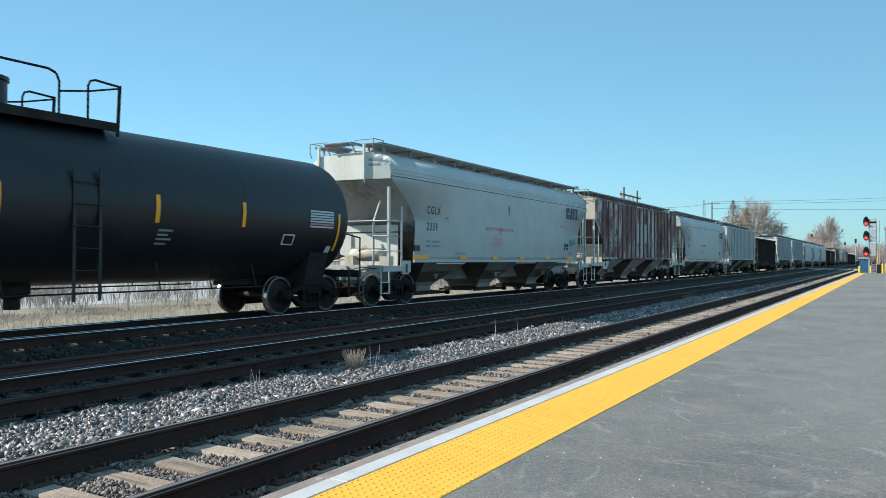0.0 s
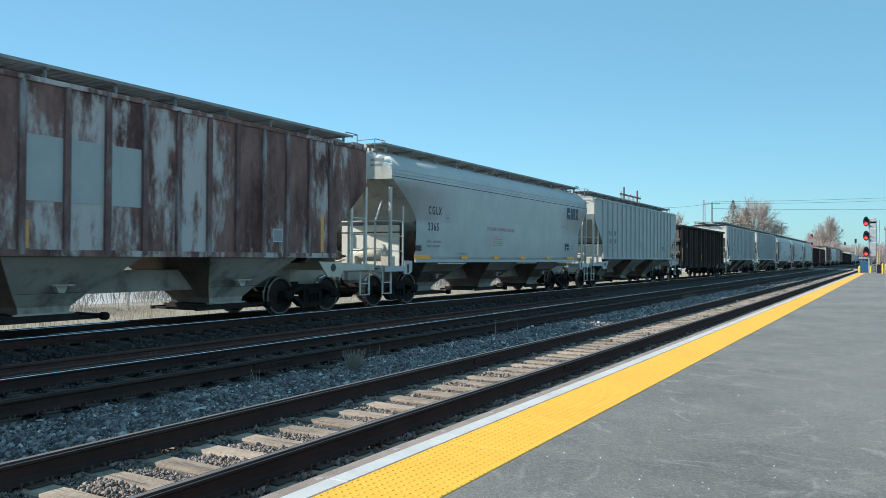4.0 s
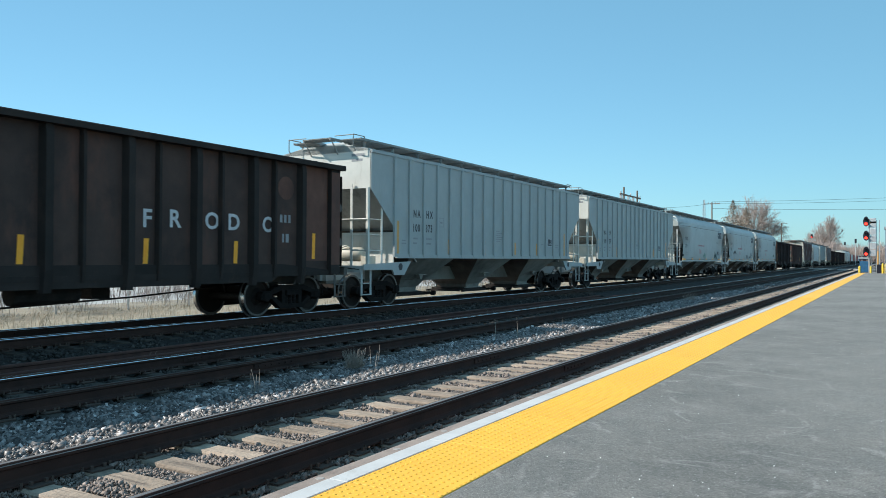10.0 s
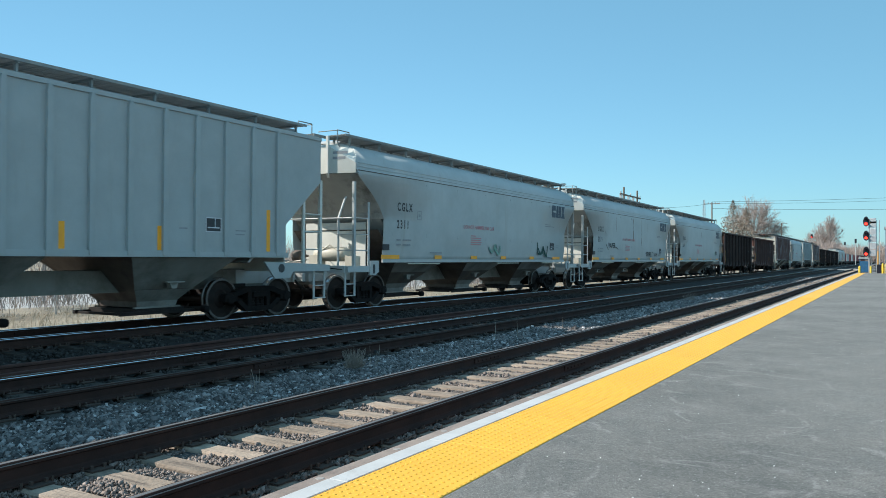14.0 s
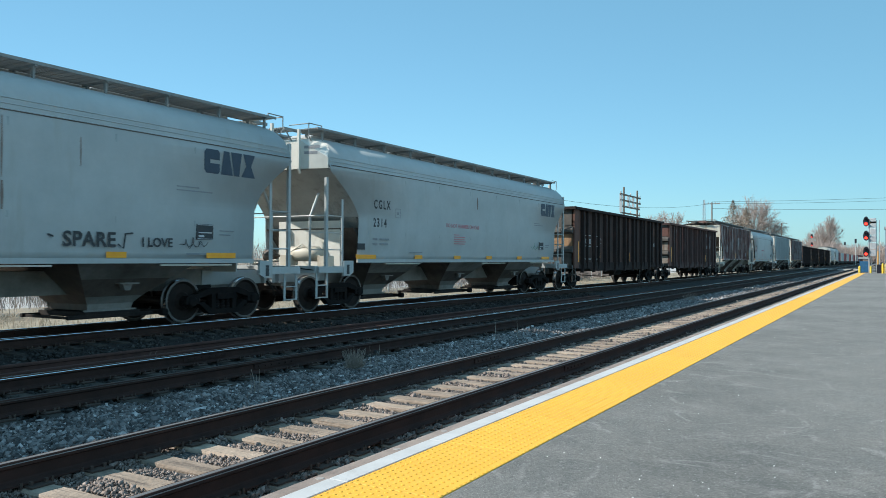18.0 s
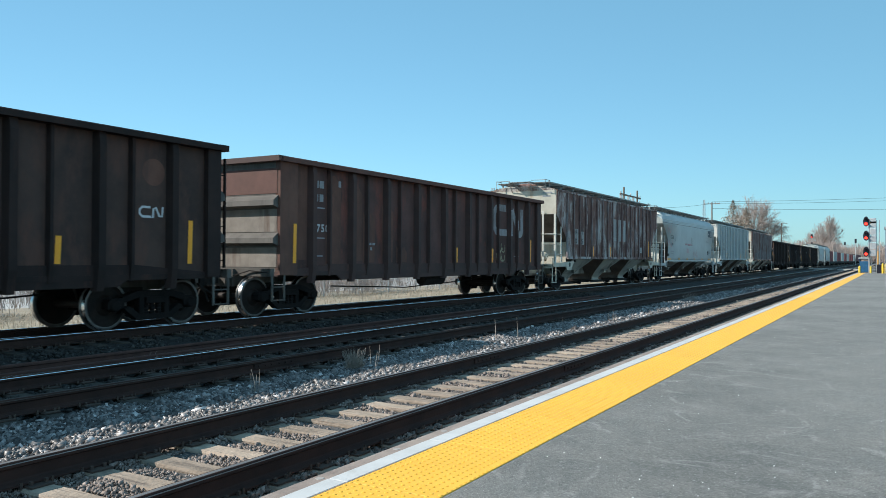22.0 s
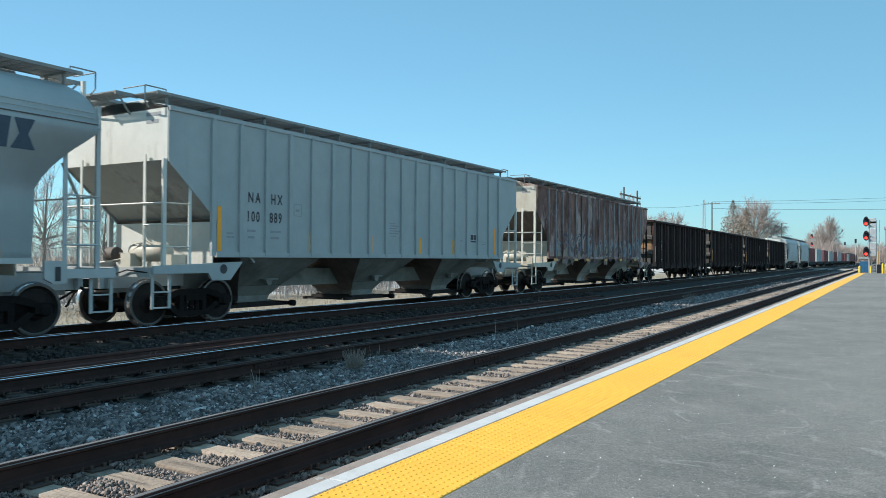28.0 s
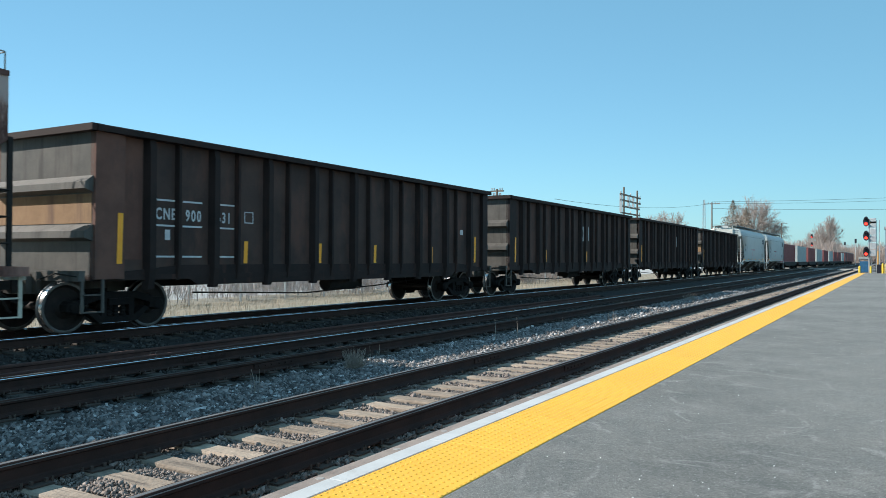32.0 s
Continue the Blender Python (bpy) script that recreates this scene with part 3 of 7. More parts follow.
def rail_mesh(y0, y1):
    return Shape().slab(RAIL_SECTION, "y", y0, y1)


def head_mesh(y0, y1):
    return Shape().slab([(-0.0395, -0.022), (0.0395, -0.022), (0.037, -0.012), (0.030, -0.0045), (0.018, 0.0), (0.0, 0.0018), (-0.018, 0.0), (-0.030, -0.0045), (-0.037, -0.012)], "y", y0, y1)


def tie_shape(seed):
    """A hewn timber with worn, uneven corners and a split end."""
    rnd = random.Random(seed)
    s = Shape()
    rings = []
    for x in (-1.28, -1.26, -0.6, 0.05, 0.7, 1.26, 1.28):
        d = 0.012 if abs(x) > 1.27 else 0.0
        j = lambda q=0.007: rnd.uniform(-q, q)
        rings.append([(x, -0.112 + d + j(), -0.16), (x, 0.112 - d + j(), -0.16), (x, 0.114 - d + j(), -0.02 + j()), (x, 0.098 - d + j(), -d + j(0.004)),
                      (x, 0.0 + j(), -d + j(0.005)), (x, -0.098 + d + j(), -d + j(0.004)), (x, -0.114 + d + j(), -0.02 + j())])
    return s.loft(rings)


def plate_shape():
    s = Shape().box(-0.16, 0.16, -0.095, 0.095, 0.0, 0.014)
    for sx in (-0.1, 0.1):
        for sy in (-0.06, 0.06):
            s.box(sx - 0.012, sx + 0.012, sy - 0.012, sy + 0.012, 0.014, 0.045)
    return s


def anchor_shape():
    return Shape().slab([(-0.085, -0.02), (0.085, -0.02), (0.085, 0.03), (0.06, 0.02), (0.05, 0.0), (-0.05, 0.0), (-0.06, 0.02), (-0.085, 0.03)], "y", -0.011, 0.011)


def build_track(name, x, z, label, y_from, count, dark, shine, shine_right=None):
    tr = thing(name, label, "railway track", "three parallel tracks", "structure", (x, 0, z))
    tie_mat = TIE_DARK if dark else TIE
    for sx in (-GAUGE / 2, GAUGE / 2):
        rail = part("rail", shared("rail_long", lambda: rail_mesh(-150, 900)), RAIL_SIDE, tr, at=(sx, 0, 0))
        part("rail_head", shared("rail_head_long", lambda: head_mesh(-150, 900)), shine if sx < 0 else shine_right or shine, rail, "worn bright running surface")
        for yj in ((11.3, 50.5, 89.5) if not dark else (9.0, 48.0)):
            s = Shape().slab([(0.012, -0.125), (0.03, -0.13), (0.03, -0.06), (0.012, -0.055)], "y", -0.45, 0.45)
            s.slab([(-0.012, -0.125), (-0.03, -0.13), (-0.03, -0.06), (-0.012, -0.055)], "y", -0.45, 0.45)
            for q in (-0.36, -0.22, -0.08, 0.08, 0.22, 0.36):
                s.tube((-0.05, q, -0.093), (0.05, q, -0.093), 0.014, 6)
            part("joint_bar", shared("joint_bar", lambda: s), RAIL_SIDE, rail, at=(0, yj, 0))
    rnd = random.Random(len(name))
    for i in range(count):
        y = y_from + i * TIE_STEP
        tilt = Matrix.Translation((rnd.uniform(-0.05, 0.05), y + rnd.uniform(-0.02, 0.02), -0.212)) @ Euler((rnd.uniform(-0.01, 0.01), 0, rnd.uniform(-0.018, 0.018))).to_matrix().to_4x4()
        k = rnd.randrange(6)
        part("tie", shared("tie%d" % k, lambda: tie_shape(k)), tie_mat, tr, at=tilt)
    plates, anchors = Shape(), Shape()
    p0, a0 = plate_shape(), anchor_shape()
    for i in range(min(count, 125)):
        y = y_from + i * TIE_STEP
        for sx in (-GAUGE / 2, GAUGE / 2):
            plates.add([(a + sx, b + y, c - 0.206) for a, b, c in p0.v], p0.f)
            for q in (-0.125, 0.125):
                anchors.add([(a + sx, b + y + q, c - 0.187) for a, b, c in a0.v], a0.f)
    tagged(part("tie_plate", plates, PLATE, tr), kind="stuff")
    tagged(part("rail_anchor", anchors, PLATE, tr), kind="stuff")
    if count >= 290:
        far = Shape()
        for i in range(420):
            y = y_from + (count + i) * TIE_STEP
            far.box(-1.28, 1.28, y - 0.11, y + 0.11, -0.33, -0.212)
        tagged(part("far_tie", far, tie_mat, tr), kind="stuff")
    return tr


def stones(name, spots, material, label):
    """Loose angular stones as one mesh. spots: array of x, y, z, size."""
    rng = np.random.default_rng(len(spots))
    base = np.array([(-1, -1, -1), (1, -1, -1), (1, 1, -1), (-1, 1, -1), (-1, -1, 1), (1, -1, 1), (1, 1, 1), (-1, 1, 1)]) * 0.62
    tri = np.array([(3, 2, 1), (3, 1, 0), (4, 5, 6), (4, 6, 7), (0, 1, 5), (0, 5, 4), (1, 2, 6), (1, 6, 5), (2, 3, 7), (2, 7, 6), (3, 0, 4), (3, 4, 7)])
    n = len(spots)
    shape = base[None] * (1 + rng.uniform(-0.3, 0.3, (n, 8, 1))) * rng.uniform(0.5, 1.3, (n, 1, 3)) + rng.uniform(-0.22, 0.22, (n, 8, 3))
    q = rng.normal(size=(n, 4))
    q /= np.linalg.norm(q, axis=1)[:, None]
    w, x, y, z = q.T
    rot = np.stack([1 - 2 * (y * y + z * z), 2 * (x * y - z * w), 2 * (x * z + y * w), 2 * (x * y + z * w), 1 - 2 * (x * x + z * z), 2 * (y * z - x * w), 2 * (x * z - y * w), 2 * (y * z + x * w), 1 - 2 * (x * x + y * y)], -1).reshape(n, 3, 3)
    v = np.einsum("nij,nkj->nki", rot, shape) * spots[:, None, 3:4] + spots[:, None, :3]
    f = tri[None] + 8 * np.arange(n)[:, None, None]
    me = bpy.data.meshes.new(name)
    me.vertices.add(n * 8)
    me.vertices.foreach_set("co", v.ravel())
    me.loops.add(n * 36)
    me.loops.foreach_set("vertex_index", f.ravel())
    me.polygons.add(n * 12)
    me.polygons.foreach_set("loop_start", np.arange(0, n * 36, 3))
    me.update(calc_edges=True)
    return single(name, me, material, label, "ballast", kind="stuff")


def scatter(x0, x1, y0, y1, per_m2, size, seed, lift=0.0, clear=None):
    rng = np.random.default_rng(seed)
    n = int((x1 - x0) * (y1 - y0) * per_m2)
    x, y = rng.uniform(x0, x1, n), y0 + (y1 - y0) * rng.uniform(0, 1, n)
    keep = np.ones(n, bool) if clear is None else clear(x, y)
    x, y = x[keep], y[keep]
    gz = np.interp(x, [p[0] for p in PROFILE], [p[1] for p in PROFILE])
    s = size * np.exp(rng.normal(0, 0.28, len(x)))
    heap = 0.035 * np.sin(x * 3.1 + y * 1.3) * np.sin(y * 2.3 - x) + 0.02 * np.sin(y * 5.7 + x * 4)
    return np.stack([x, y, gz + lift + heap * 0.6 + s * 0.3 + rng.uniform(-0.01, 0.012, len(x)), s], -1)


def between_ties(y_from):
    return lambda x, y: np.abs((y - y_from) / TIE_STEP - np.round((y - y_from) / TIE_STEP)) * TIE_STEP > 0.125


def off_rails(cx):
    return lambda x, y: (np.abs(np.abs(x - cx) - GAUGE / 2) > 0.075)


def build_ballast():
    near_gap = between_ties(1.02)
    crib = lambda x, y: near_gap(x, y) & off_rails(NEAR_X)(x, y)
    rows = [scatter(-7.85, -6.15, 2.5, 12, 2100, 0.024, 1), scatter(-7.85, -6.15, 12, 22, 1200, 0.028, 2), scatter(-7.85, -6.15, 22, 45, 300, 0.037, 3),
            scatter(-6.7, -6.0, 2.0, 14, 900, 0.024, 7, 0.03), scatter(-7.8, -3.6, 45, 90, 45, 0.036, 8)]
    stones("ballast_stones", np.concatenate(rows), STONES, "loose grey crushed-stone ballast beside the near track")
    rows = [scatter(-6.25, -3.55, 2.0, 12, 2600, 0.0145, 4, -0.004, crib), scatter(-6.25, -3.55, 12, 24, 1100, 0.019, 5, 0.0, crib), scatter(-6.25, -3.55, 24, 50, 220, 0.025, 6, 0.004, crib),
            scatter(-5.83, -5.56, 2.0, 20, 3800, 0.0165, 17, 0.022, near_gap), scatter(-4.32, -4.05, 2.0, 20, 3800, 0.0165, 18, 0.022, near_gap)]
    stones("crib_stones", np.concatenate(rows), STONES_CRIB, "small grey-brown stones packed between the ties")
    mid_gap = lambda x, y: between_ties(1.2)(x, y) & off_rails(MID_X)(x, y)
    far_gap = lambda x, y: between_ties(1.35)(x, y) & off_rails(FAR_X)(x, y)
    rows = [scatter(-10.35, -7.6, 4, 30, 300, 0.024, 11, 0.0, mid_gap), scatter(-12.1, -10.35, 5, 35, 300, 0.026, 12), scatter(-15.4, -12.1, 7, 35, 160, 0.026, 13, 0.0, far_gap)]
    stones("fouled_ballast_stones", np.concatenate(rows), STONES_DARK, "dark ballast between the running tracks")


PLAT_Z, PLAT_END = 0.155, 97.0


def build_platform():
    pl = thing("platform", "low asphalt station platform with a yellow tactile edge", "platform", kind="structure", at=(0, 0, PLAT_Z))
    s = Shape()
    rnd = random.Random(5)
    # surface with a slightly ragged seam against the tactile strip
    edge = [(-2.246 + rnd.uniform(-0.012, 0.012), y) for y in np.arange(-12, 40, 0.11)] + [(-2.246, PLAT_END)]
    outline = [(-2.246, -12.2)] + edge + [(8, PLAT_END), (8, -12.2)]
    s.slab(list(reversed(outline)), "z", -0.32, -0.004)
    part("asphalt_surface", s, ASPHALT, pl, "worn grey asphalt with pale scuffs")
    part("base_slab", Shape().box(-3.03, -2.25, -12, PLAT_END, -0.40, -0.02), CONCRETE, pl)
    y, i = -12.0, 0
    board_a = shared("edge_board", lambda: Shape().soft_box(-3.175, -3.045, 0.004, 2.434, -0.30, -0.012, 0.012))
    white = shared("white_tile", lambda: Shape().soft_box(-3.039, -2.898, 0.003, 1.216, -0.02, 0.0, 0.004))
    panel = shared("tactile_panel", lambda: Shape().soft_box(-2.880, -2.243, 0.003, 1.216, -0.02, 0.001, 0.003))
    bolt = shared("countersunk_bolt", lambda: Shape().lathe([(0.0, 0.0), (0.03, 0.0), (0.026, 0.003), (0.0, 0.003)], 10))
    while y < PLAT_END:
        part("tactile_panel", panel, YELLOW, pl, at=(0, y, 0))
        part("edge_strip", white, WHITE_EDGE, pl, at=(0, y, 0))
        if i % 2 == 0:
            b = part("edge_timber", board_a, TIMBER, pl, at=(0, y, 0))
            if y < 24:
                for q in (0.35, 1.22, 2.1):
                    part("bolt_head", bolt, BOLT, b, at=(-3.11, q, -0.0125))
        y += 1.219
        i += 1
    dome = Shape().lathe([(0.0125, 0.001), (0.0115, 0.0035), (0.0075, 0.0055)], 8)
    domes = Shape()
    for iy in range(int(30 / 0.06)):
        for ix in range(11):
            px, py = -2.86 + ix * 0.06, 1.5 + iy * 0.06
            domes.add([(a + px, b + py, c) for a, b, c in dome.v], dome.f)
    tagged(part("truncated_dome", domes, YELLOW, pl), kind="stuff")
    # bright grit on the asphalt
    rng = np.random.default_rng(9)
    grit = np.stack([rng.uniform(-2.1, 2.2, 260), 3 + 14 * rng.uniform(0, 1, 260) ** 1.4, np.full(260, PLAT_Z + 0.001), rng.uniform(0.002, 0.006, 260)], -1)
    tagged(stones("grit", grit, GRIT, "small pale grit scattered on the platform"), category="grit")


def tuft(s, at, n, height, spread, rnd, r=0.004, lean=0.5):
    """Dry stalks as thin three-sided rods."""
    for _ in range(n):
        a = rnd.uniform(0, 6.283)
        d = rnd.uniform(0, spread)
        p = Vector((at[0] + d * math.cos(a), at[1] + d * math.sin(a), at[2] - 0.02))
        h = height * rnd.uniform(0.45, 1.1)
        tip = p + Vector((math.cos(a) * h * lean * rnd.random(), math.sin(a) * h * lean * rnd.random(), h))
        mid = p.lerp(tip, 0.5) + Vector((rnd.uniform(-1, 1), rnd.uniform(-1, 1), 0)) * h * 0.06
        s.tube(p, mid, r, 3, r * 0.8)
        s.tube(mid, tip, r * 0.8, 3, r * 0.3)


def build_weeds():
    rnd = random.Random(3)
    for x, y, n, h, sp, lean, lab in ((-7.36, 9.96, 260, 0.33, 0.10, 0.6, "bushy dry weed in the ballast"), (-7.1, 7.45, 4, 0.46, 0.07, 0.2, "thin dry stalks in the ballast"), (-7.43, 15.2, 2, 0.46, 0.04, 0.1, "thin dry stalks in the ballast"),
                                      (-7.15, 15.75, 3, 0.46, 0.06, 0.15, "thin dry stalks in the ballast"), (-7.0, 9.95, 3, 0.48, 0.06, 0.3, "thin dry stalks in the ballast"), (-7.2, 18.6, 2, 0.3, 0.06, 0.4, "thin dry stalks in the ballast"),
                                      (-6.8, 21.5, 6, 0.35, 0.12, 0.4, "thin dry stalks in the ballast"), (-7.4, 34.0, 60, 0.4, 0.25, 0.7, "bushy dry weed in the ballast"), (-11.2, 9.0, 40, 0.22, 0.22, 0.8, "pale dry weed between the tracks"),
                                      (-11.2, 22.5, 30, 0.25, 0.2, 0.8, "pale dry weed between the tracks")):
        s = Shape()
        tuft(s, (0, 0, 0), n, h, sp, rnd, 0.0035 if n > 30 else 0.006, lean)
        if n > 30:
            tuft(s, (0, 0, 0), n // 2, h * 0.6, sp * 1.2, rnd, 0.003, 1.0)
        single("dry_weed", s, WEED, lab, "weed", "weeds along the tracks", at=(x, y, ground_z(x) + 0.01))


def build_spare_rails():
    for i, (x, y0, y1, rz) in enumerate(((-11.4, 3.0, 34.0, 0.0), (-11.05, 6.0, 44.0, 0.12))):
        rail = thing("spare_rail", "rusty spare rail lying between the tracks", "rail", "spare rails", at=pose(x, y0, ground_z(x) + 0.2, 0, 0, rz))
        part("rail_body", Shape().slab(RAIL_SECTION, "y", 0, y1 - y0), RUSTY_RAIL, rail)
        part("rail_head", head_mesh(0, y1 - y0), RUSTY_RAIL, rail)


# ---- railway cars: local y along the car, -y end towards the camera, z = 0 at the rail heads ----
def run(t):
    """Metres that the train has gone after t seconds: it speeds up slowly."""
    return 8.910 * t + 0.01155 * ((t - 16) ** 2 - 256) - 0.00003 * ((t - 16) ** 3 + 4096)


WHEELS, CARS = [], []


def wheelset_mesh():
    s = Shape()
    for sg in (-1, 1):
        x = lambda d: sg * (0.685 + d)
        prof = [(0.09, x(0.03)), (0.20, x(0.045)), (0.36, x(0.02)), (0.415, x(-0.005)), (0.452, x(-0.005)), (0.482, x(0.008)), (0.480, x(0.026)), (0.460, x(0.036)), (0.456, x(0.135)), (0.448, x(0.138)), (0.405, x(0.134)),
                (0.36, x(0.085)), (0.20, x(0.10)), (0.15, x(0.165)), (0.09, x(0.17))]
        s.lathe(prof, 28, "x")
    s.lathe([(0.085, -0.95), (0.085, -0.7), (0.08, -0.3), (0.08, 0.3), (0.085, 0.7), (0.085, 0.95)], 12, "x")
    me = s.mesh("wheelset", True)
    me.materials.append(WHEEL_STEEL)
    me.materials.append(TREAD)
    me.materials.append(RIM_STEEL)
    for p in me.polygons:
        r = math.hypot(p.center.y, p.center.z)
        if 0.44 < r < 0.47 and len(p.vertices) == 4 and abs(p.normal.x) < 0.5:
            p.material_index = 1
        elif r > 0.41:
            p.material_index = 2
    return me


def side_frame_shape():
    s = Shape()
    bar = lambda pts, w=0.07: s.slab(pts, "x", -w, w)
    bar([(-1.05, 0.40), (-0.70, 0.40), (-0.70, 0.60), (-1.0, 0.58), (-1.05, 0.52)], 0.09)
    bar([(0.70, 0.40), (1.05, 0.40), (1.05, 0.52), (1.0, 0.58), (0.70, 0.60)], 0.09)
    bar([(-0.72, 0.50), (-0.36, 0.60), (0.36, 0.60), (0.72, 0.50), (0.72, 0.62), (0.40, 0.72), (-0.40, 0.72), (-0.72, 0.62)], 0.085)
    bar([(-0.70, 0.40), (-0.40, 0.17), (0.40, 0.17), (0.70, 0.40), (0.58, 0.44), (0.34, 0.27), (-0.34, 0.27), (-0.58, 0.44)], 0.085)
    for q in (-1, 1):
        bar([(q * 0.24, 0.26), (q * 0.35, 0.26), (q * 0.35, 0.62), (q * 0.24, 0.62)] if q > 0 else [(-0.35, 0.26), (-0.24, 0.26), (-0.24, 0.62), (-0.35, 0.62)], 0.08)
        s.lathe([(0.02, -0.13), (0.10, -0.12), (0.115, -0.09), (0.115, 0.10), (0.09, 0.125), (0.0, 0.13)], 10, "x", (0, q * 0.889, 0.457))
    for q in (-0.15, 0.0, 0.15):
        s.lathe([(0.055, 0.27), (0.065, 0.31), (0.05, 0.33), (0.065, 0.36), (0.05, 0.39), (0.065, 0.42), (0.05, 0.45), (0.06, 0.48)], 8, "z", (0, q, 0))
    s.box(-0.12, 0.12, -0.22, 0.22, 0.48, 0.60)
    return s


def bogie(car, y):
    b = part("bogie", shared("bolster", lambda: Shape().box(-1.05, 1.05, -0.20, 0.20, 0.50, 0.66).box(-0.35, 0.35, -0.3, 0.3, 0.62, 0.76).box(-0.9, 0.9, -0.62, -0.55, 0.30, 0.36).box(-0.9, 0.9, 0.55, 0.62, 0.30, 0.36)), STEEL_DARK, car, at=(0, y, 0))
    for sx in (-1.0, 1.0):
        part("side_frame", shared("side_frame", side_frame_shape), FRAME_STEEL, b, at=(sx, 0, 0))
    for sy in (-0.889, 0.889):
        w = part("wheelset", shared("wheelset", wheelset_mesh), WHEEL_STEEL, b, at=(0, sy, 0.457))
        WHEELS.append(w)
    return b


def coupler_shape():
    s = Shape().box(-0.07, 0.07, 0.0, 0.62, -0.08, 0.08)
    s.slab([(-0.15, 0.60), (0.10, 0.60), (0.17, 0.72), (0.12, 0.84), (0.03, 0.80), (0.0, 0.70), (-0.12, 0.72), (-0.16, 0.80), (-0.2, 0.72)], "z", -0.14, 0.14)
    s.rod([(0.2, 0.1, 0.0), (0.34, 0.45, -0.25), (0.30, 0.7, -0.36), (0.2, 0.85, -0.30)], 0.025, 6)
    return s


def ladder_shape(width, z0, z1, step=0.42):
    """A ladder in the y-z plane: two angle stiles and round rungs."""
    s = Shape()
    for y in (0, width):
        s.box(-0.006, 0.006, y - 0.03, y + 0.03, z0, z1).box(-0.05, 0.0, y - 0.004, y + 0.004, z0, z1)
    z = z0 + 0.15
    while z < z1 - 0.05:
        s.tube((0.025, 0, z), (0.025, width, z), 0.012, 6)
        z += step
    return s


def ends(car, half, deck_z, paint):
    """End platform, coupler, steps and handrails at both ends, brake gear at one of them."""
    for sg in (-1, 1):
        turn = pose(0, 0, 0, 0, 0, 0 if sg > 0 else 180)
        sill = Shape().box(-1.5, 1.5, half - 0.06, half + 0.06, deck_z - 0.18, deck_z).box(-0.3, 0.3, half - 1.8, half + 0.25, deck_z - 0.42, deck_z - 0.1).box(-0.42, 0.42, half + 0.06, half + 0.14, deck_z - 0.42, deck_z - 0.02)
        part("end_sill", sill, paint, car, at=turn)
        part("coupler", shared("coupler", coupler_shape), STEEL_DARK, car, at=turn @ Matrix.Translation((0, half + 0.06, 0.86)))
        for sx in (-1.48, 1.48):
            step = Shape()
            for y in (half - 0.42, half - 0.02):
                step.box(sx - 0.012, sx + 0.012, y - 0.03, y + 0.03, 0.38, deck_z)
            for z in (0.40, 0.70):
                step.box(sx - 0.04, sx + 0.04, half - 0.42, half - 0.02, z - 0.012, z + 0.012)
            part("sill_step", step, paint, car, at=turn)
        hose = Shape().rod([(0.45, half + 0.1, 0.8), (0.47, half + 0.28, 0.62), (0.42, half + 0.42, 0.42), (0.36, half + 0.5, 0.40)], 0.025, 6)
        part("brake_hose", hose, STEEL_DARK, car, at=turn)
        lever = Shape().rod([(-1.45, half + 0.05, deck_z - 0.1), (-0.9, half + 0.1, deck_z - 0.05), (-0.3, half + 0.12, deck_z - 0.2)], 0.014, 5)
        part("uncoupling_lever", lever, STEEL_DARK, car, at=turn)


def brake_gear(car, y, z):
    s = Shape().lathe([(0.0, -0.55), (0.14, -0.53), (0.20, -0.45), (0.20, 0.45), (0.14, 0.53), (0.0, 0.55)], 14, "x", (0.35, y, z + 0.35))
    part("air_reservoir", s.mesh("air_reservoir", True), END_PAINT, car)
    s = Shape().lathe([(0.0, -0.2), (0.16, -0.2), (0.16, 0.05), (0.06, 0.12), (0.0, 0.4)], 12, "x", (-0.75, y, z + 0.3))
    part("brake_cylinder", s.mesh("brake_cylinder", True), UNDER_PAINT, car)
    s = Shape().box(-0.2, 0.1, y - 0.3, y + 0.05, z + 0.05, z + 0.32).box(0.95, 1.2, y - 0.2, y + 0.15, z + 0.04, z + 0.3)
    s.rod([(-1.2, y - 0.2, z + 0.1), (-0.3, y - 0.2, z + 0.2), (0.4, y - 0.15, z + 0.6), (1.1, y - 0.1, z + 0.2)], 0.02, 5)
    part("control_valve", s, END_PAINT, car)


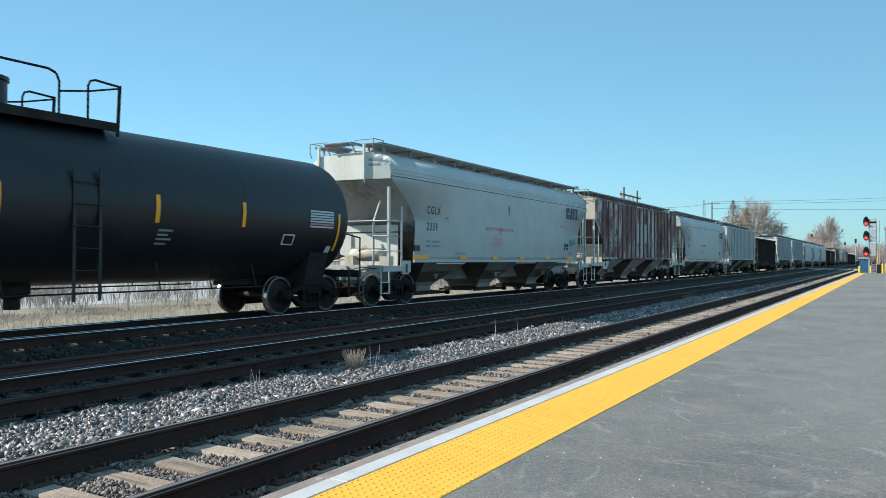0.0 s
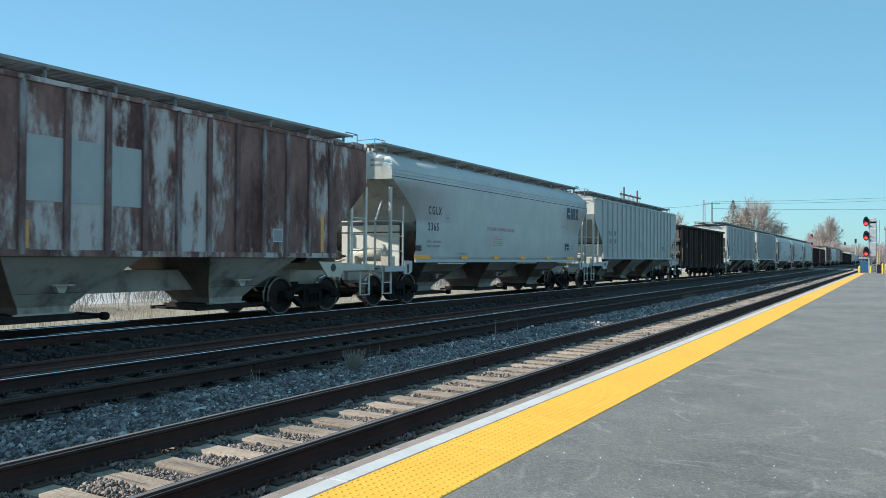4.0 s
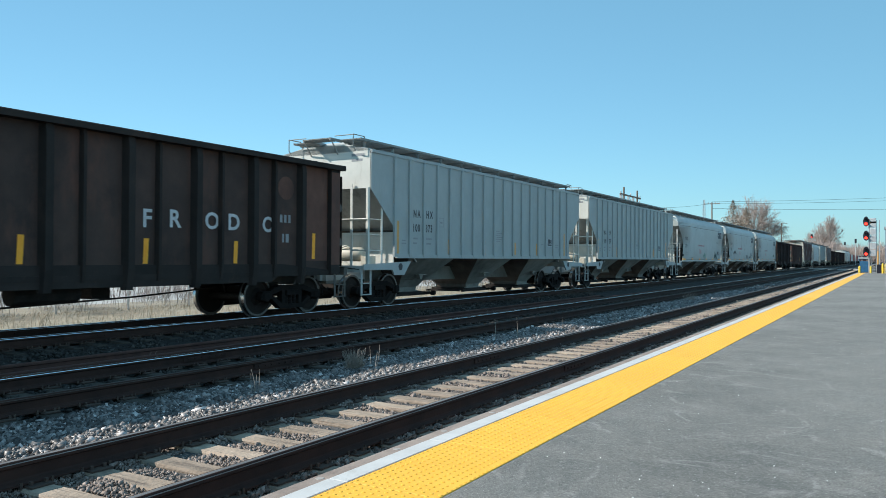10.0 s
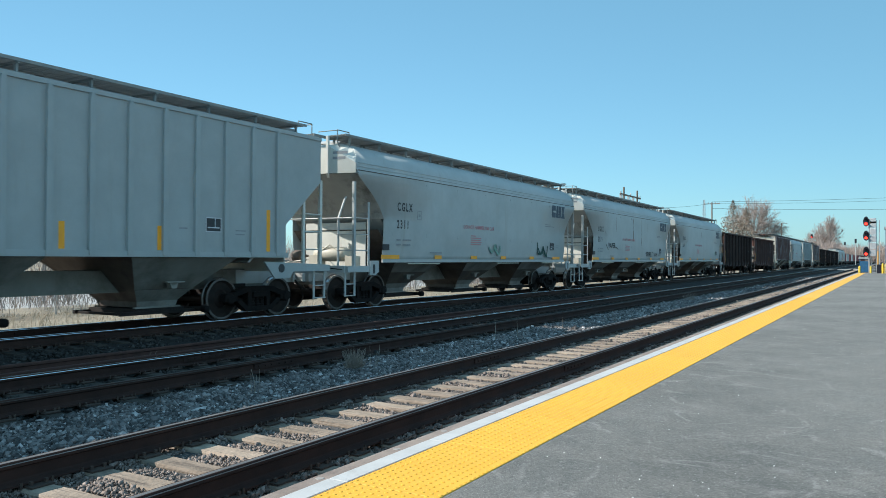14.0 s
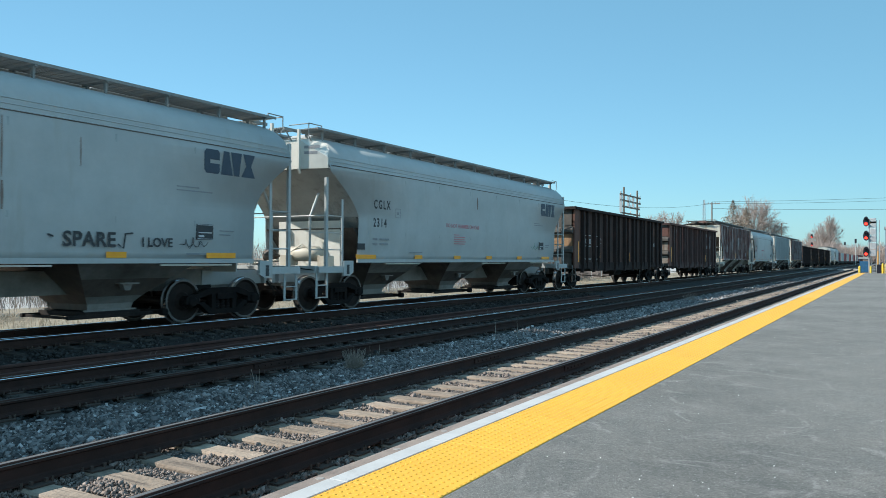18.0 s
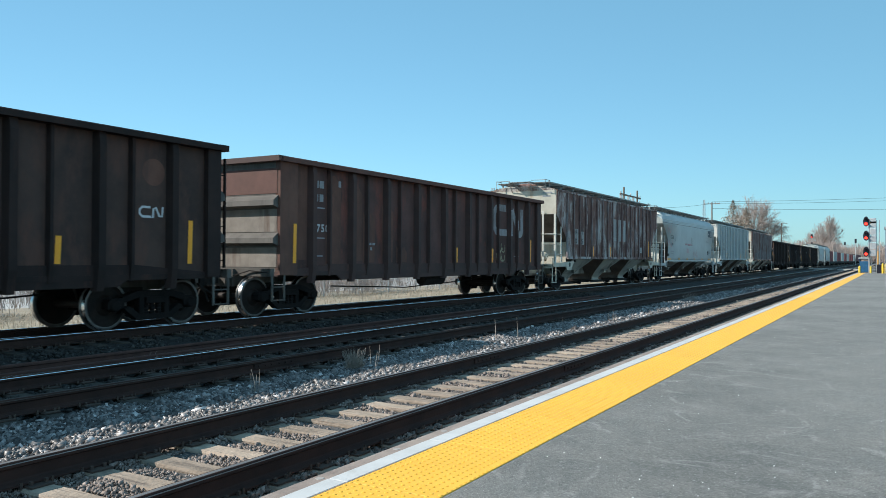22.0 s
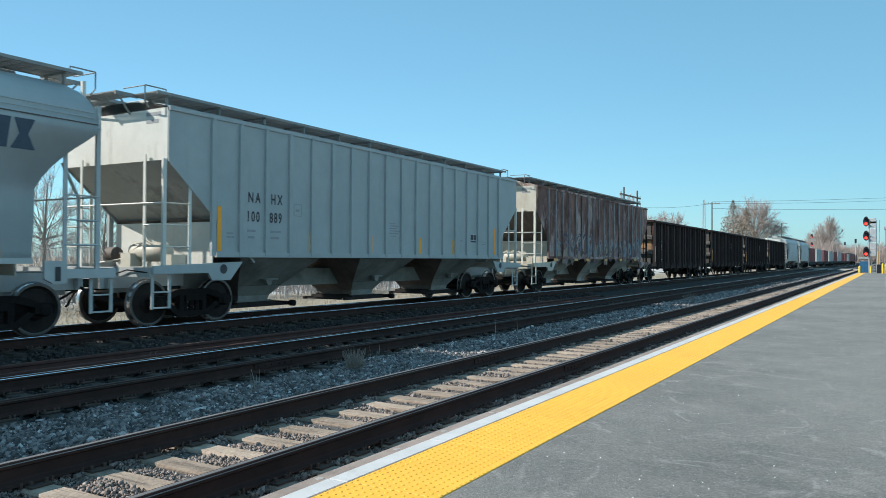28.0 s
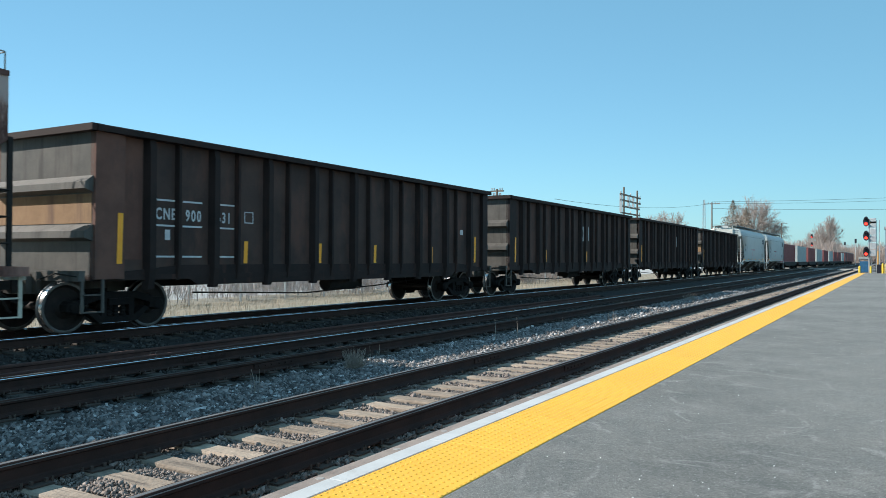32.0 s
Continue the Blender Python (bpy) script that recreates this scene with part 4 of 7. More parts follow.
def running_boards(car, half, z, roof_at, material, over=0.25):
    """Grating walkways along the roof with their edge angles and stub supports, and the crossover gratings at the ends."""
    for sx in (-1, 1):
        x0, x1 = sorted((sx * 0.42, sx * 1.16))

        def grating():
            s = Shape()
            for k in range(15):
                xa = x0 + 0.02 + (x1 - x0 - 0.04) * k / 14
                s.box(xa - 0.0105, xa + 0.0105, -half, half, z - 0.03, z)
            y = -half
            while y < half:
                s.box(x0, x1, y, y + 0.03, z - 0.026, z - 0.006)
                y += 0.2
            return s

        board = part("running_board", shared("grating%d%.2f%.2f" % (sx, half, z), grating), material, car, "thin steel grating walkway")
        for xe in (x0, x1):
            part("edge_angle", shared("edge_angle%.2f%.2f" % (half, z), lambda: Shape().box(-0.012, 0.012, -half, half, z - 0.045, z + 0.012)), material, board, at=(xe, 0, 0))
        n = 12
        for k in range(n):
            y = -half + 0.3 + (2 * half - 0.6) * k / (n - 1)
            leg = shared("walkway_leg%d%.2f%.2f" % (sx, roof_at, z), lambda: Shape().box(min(x0, x1), max(x0, x1), -0.022, 0.022, z - 0.075, z - 0.032).box(sx * 1.08 - 0.03, sx * 1.08 + 0.03, -0.018, 0.018, roof_at - 0.1, z - 0.07).box(sx * 0.56 - 0.03, sx * 0.56 + 0.03, -0.018, 0.018, roof_at - 0.04, z - 0.07))
            part("walkway_support", leg, material, car, at=(0, y, 0))
        for sg in (-1, 1):
            y = sg * (half + over)
            g = Shape().rod([(sx * 1.12, y - sg * 0.5, z), (sx * 1.12, y - sg * 0.5, z + 0.07), (sx * 1.12, y, z + 0.07), (sx * 1.12, y, z - 0.24), (sx * 1.12, y - sg * 0.1, z - 0.36)], 0.014, 5)
            g.tube((sx * 0.5, y, z + 0.06), (sx * 1.12, y, z + 0.06), 0.013, 5)
            part("grab_iron", g, material, car)
    for sg in (-1, 1):
        lo, hi = sorted((sg * (half - 0.1), sg * (half + over + 0.17)))
        s = Shape()
        for k in range(13):
            x = -0.44 + 0.88 * k / 12
            s.box(x - 0.012, x + 0.012, lo, hi, z - 0.03, z)
        y = lo
        while y <= hi - 0.02:
            s.box(-0.45, 0.45, y, y + 0.025, z - 0.028, z - 0.004)
            y += 0.085
        tagged(part("crossover_grating", s, material, car, "steel grating step over the end"), kind="stuff")
        for x in (-0.46, 0.46):
            part("crossover_beam", Shape().box(x - 0.02, x + 0.02, lo, hi, z - 0.07, z + 0.004), material, car)
            part("crossover_bracket", Shape().rod([(x, sg * (half + over + 0.1), z - 0.06), (x, sg * (half + 0.06), z - 0.42)], 0.018, 5), material, car)


def bay(car, y, top_z, paint, face, bottom_z=0.22):
    """One discharge hopper: the funnel narrowing on all four sides, its side plates, its sliding gate and the gear on it."""
    ring = lambda w, l, z: [(-w, y - l, z), (w, y - l, z), (w, y + l, z), (-w, y + l, z)]
    b = part("hopper_bay", Shape().loft([ring(0.56, 0.46, bottom_z + 0.14), ring(0.58, 0.48, bottom_z + 0.26), ring(1.48, 1.30, top_z), ring(1.49, 2.14, 2.15)]), paint, car)
    for sx in (-1, 1):
        s = Shape()
        rows = []
        for x, l, z in ((0.575, 0.46, bottom_z + 0.14), (0.60, 0.49, bottom_z + 0.26), (0.80, 0.70, bottom_z + 0.50), (1.495, 1.31, top_z)):
            rows.append([(sx * x, y - l, z), (sx * x, y + l, z), (sx * (x + 0.025), y + l + 0.012, z), (sx * (x + 0.025), y - l - 0.012, z)])
        part("bay_side_plate", s.loft(rows), face, b)
        v = Shape().box(sx * 1.10 - 0.05, sx * 1.10 + 0.09, y - 0.22, y + 0.2, 0.86, 0.885).slab([(y - 0.12, 0.86), (y + 0.1, 0.86), (y + 0.05, 0.74), (y - 0.06, 0.74)], "x", sx * 1.06 - 0.06, sx * 1.06 + 0.06)
        part("vibrator_bracket", v, face, b)
        part("bay_flange", Shape().box(sx * 0.62 - 0.03, sx * 0.62 + 0.03, y - 0.56, y + 0.56, bottom_z + 0.11, bottom_z + 0.15), face, b)
    s = Shape().box(-0.72, 0.72, y - 0.6, y + 0.6, bottom_z + 0.03, bottom_z + 0.12)
    for x in (-0.70, 0.70):
        s.box(x - 0.035, x + 0.035, y - 0.95, y + 1.1, bottom_z, bottom_z + 0.07)
    s.tube((-0.95, y + 0.92, bottom_z + 0.06), (0.95, y + 0.92, bottom_z + 0.06), 0.045, 8)
    s.box(-0.6, 0.6, y - 0.93, y - 0.88, bottom_z + 0.01, bottom_z + 0.06)
    part("outlet_gate", s, STEEL_DARK, b)
    part("capstan", Shape().lathe([(0.0, 0.93), (0.075, 0.93), (0.075, 1.06), (0.04, 1.08), (0.0, 1.08)], 10, "x", (0, y + 0.92, bottom_z + 0.06)), FRAME_STEEL, b)


def bars(car, rows, material, x):
    """Rows of small print that cannot be read: y, z, length, height."""
    for y, z, l, h in rows:
        part("stencil", shared("bar%.2f%.2f" % (l, h), lambda: Shape().box(0, 0.003, 0, l, 0, h)), material, car, at=(x, y, z))


def words(car, rows, material, x, name="letter"):
    for w, y, z in rows:
        for me in LETTERS[w]:
            part(name if len(w) < 8 else "lettering", me, material, car, at=(x + 0.002, y, z))


def slanted_logo(car, y, z, h, material, x):
    """The owner's mark as four plain heavy blocks."""
    hook = [(0.1, 0), (0.72, 0), (0.8, 0.12), (0.8, 0.42), (0.3, 0.42), (0.3, 0.58), (0.8, 0.58), (0.8, 0.88), (0.72, 1), (0.1, 1), (0.0, 0.86), (0.0, 0.14)]
    wedge = [(0.86, 0), (1.5, 0), (1.3, 1), (1.02, 1)]
    tee = [(1.58, 0), (1.86, 0), (2.0, 1), (1.4, 1)]
    cross = [(1.98, 0), (2.76, 0), (2.54, 0.5), (2.76, 1), (2.1, 1), (2.26, 0.5)]
    for k, out in enumerate((hook, wedge, tee, cross)):
        part("logo_block", Shape().slab([(y + a * h * 1.05, z + b * h) for a, b in out], "x", x, x + 0.003 + 0.0004 * k), material, car)


def slope_end(car, sg, half, top, knee, foot_y, foot_z, paint, slope_paint, w=1.53, bend=0.0, web_y=6.74, web_z=2.1):
    """Upper end sheet, the slope sheet below it, two stiffeners and the upright web over the bolster."""
    y = sg * half
    plan = [(-w, y - sg * bend), (-0.8, y), (0.8, y), (w, y - sg * bend)]
    tops = (top - 0.22, top - 0.05, top - 0.05, top - 0.22) if not bend else (top - 0.62, top - 0.16, top - 0.16, top - 0.62)
    rows = [[(x, v, knee), (x, v, t), (x, v - sg * 0.03, t), (x, v - sg * 0.03, knee)] for (x, v), t in zip(plan, tops)]
    part("end_sheet", Shape().loft(rows), paint, car)
    if bend:
        arc = [(1.54, 3.81), (1.46, 4.06), (1.32, 4.22), (1.06, 4.36), (0.8, 4.425), (0.4, 4.46)]
        arc = arc + [(-x, z) for x, z in reversed(arc)]
        far = lambda x: max(0.0, abs(x) - 0.8) / (w - 0.8)
        low = [(x, y - sg * bend * far(x), tops[1] + (tops[0] - tops[1]) * far(x)) for x, z in arc]
        high = [(x, sg * (end_curve(z) - 0.01), z) for x, z in arc]
        back = [(x, v - sg * 0.06, z - 0.02) for x, v, z in high]
        part("roof_end", Shape().loft([low, high, back], closed=False, caps=False), paint, car)
    y2 = y - sg * bend
    sheet = [(y2, knee), (y2 - sg * 0.04, knee + 0.05), (sg * foot_y - sg * 0.05, foot_z + 0.02), (sg * foot_y, foot_z)]
    if bend:
        run_down = [(sg * (end_curve(z) - 0.005), z) for z in (3.56, 3.39, 3.1, 2.82, 2.6, 2.44)]
        sheet = [(y2, knee)] + run_down + [(v - sg * 0.05, z + 0.03) for v, z in reversed(run_down)] + [(y2 - sg * 0.05, knee + 0.03)]
        foot = [(sg * 6.745, 2.44), (sg * foot_y, foot_z), (sg * (foot_y - 0.05), foot_z + 0.03), (sg * 6.69, 2.47)]
        part("slope_sheet", Shape().slab(foot, "x", -1.5, 1.5), slope_paint, car)
    part("slope_sheet", Shape().slab(sheet, "x", -w - (0.04 if bend else 0), w + (0.04 if bend else 0)), slope_paint, car)
    for x in (-0.8, 0.8) if bend else ():
        out = [(y + sg * 0.003, knee - 0.12), (y + sg * 0.07, knee), (y + sg * 0.07, top + 0.1), (y + sg * 0.003, top + 0.1)]
        part("end_stiffener", Shape().slab(out, "x", x - 0.03, x + 0.03), paint, car)
    lo, hi = sorted((sg * web_y, sg * (web_y + 0.03)))
    k = 1.05 if bend else 1.5
    web = Shape().slab([(-k, 1.05), (k, 1.05), (k, web_z), (-k, web_z)], "y", lo, hi)
    part("bolster_web", web, paint, car)
    for k, (l, z) in enumerate(((0.42, top - 0.38), (0.36, top - 0.52))):
        if sg < 0:
            v = lambda x: y + (bend * (x - 0.8) / (w - 0.8) if bend else 0.0) - 0.004
            part("stencil", Shape().add([(0.92, v(0.92), z), (0.92 + l, v(0.92 + l), z), (0.92 + l, v(0.92 + l), z + 0.07), (0.92, v(0.92), z + 0.07)], [(0, 1, 2, 3)]), INK_FAINT, car)


def end_posts(car, sg, half, paint, top, deck, bent=False):
    """Corner posts, the end and side ladders hung on them and the handrail across a hopper's open end."""
    y = sg * (half + 0.06)
    for sx in (-1, 1):
        post = part("corner_post", Shape().box(sx * 1.50 - 0.045, sx * 1.50 + 0.045, y - 0.012, y + 0.012, deck, top).box(sx * 1.50 + sx * 0.033, sx * 1.50 + sx * 0.045, y - 0.04, y + 0.04, deck, top), paint, car)
        if bent:
            inner = Shape().rod([(sx * 1.0, y, deck), (sx * 1.0, y, deck + 1.25), (sx * 1.0, y - sg * 0.32, deck + 1.85)], 0.03, 6)
            rungs = (deck + 0.42, deck + 0.84)
        else:
            inner = Shape().box(sx * 0.97 - 0.035, sx * 0.97 + 0.035, y - 0.012, y + 0.012, deck, top + 0.12)
            rungs = (deck + 0.42, deck + 0.84, deck + 1.24)
        stile = part("end_ladder_stile", inner, paint, car)
        for z in rungs:
            part("rung", Shape().tube((sx * 0.97, y + sg * 0.02, z), (sx * 1.5, y + sg * 0.02, z), 0.014, 5), paint, stile)
        back = y - sg * 0.62
        stile = part("side_ladder_stile", Shape().box(sx * 1.53 - 0.012, sx * 1.53 + 0.012, back - 0.035, back + 0.035, deck, top - 0.5), paint, car)
        for z in (deck + 0.42, deck + 0.84, deck + 1.26):
            part("rung", Shape().tube((sx * 1.55, back, z), (sx * 1.55, y, z), 0.014, 5), paint, stile)
    part("end_handrail", Shape().tube((-1.5, y + sg * 0.03, deck + 1.26), (1.5, y + sg * 0.03, deck + 1.26), 0.017, 6), paint, car)


def ribbed_hopper(w, label, paint, end_paint, slope_paint, under, boards=None, rib_paint=None, posts=END_SUNLIT):
    car = thing("covered_hopper_car", label, "freight car", "passing freight train", at=(FAR_X, w, FAR_Z))
    CARS.append((car, w))
    H, top, bot = 7.95, 4.25, 1.38
    out = [(-H, top), (-H, 3.2), (-6.72, 2.12), (-6.72, bot), (6.72, bot), (6.72, 2.12), (H, 3.2), (H, top)]
    for sx in (-1, 1):
        x = sx * 1.55
        part("side_sheet", Shape().slab(out, "x", min(x, x + sx * 0.02), max(x, x + sx * 0.02)), paint, car)
        for k in range(18):
            y = -6.85 + k * 0.78
            rib = shared("rib", lambda: Shape().slab([(-0.055, bot + 0.02), (0.055, bot + 0.02), (0.055, top - 0.16), (0.03, top - 0.05), (-0.03, top - 0.05), (-0.055, top - 0.16)], "x", 0, 0.065))
            part("rib", rib, rib_paint or paint, car, at=Matrix.Translation((sx * 1.57 - (0 if sx > 0 else 0.065), y, 0)))
        part("side_sill", Shape().box(min(x, x + sx * 0.07), max(x, x + sx * 0.07), -6.75, 6.75, bot - 0.01, bot + 0.1), paint, car)
        part("eave_rail", Shape().box(min(x, x + sx * 0.05), max(x, x + sx * 0.05), -H, H, top - 0.06, top + 0.02), paint, car)
        for sg in (-1, 1):
            o = [(sg * 6.0, bot - 0.1), (sg * 8.3, 1.2), (sg * 8.3, 1.05), (sg * 6.95, 1.05), (sg * 6.85, 0.9), (sg * 6.35, 0.9)]
            jp = part("bolster_plate", Shape().slab(o if sg > 0 else list(reversed(o)), "x", min(x, x + sx * 0.05), max(x, x + sx * 0.05)), paint if paint is GREY_PAINT or (sg > 0 and posts is STEEL_DARK) else end_paint, car)
            part("jacking_hole", Shape().lathe([(0.0, 0), (0.1, 0), (0.1, 0.006), (0.0, 0.006)], 12, "x", (x + sx * 0.052 if sx > 0 else x - 0.058, sg * 6.55, 1.13)), INK, jp)
    roof = [(-1.56, top), (-1.50, top + 0.05), (-1.0, top + 0.14), (0, top + 0.2), (1.0, top + 0.14), (1.50, top + 0.05), (1.56, top), (0, top - 0.02)]
    part("roof", Shape().slab(list(reversed(roof)), "y", -H, H), paint, car)
    part("hatch_trough", Shape().box(-0.42, 0.42, -H + 0.5, H - 0.5, top + 0.1, 4.55), paint, car)
    hatch = shared("hatch_cover", lambda: Shape().soft_box(-0.45, 0.45, -1.45, 1.45, 4.52, 4.62, 0.05))
    for y in (-6.0, -3.0, 0.0, 3.0, 6.0):
        part("hatch_cover", hatch, paint, car, at=(0, y, 0))
    running_boards(car, H - 0.05, 4.61, top + 0.1, boards or GREY_STEEL)
    for sg in (-1, 1):
        slope_end(car, sg, H, top + 0.24, 3.24, 5.6, 1.25, end_paint, slope_paint)
        end_posts(car, sg, H, posts if sg > 0 else END_SUNLIT, 3.25, 1.15)
    part("center_sill", Shape().box(-0.28, 0.28, -8.2, 8.2, 0.66, 1.1), BAY_CREAM if end_paint is END_PAINT else BAY_PLATE, car)
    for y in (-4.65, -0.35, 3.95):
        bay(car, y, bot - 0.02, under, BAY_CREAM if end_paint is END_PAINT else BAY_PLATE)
    ends(car, 8.25, 1.17, PALE_PAINT if paint is GREY_PAINT else end_paint)
    brake_gear(car, -7.35, 1.12)
    for y in (-6.87, 6.40):
        bogie(car, y)
    return car


def end_curve(z):
    """Half length of the round-sided hopper's side at height z."""
    if z > 3.75:
        return 7.95 - 0.5 * ((z - 3.75) / 0.75) ** 1.6
    pts = ((1.0, 6.75), (2.44, 6.75), (2.6, 6.84), (2.82, 7.02), (3.1, 7.33), (3.39, 7.74), (3.55, 7.95), (9.0, 7.95))
    for (z0, e0), (z1, e1) in zip(pts, pts[1:]):
        if z <= z1:
            return e0 + (e1 - e0) * (z - z0) / (z1 - z0)


def round_hopper(w, label, marks=True, number=None, paint=None, tape=None):
    paint = paint or PALE_PAINT
    car = thing("covered_hopper_car", label, "freight car", "passing freight train", at=(FAR_X, w, FAR_Z))
    CARS.append((car, w))

    def shell():
        prof = [(1.545, 1.32), (1.555, 1.45), (1.585, 1.75), (1.60, 2.0), (1.605, 2.15)] + [(1.605, 2.15 + 0.1 * k) for k in range(1, 13)] + [(1.60, 3.5), (1.585, 3.68), (1.555, 3.69), (1.54, 3.80), (1.53, 3.88), (1.46, 4.06), (1.32, 4.22), (1.06, 4.36), (0.7, 4.45), (0, 4.5)]
        full = prof + [(-x, z) for x, z in reversed(prof[:-1])]
        s = Shape()
        rows = []
        for x, z in full:
            e = end_curve(z)
            rows.append([(x, y, z) for y in (-e, -4.0, 0.0, 4.0, e)])
        s.loft(rows, closed=False, caps=False)
        return s.mesh("shell", True)

    sh = part("shell", shared("round_shell", shell), paint, car)
    sol = sh.modifiers.new("thickness", "SOLIDIFY")
    sol.thickness, sol.offset = 0.012, 0.0
    for sx in (-1, 1):
        x = sx * 1.54
        part("side_sill", Shape().box(min(x, x + sx * 0.05), max(x, x + sx * 0.05), -6.75, 6.75, 1.25, 1.34), paint, car)
        for sg in (-1, 1):
            o = [(sg * 6.95, 1.30), (sg * 7.35, 1.30), (sg * 7.35, 0.92), (sg * 7.1, 0.92), (sg * 6.95, 1.0)]
            jp = part("jacking_plate", Shape().slab(o if sg > 0 else list(reversed(o)), "x", min(x, x + sx * 0.06), max(x, x + sx * 0.06)), paint, car)
            part("jacking_slot", Shape().box(min(x + sx * 0.062, x + sx * 0.068), max(x + sx * 0.062, x + sx * 0.068), sg * 7.18 - 0.05, sg * 7.18 + 0.05, 0.96, 1.2), INK, jp)
            part("deck_edge", Shape().box(min(x, x + sx * 0.04), max(x, x + sx * 0.04), min(sg * 7.3, sg * 8.3), max(sg * 7.3, sg * 8.3), 1.0, 1.16), paint, car)
        for y in (-4.6, 1.2, 5.2):
            part("splash_lip", shared("splash_lip", lambda: Shape().box(-0.02, 0.02, -0.9, 0.9, 0, 0.03)), END_PAINT, car, at=(sx * 1.59, y, 1.20))
    for y in (-6.3, -4.5, -2.6, -0.6, 1.35, 3.3, 5.1):
        part("weld_seam", shared("weld_seam", lambda: Shape().box(0, 0.008, -0.012, 0.012, 1.98, 3.55)), GREY_PAINT, car, at=(1.601, y, 0))
    hatch = shared("trough_hatch", lambda: Shape().soft_box(-0.40, 0.40, -1.78, 1.78, 4.40, 4.62, 0.05))
    for y in (-5.4, -1.8, 1.8, 5.4):
        part("hatch_cover", hatch, paint, car, at=(0, y, 0))
    running_boards(car, 7.9, 4.62, 4.36, GREY_STEEL, 0.28)
    for sg in (-1, 1):
        slope_end(car, sg, 8.13, 4.46, 3.58, 5.6, 1.25, END_SUNLIT, SLOPE_GREY, 1.56, 0.16, 6.78, 2.35)
        end_posts(car, sg, 7.9, PALE_PAINT, 3.35 if sg < 0 else 4.0, 1.15, True)
    part("center_sill", Shape().box(-0.28, 0.28, -8.2, 8.2, 0.66, 1.1), BAY_PALE, car)
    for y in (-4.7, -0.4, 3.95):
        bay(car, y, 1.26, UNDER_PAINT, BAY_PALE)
    ends(car, 8.3, 1.17, paint)
    brake_gear(car, -7.4, 1.12)
    for y in (-6.87, 6.42):
        bogie(car, y)
    x = 1.614
    part("seam", Shape().box(1.583, 1.601, -7.9, 7.9, 3.645, 3.665), UNDER_PAINT, car)
    for xs, zs in ((1.548, 3.765), (1.536, 3.86)):
        part("roof_bead", shared("bead%.2f" % zs, lambda: Shape().tube((xs, -7.85, zs), (xs, 7.85, zs), 0.014, 6)), paint, car)
    if marks:
        for k, (y, l) in enumerate(((-6.85, 0.9), (-4.0, 0.42), (-1.65, 0.42), (0.6, 0.42), (3.12, 0.42), (5.42, 0.8))):
            part("reflective_tape", shared("tape%.2f" % l, lambda: Shape().box(0, 0.004, 0, l, 0, 0.11)), tape or STRIPE, car, at=(1.598, y, 1.35))
        words(car, [("CGLX", -6.08, 2.70), (number, -6.1, 2.21)], INK, x)
        bars(car, [(-6.13, 1.86, 0.22, 0.045), (-5.8, 1.86, 0.45, 0.045), (-6.13, 1.73, 0.22, 0.045), (-5.8, 1.73, 0.4, 0.045), (-4.3, 1.52, 0.7, 0.035), (5.75, 1.9, 0.4, 0.02), (5.75, 1.82, 0.3, 0.02), (4.9, 1.42, 0.5, 0.03)], INK_FAINT, x)
        words(car, [("DO NOT HAMMER ON CAR", -2.2, 2.34)], RED_INK, x)
        bars(car, [(-1.7, 2.1 - 0.07 * k, (0.35, 0.75, 0.7, 0.78, 0.7)[k], 0.03) for k in range(5)], RED_INK, x)
        slanted_logo(car, 5.33, 3.07, 0.49, NAVY_INK, x)
        part("data_panel", Shape().box(x - 0.015, x, 5.15, 5.58, 1.72, 2.03), INK, car, "small dark data panel")
        bars(car, [(5.2, 1.85, 0.34, 0.02), (5.2, 1.77, 0.14, 0.04), (5.17, 1.73, 0.4, 0.012), (5.17, 2.01, 0.4, 0.012)], WHITE_INK, x + 0.001)
        bars(car, [(4.65, 2.73, 0.55, 0.025), (4.65, 2.66, 0.9, 0.025)], INK_FAINT, x)
        part("notice_frame", Shape().box(x, x + 0.003, -5.03, -4.78, 2.49, 2.505).box(x, x + 0.003, -5.03, -4.78, 2.735, 2.75).box(x, x + 0.003, -5.03, -5.015, 2.505, 2.735).box(x, x + 0.003, -4.795, -4.78, 2.505, 2.735).box(x, x + 0.003, -4.95, -4.86, 2.58, 2.65), INK_FAINT, car)
        part("load_badge", Shape().box(1.57, 1.604, -6.76, -6.46, 1.59, 1.75), INK, car)
    return car


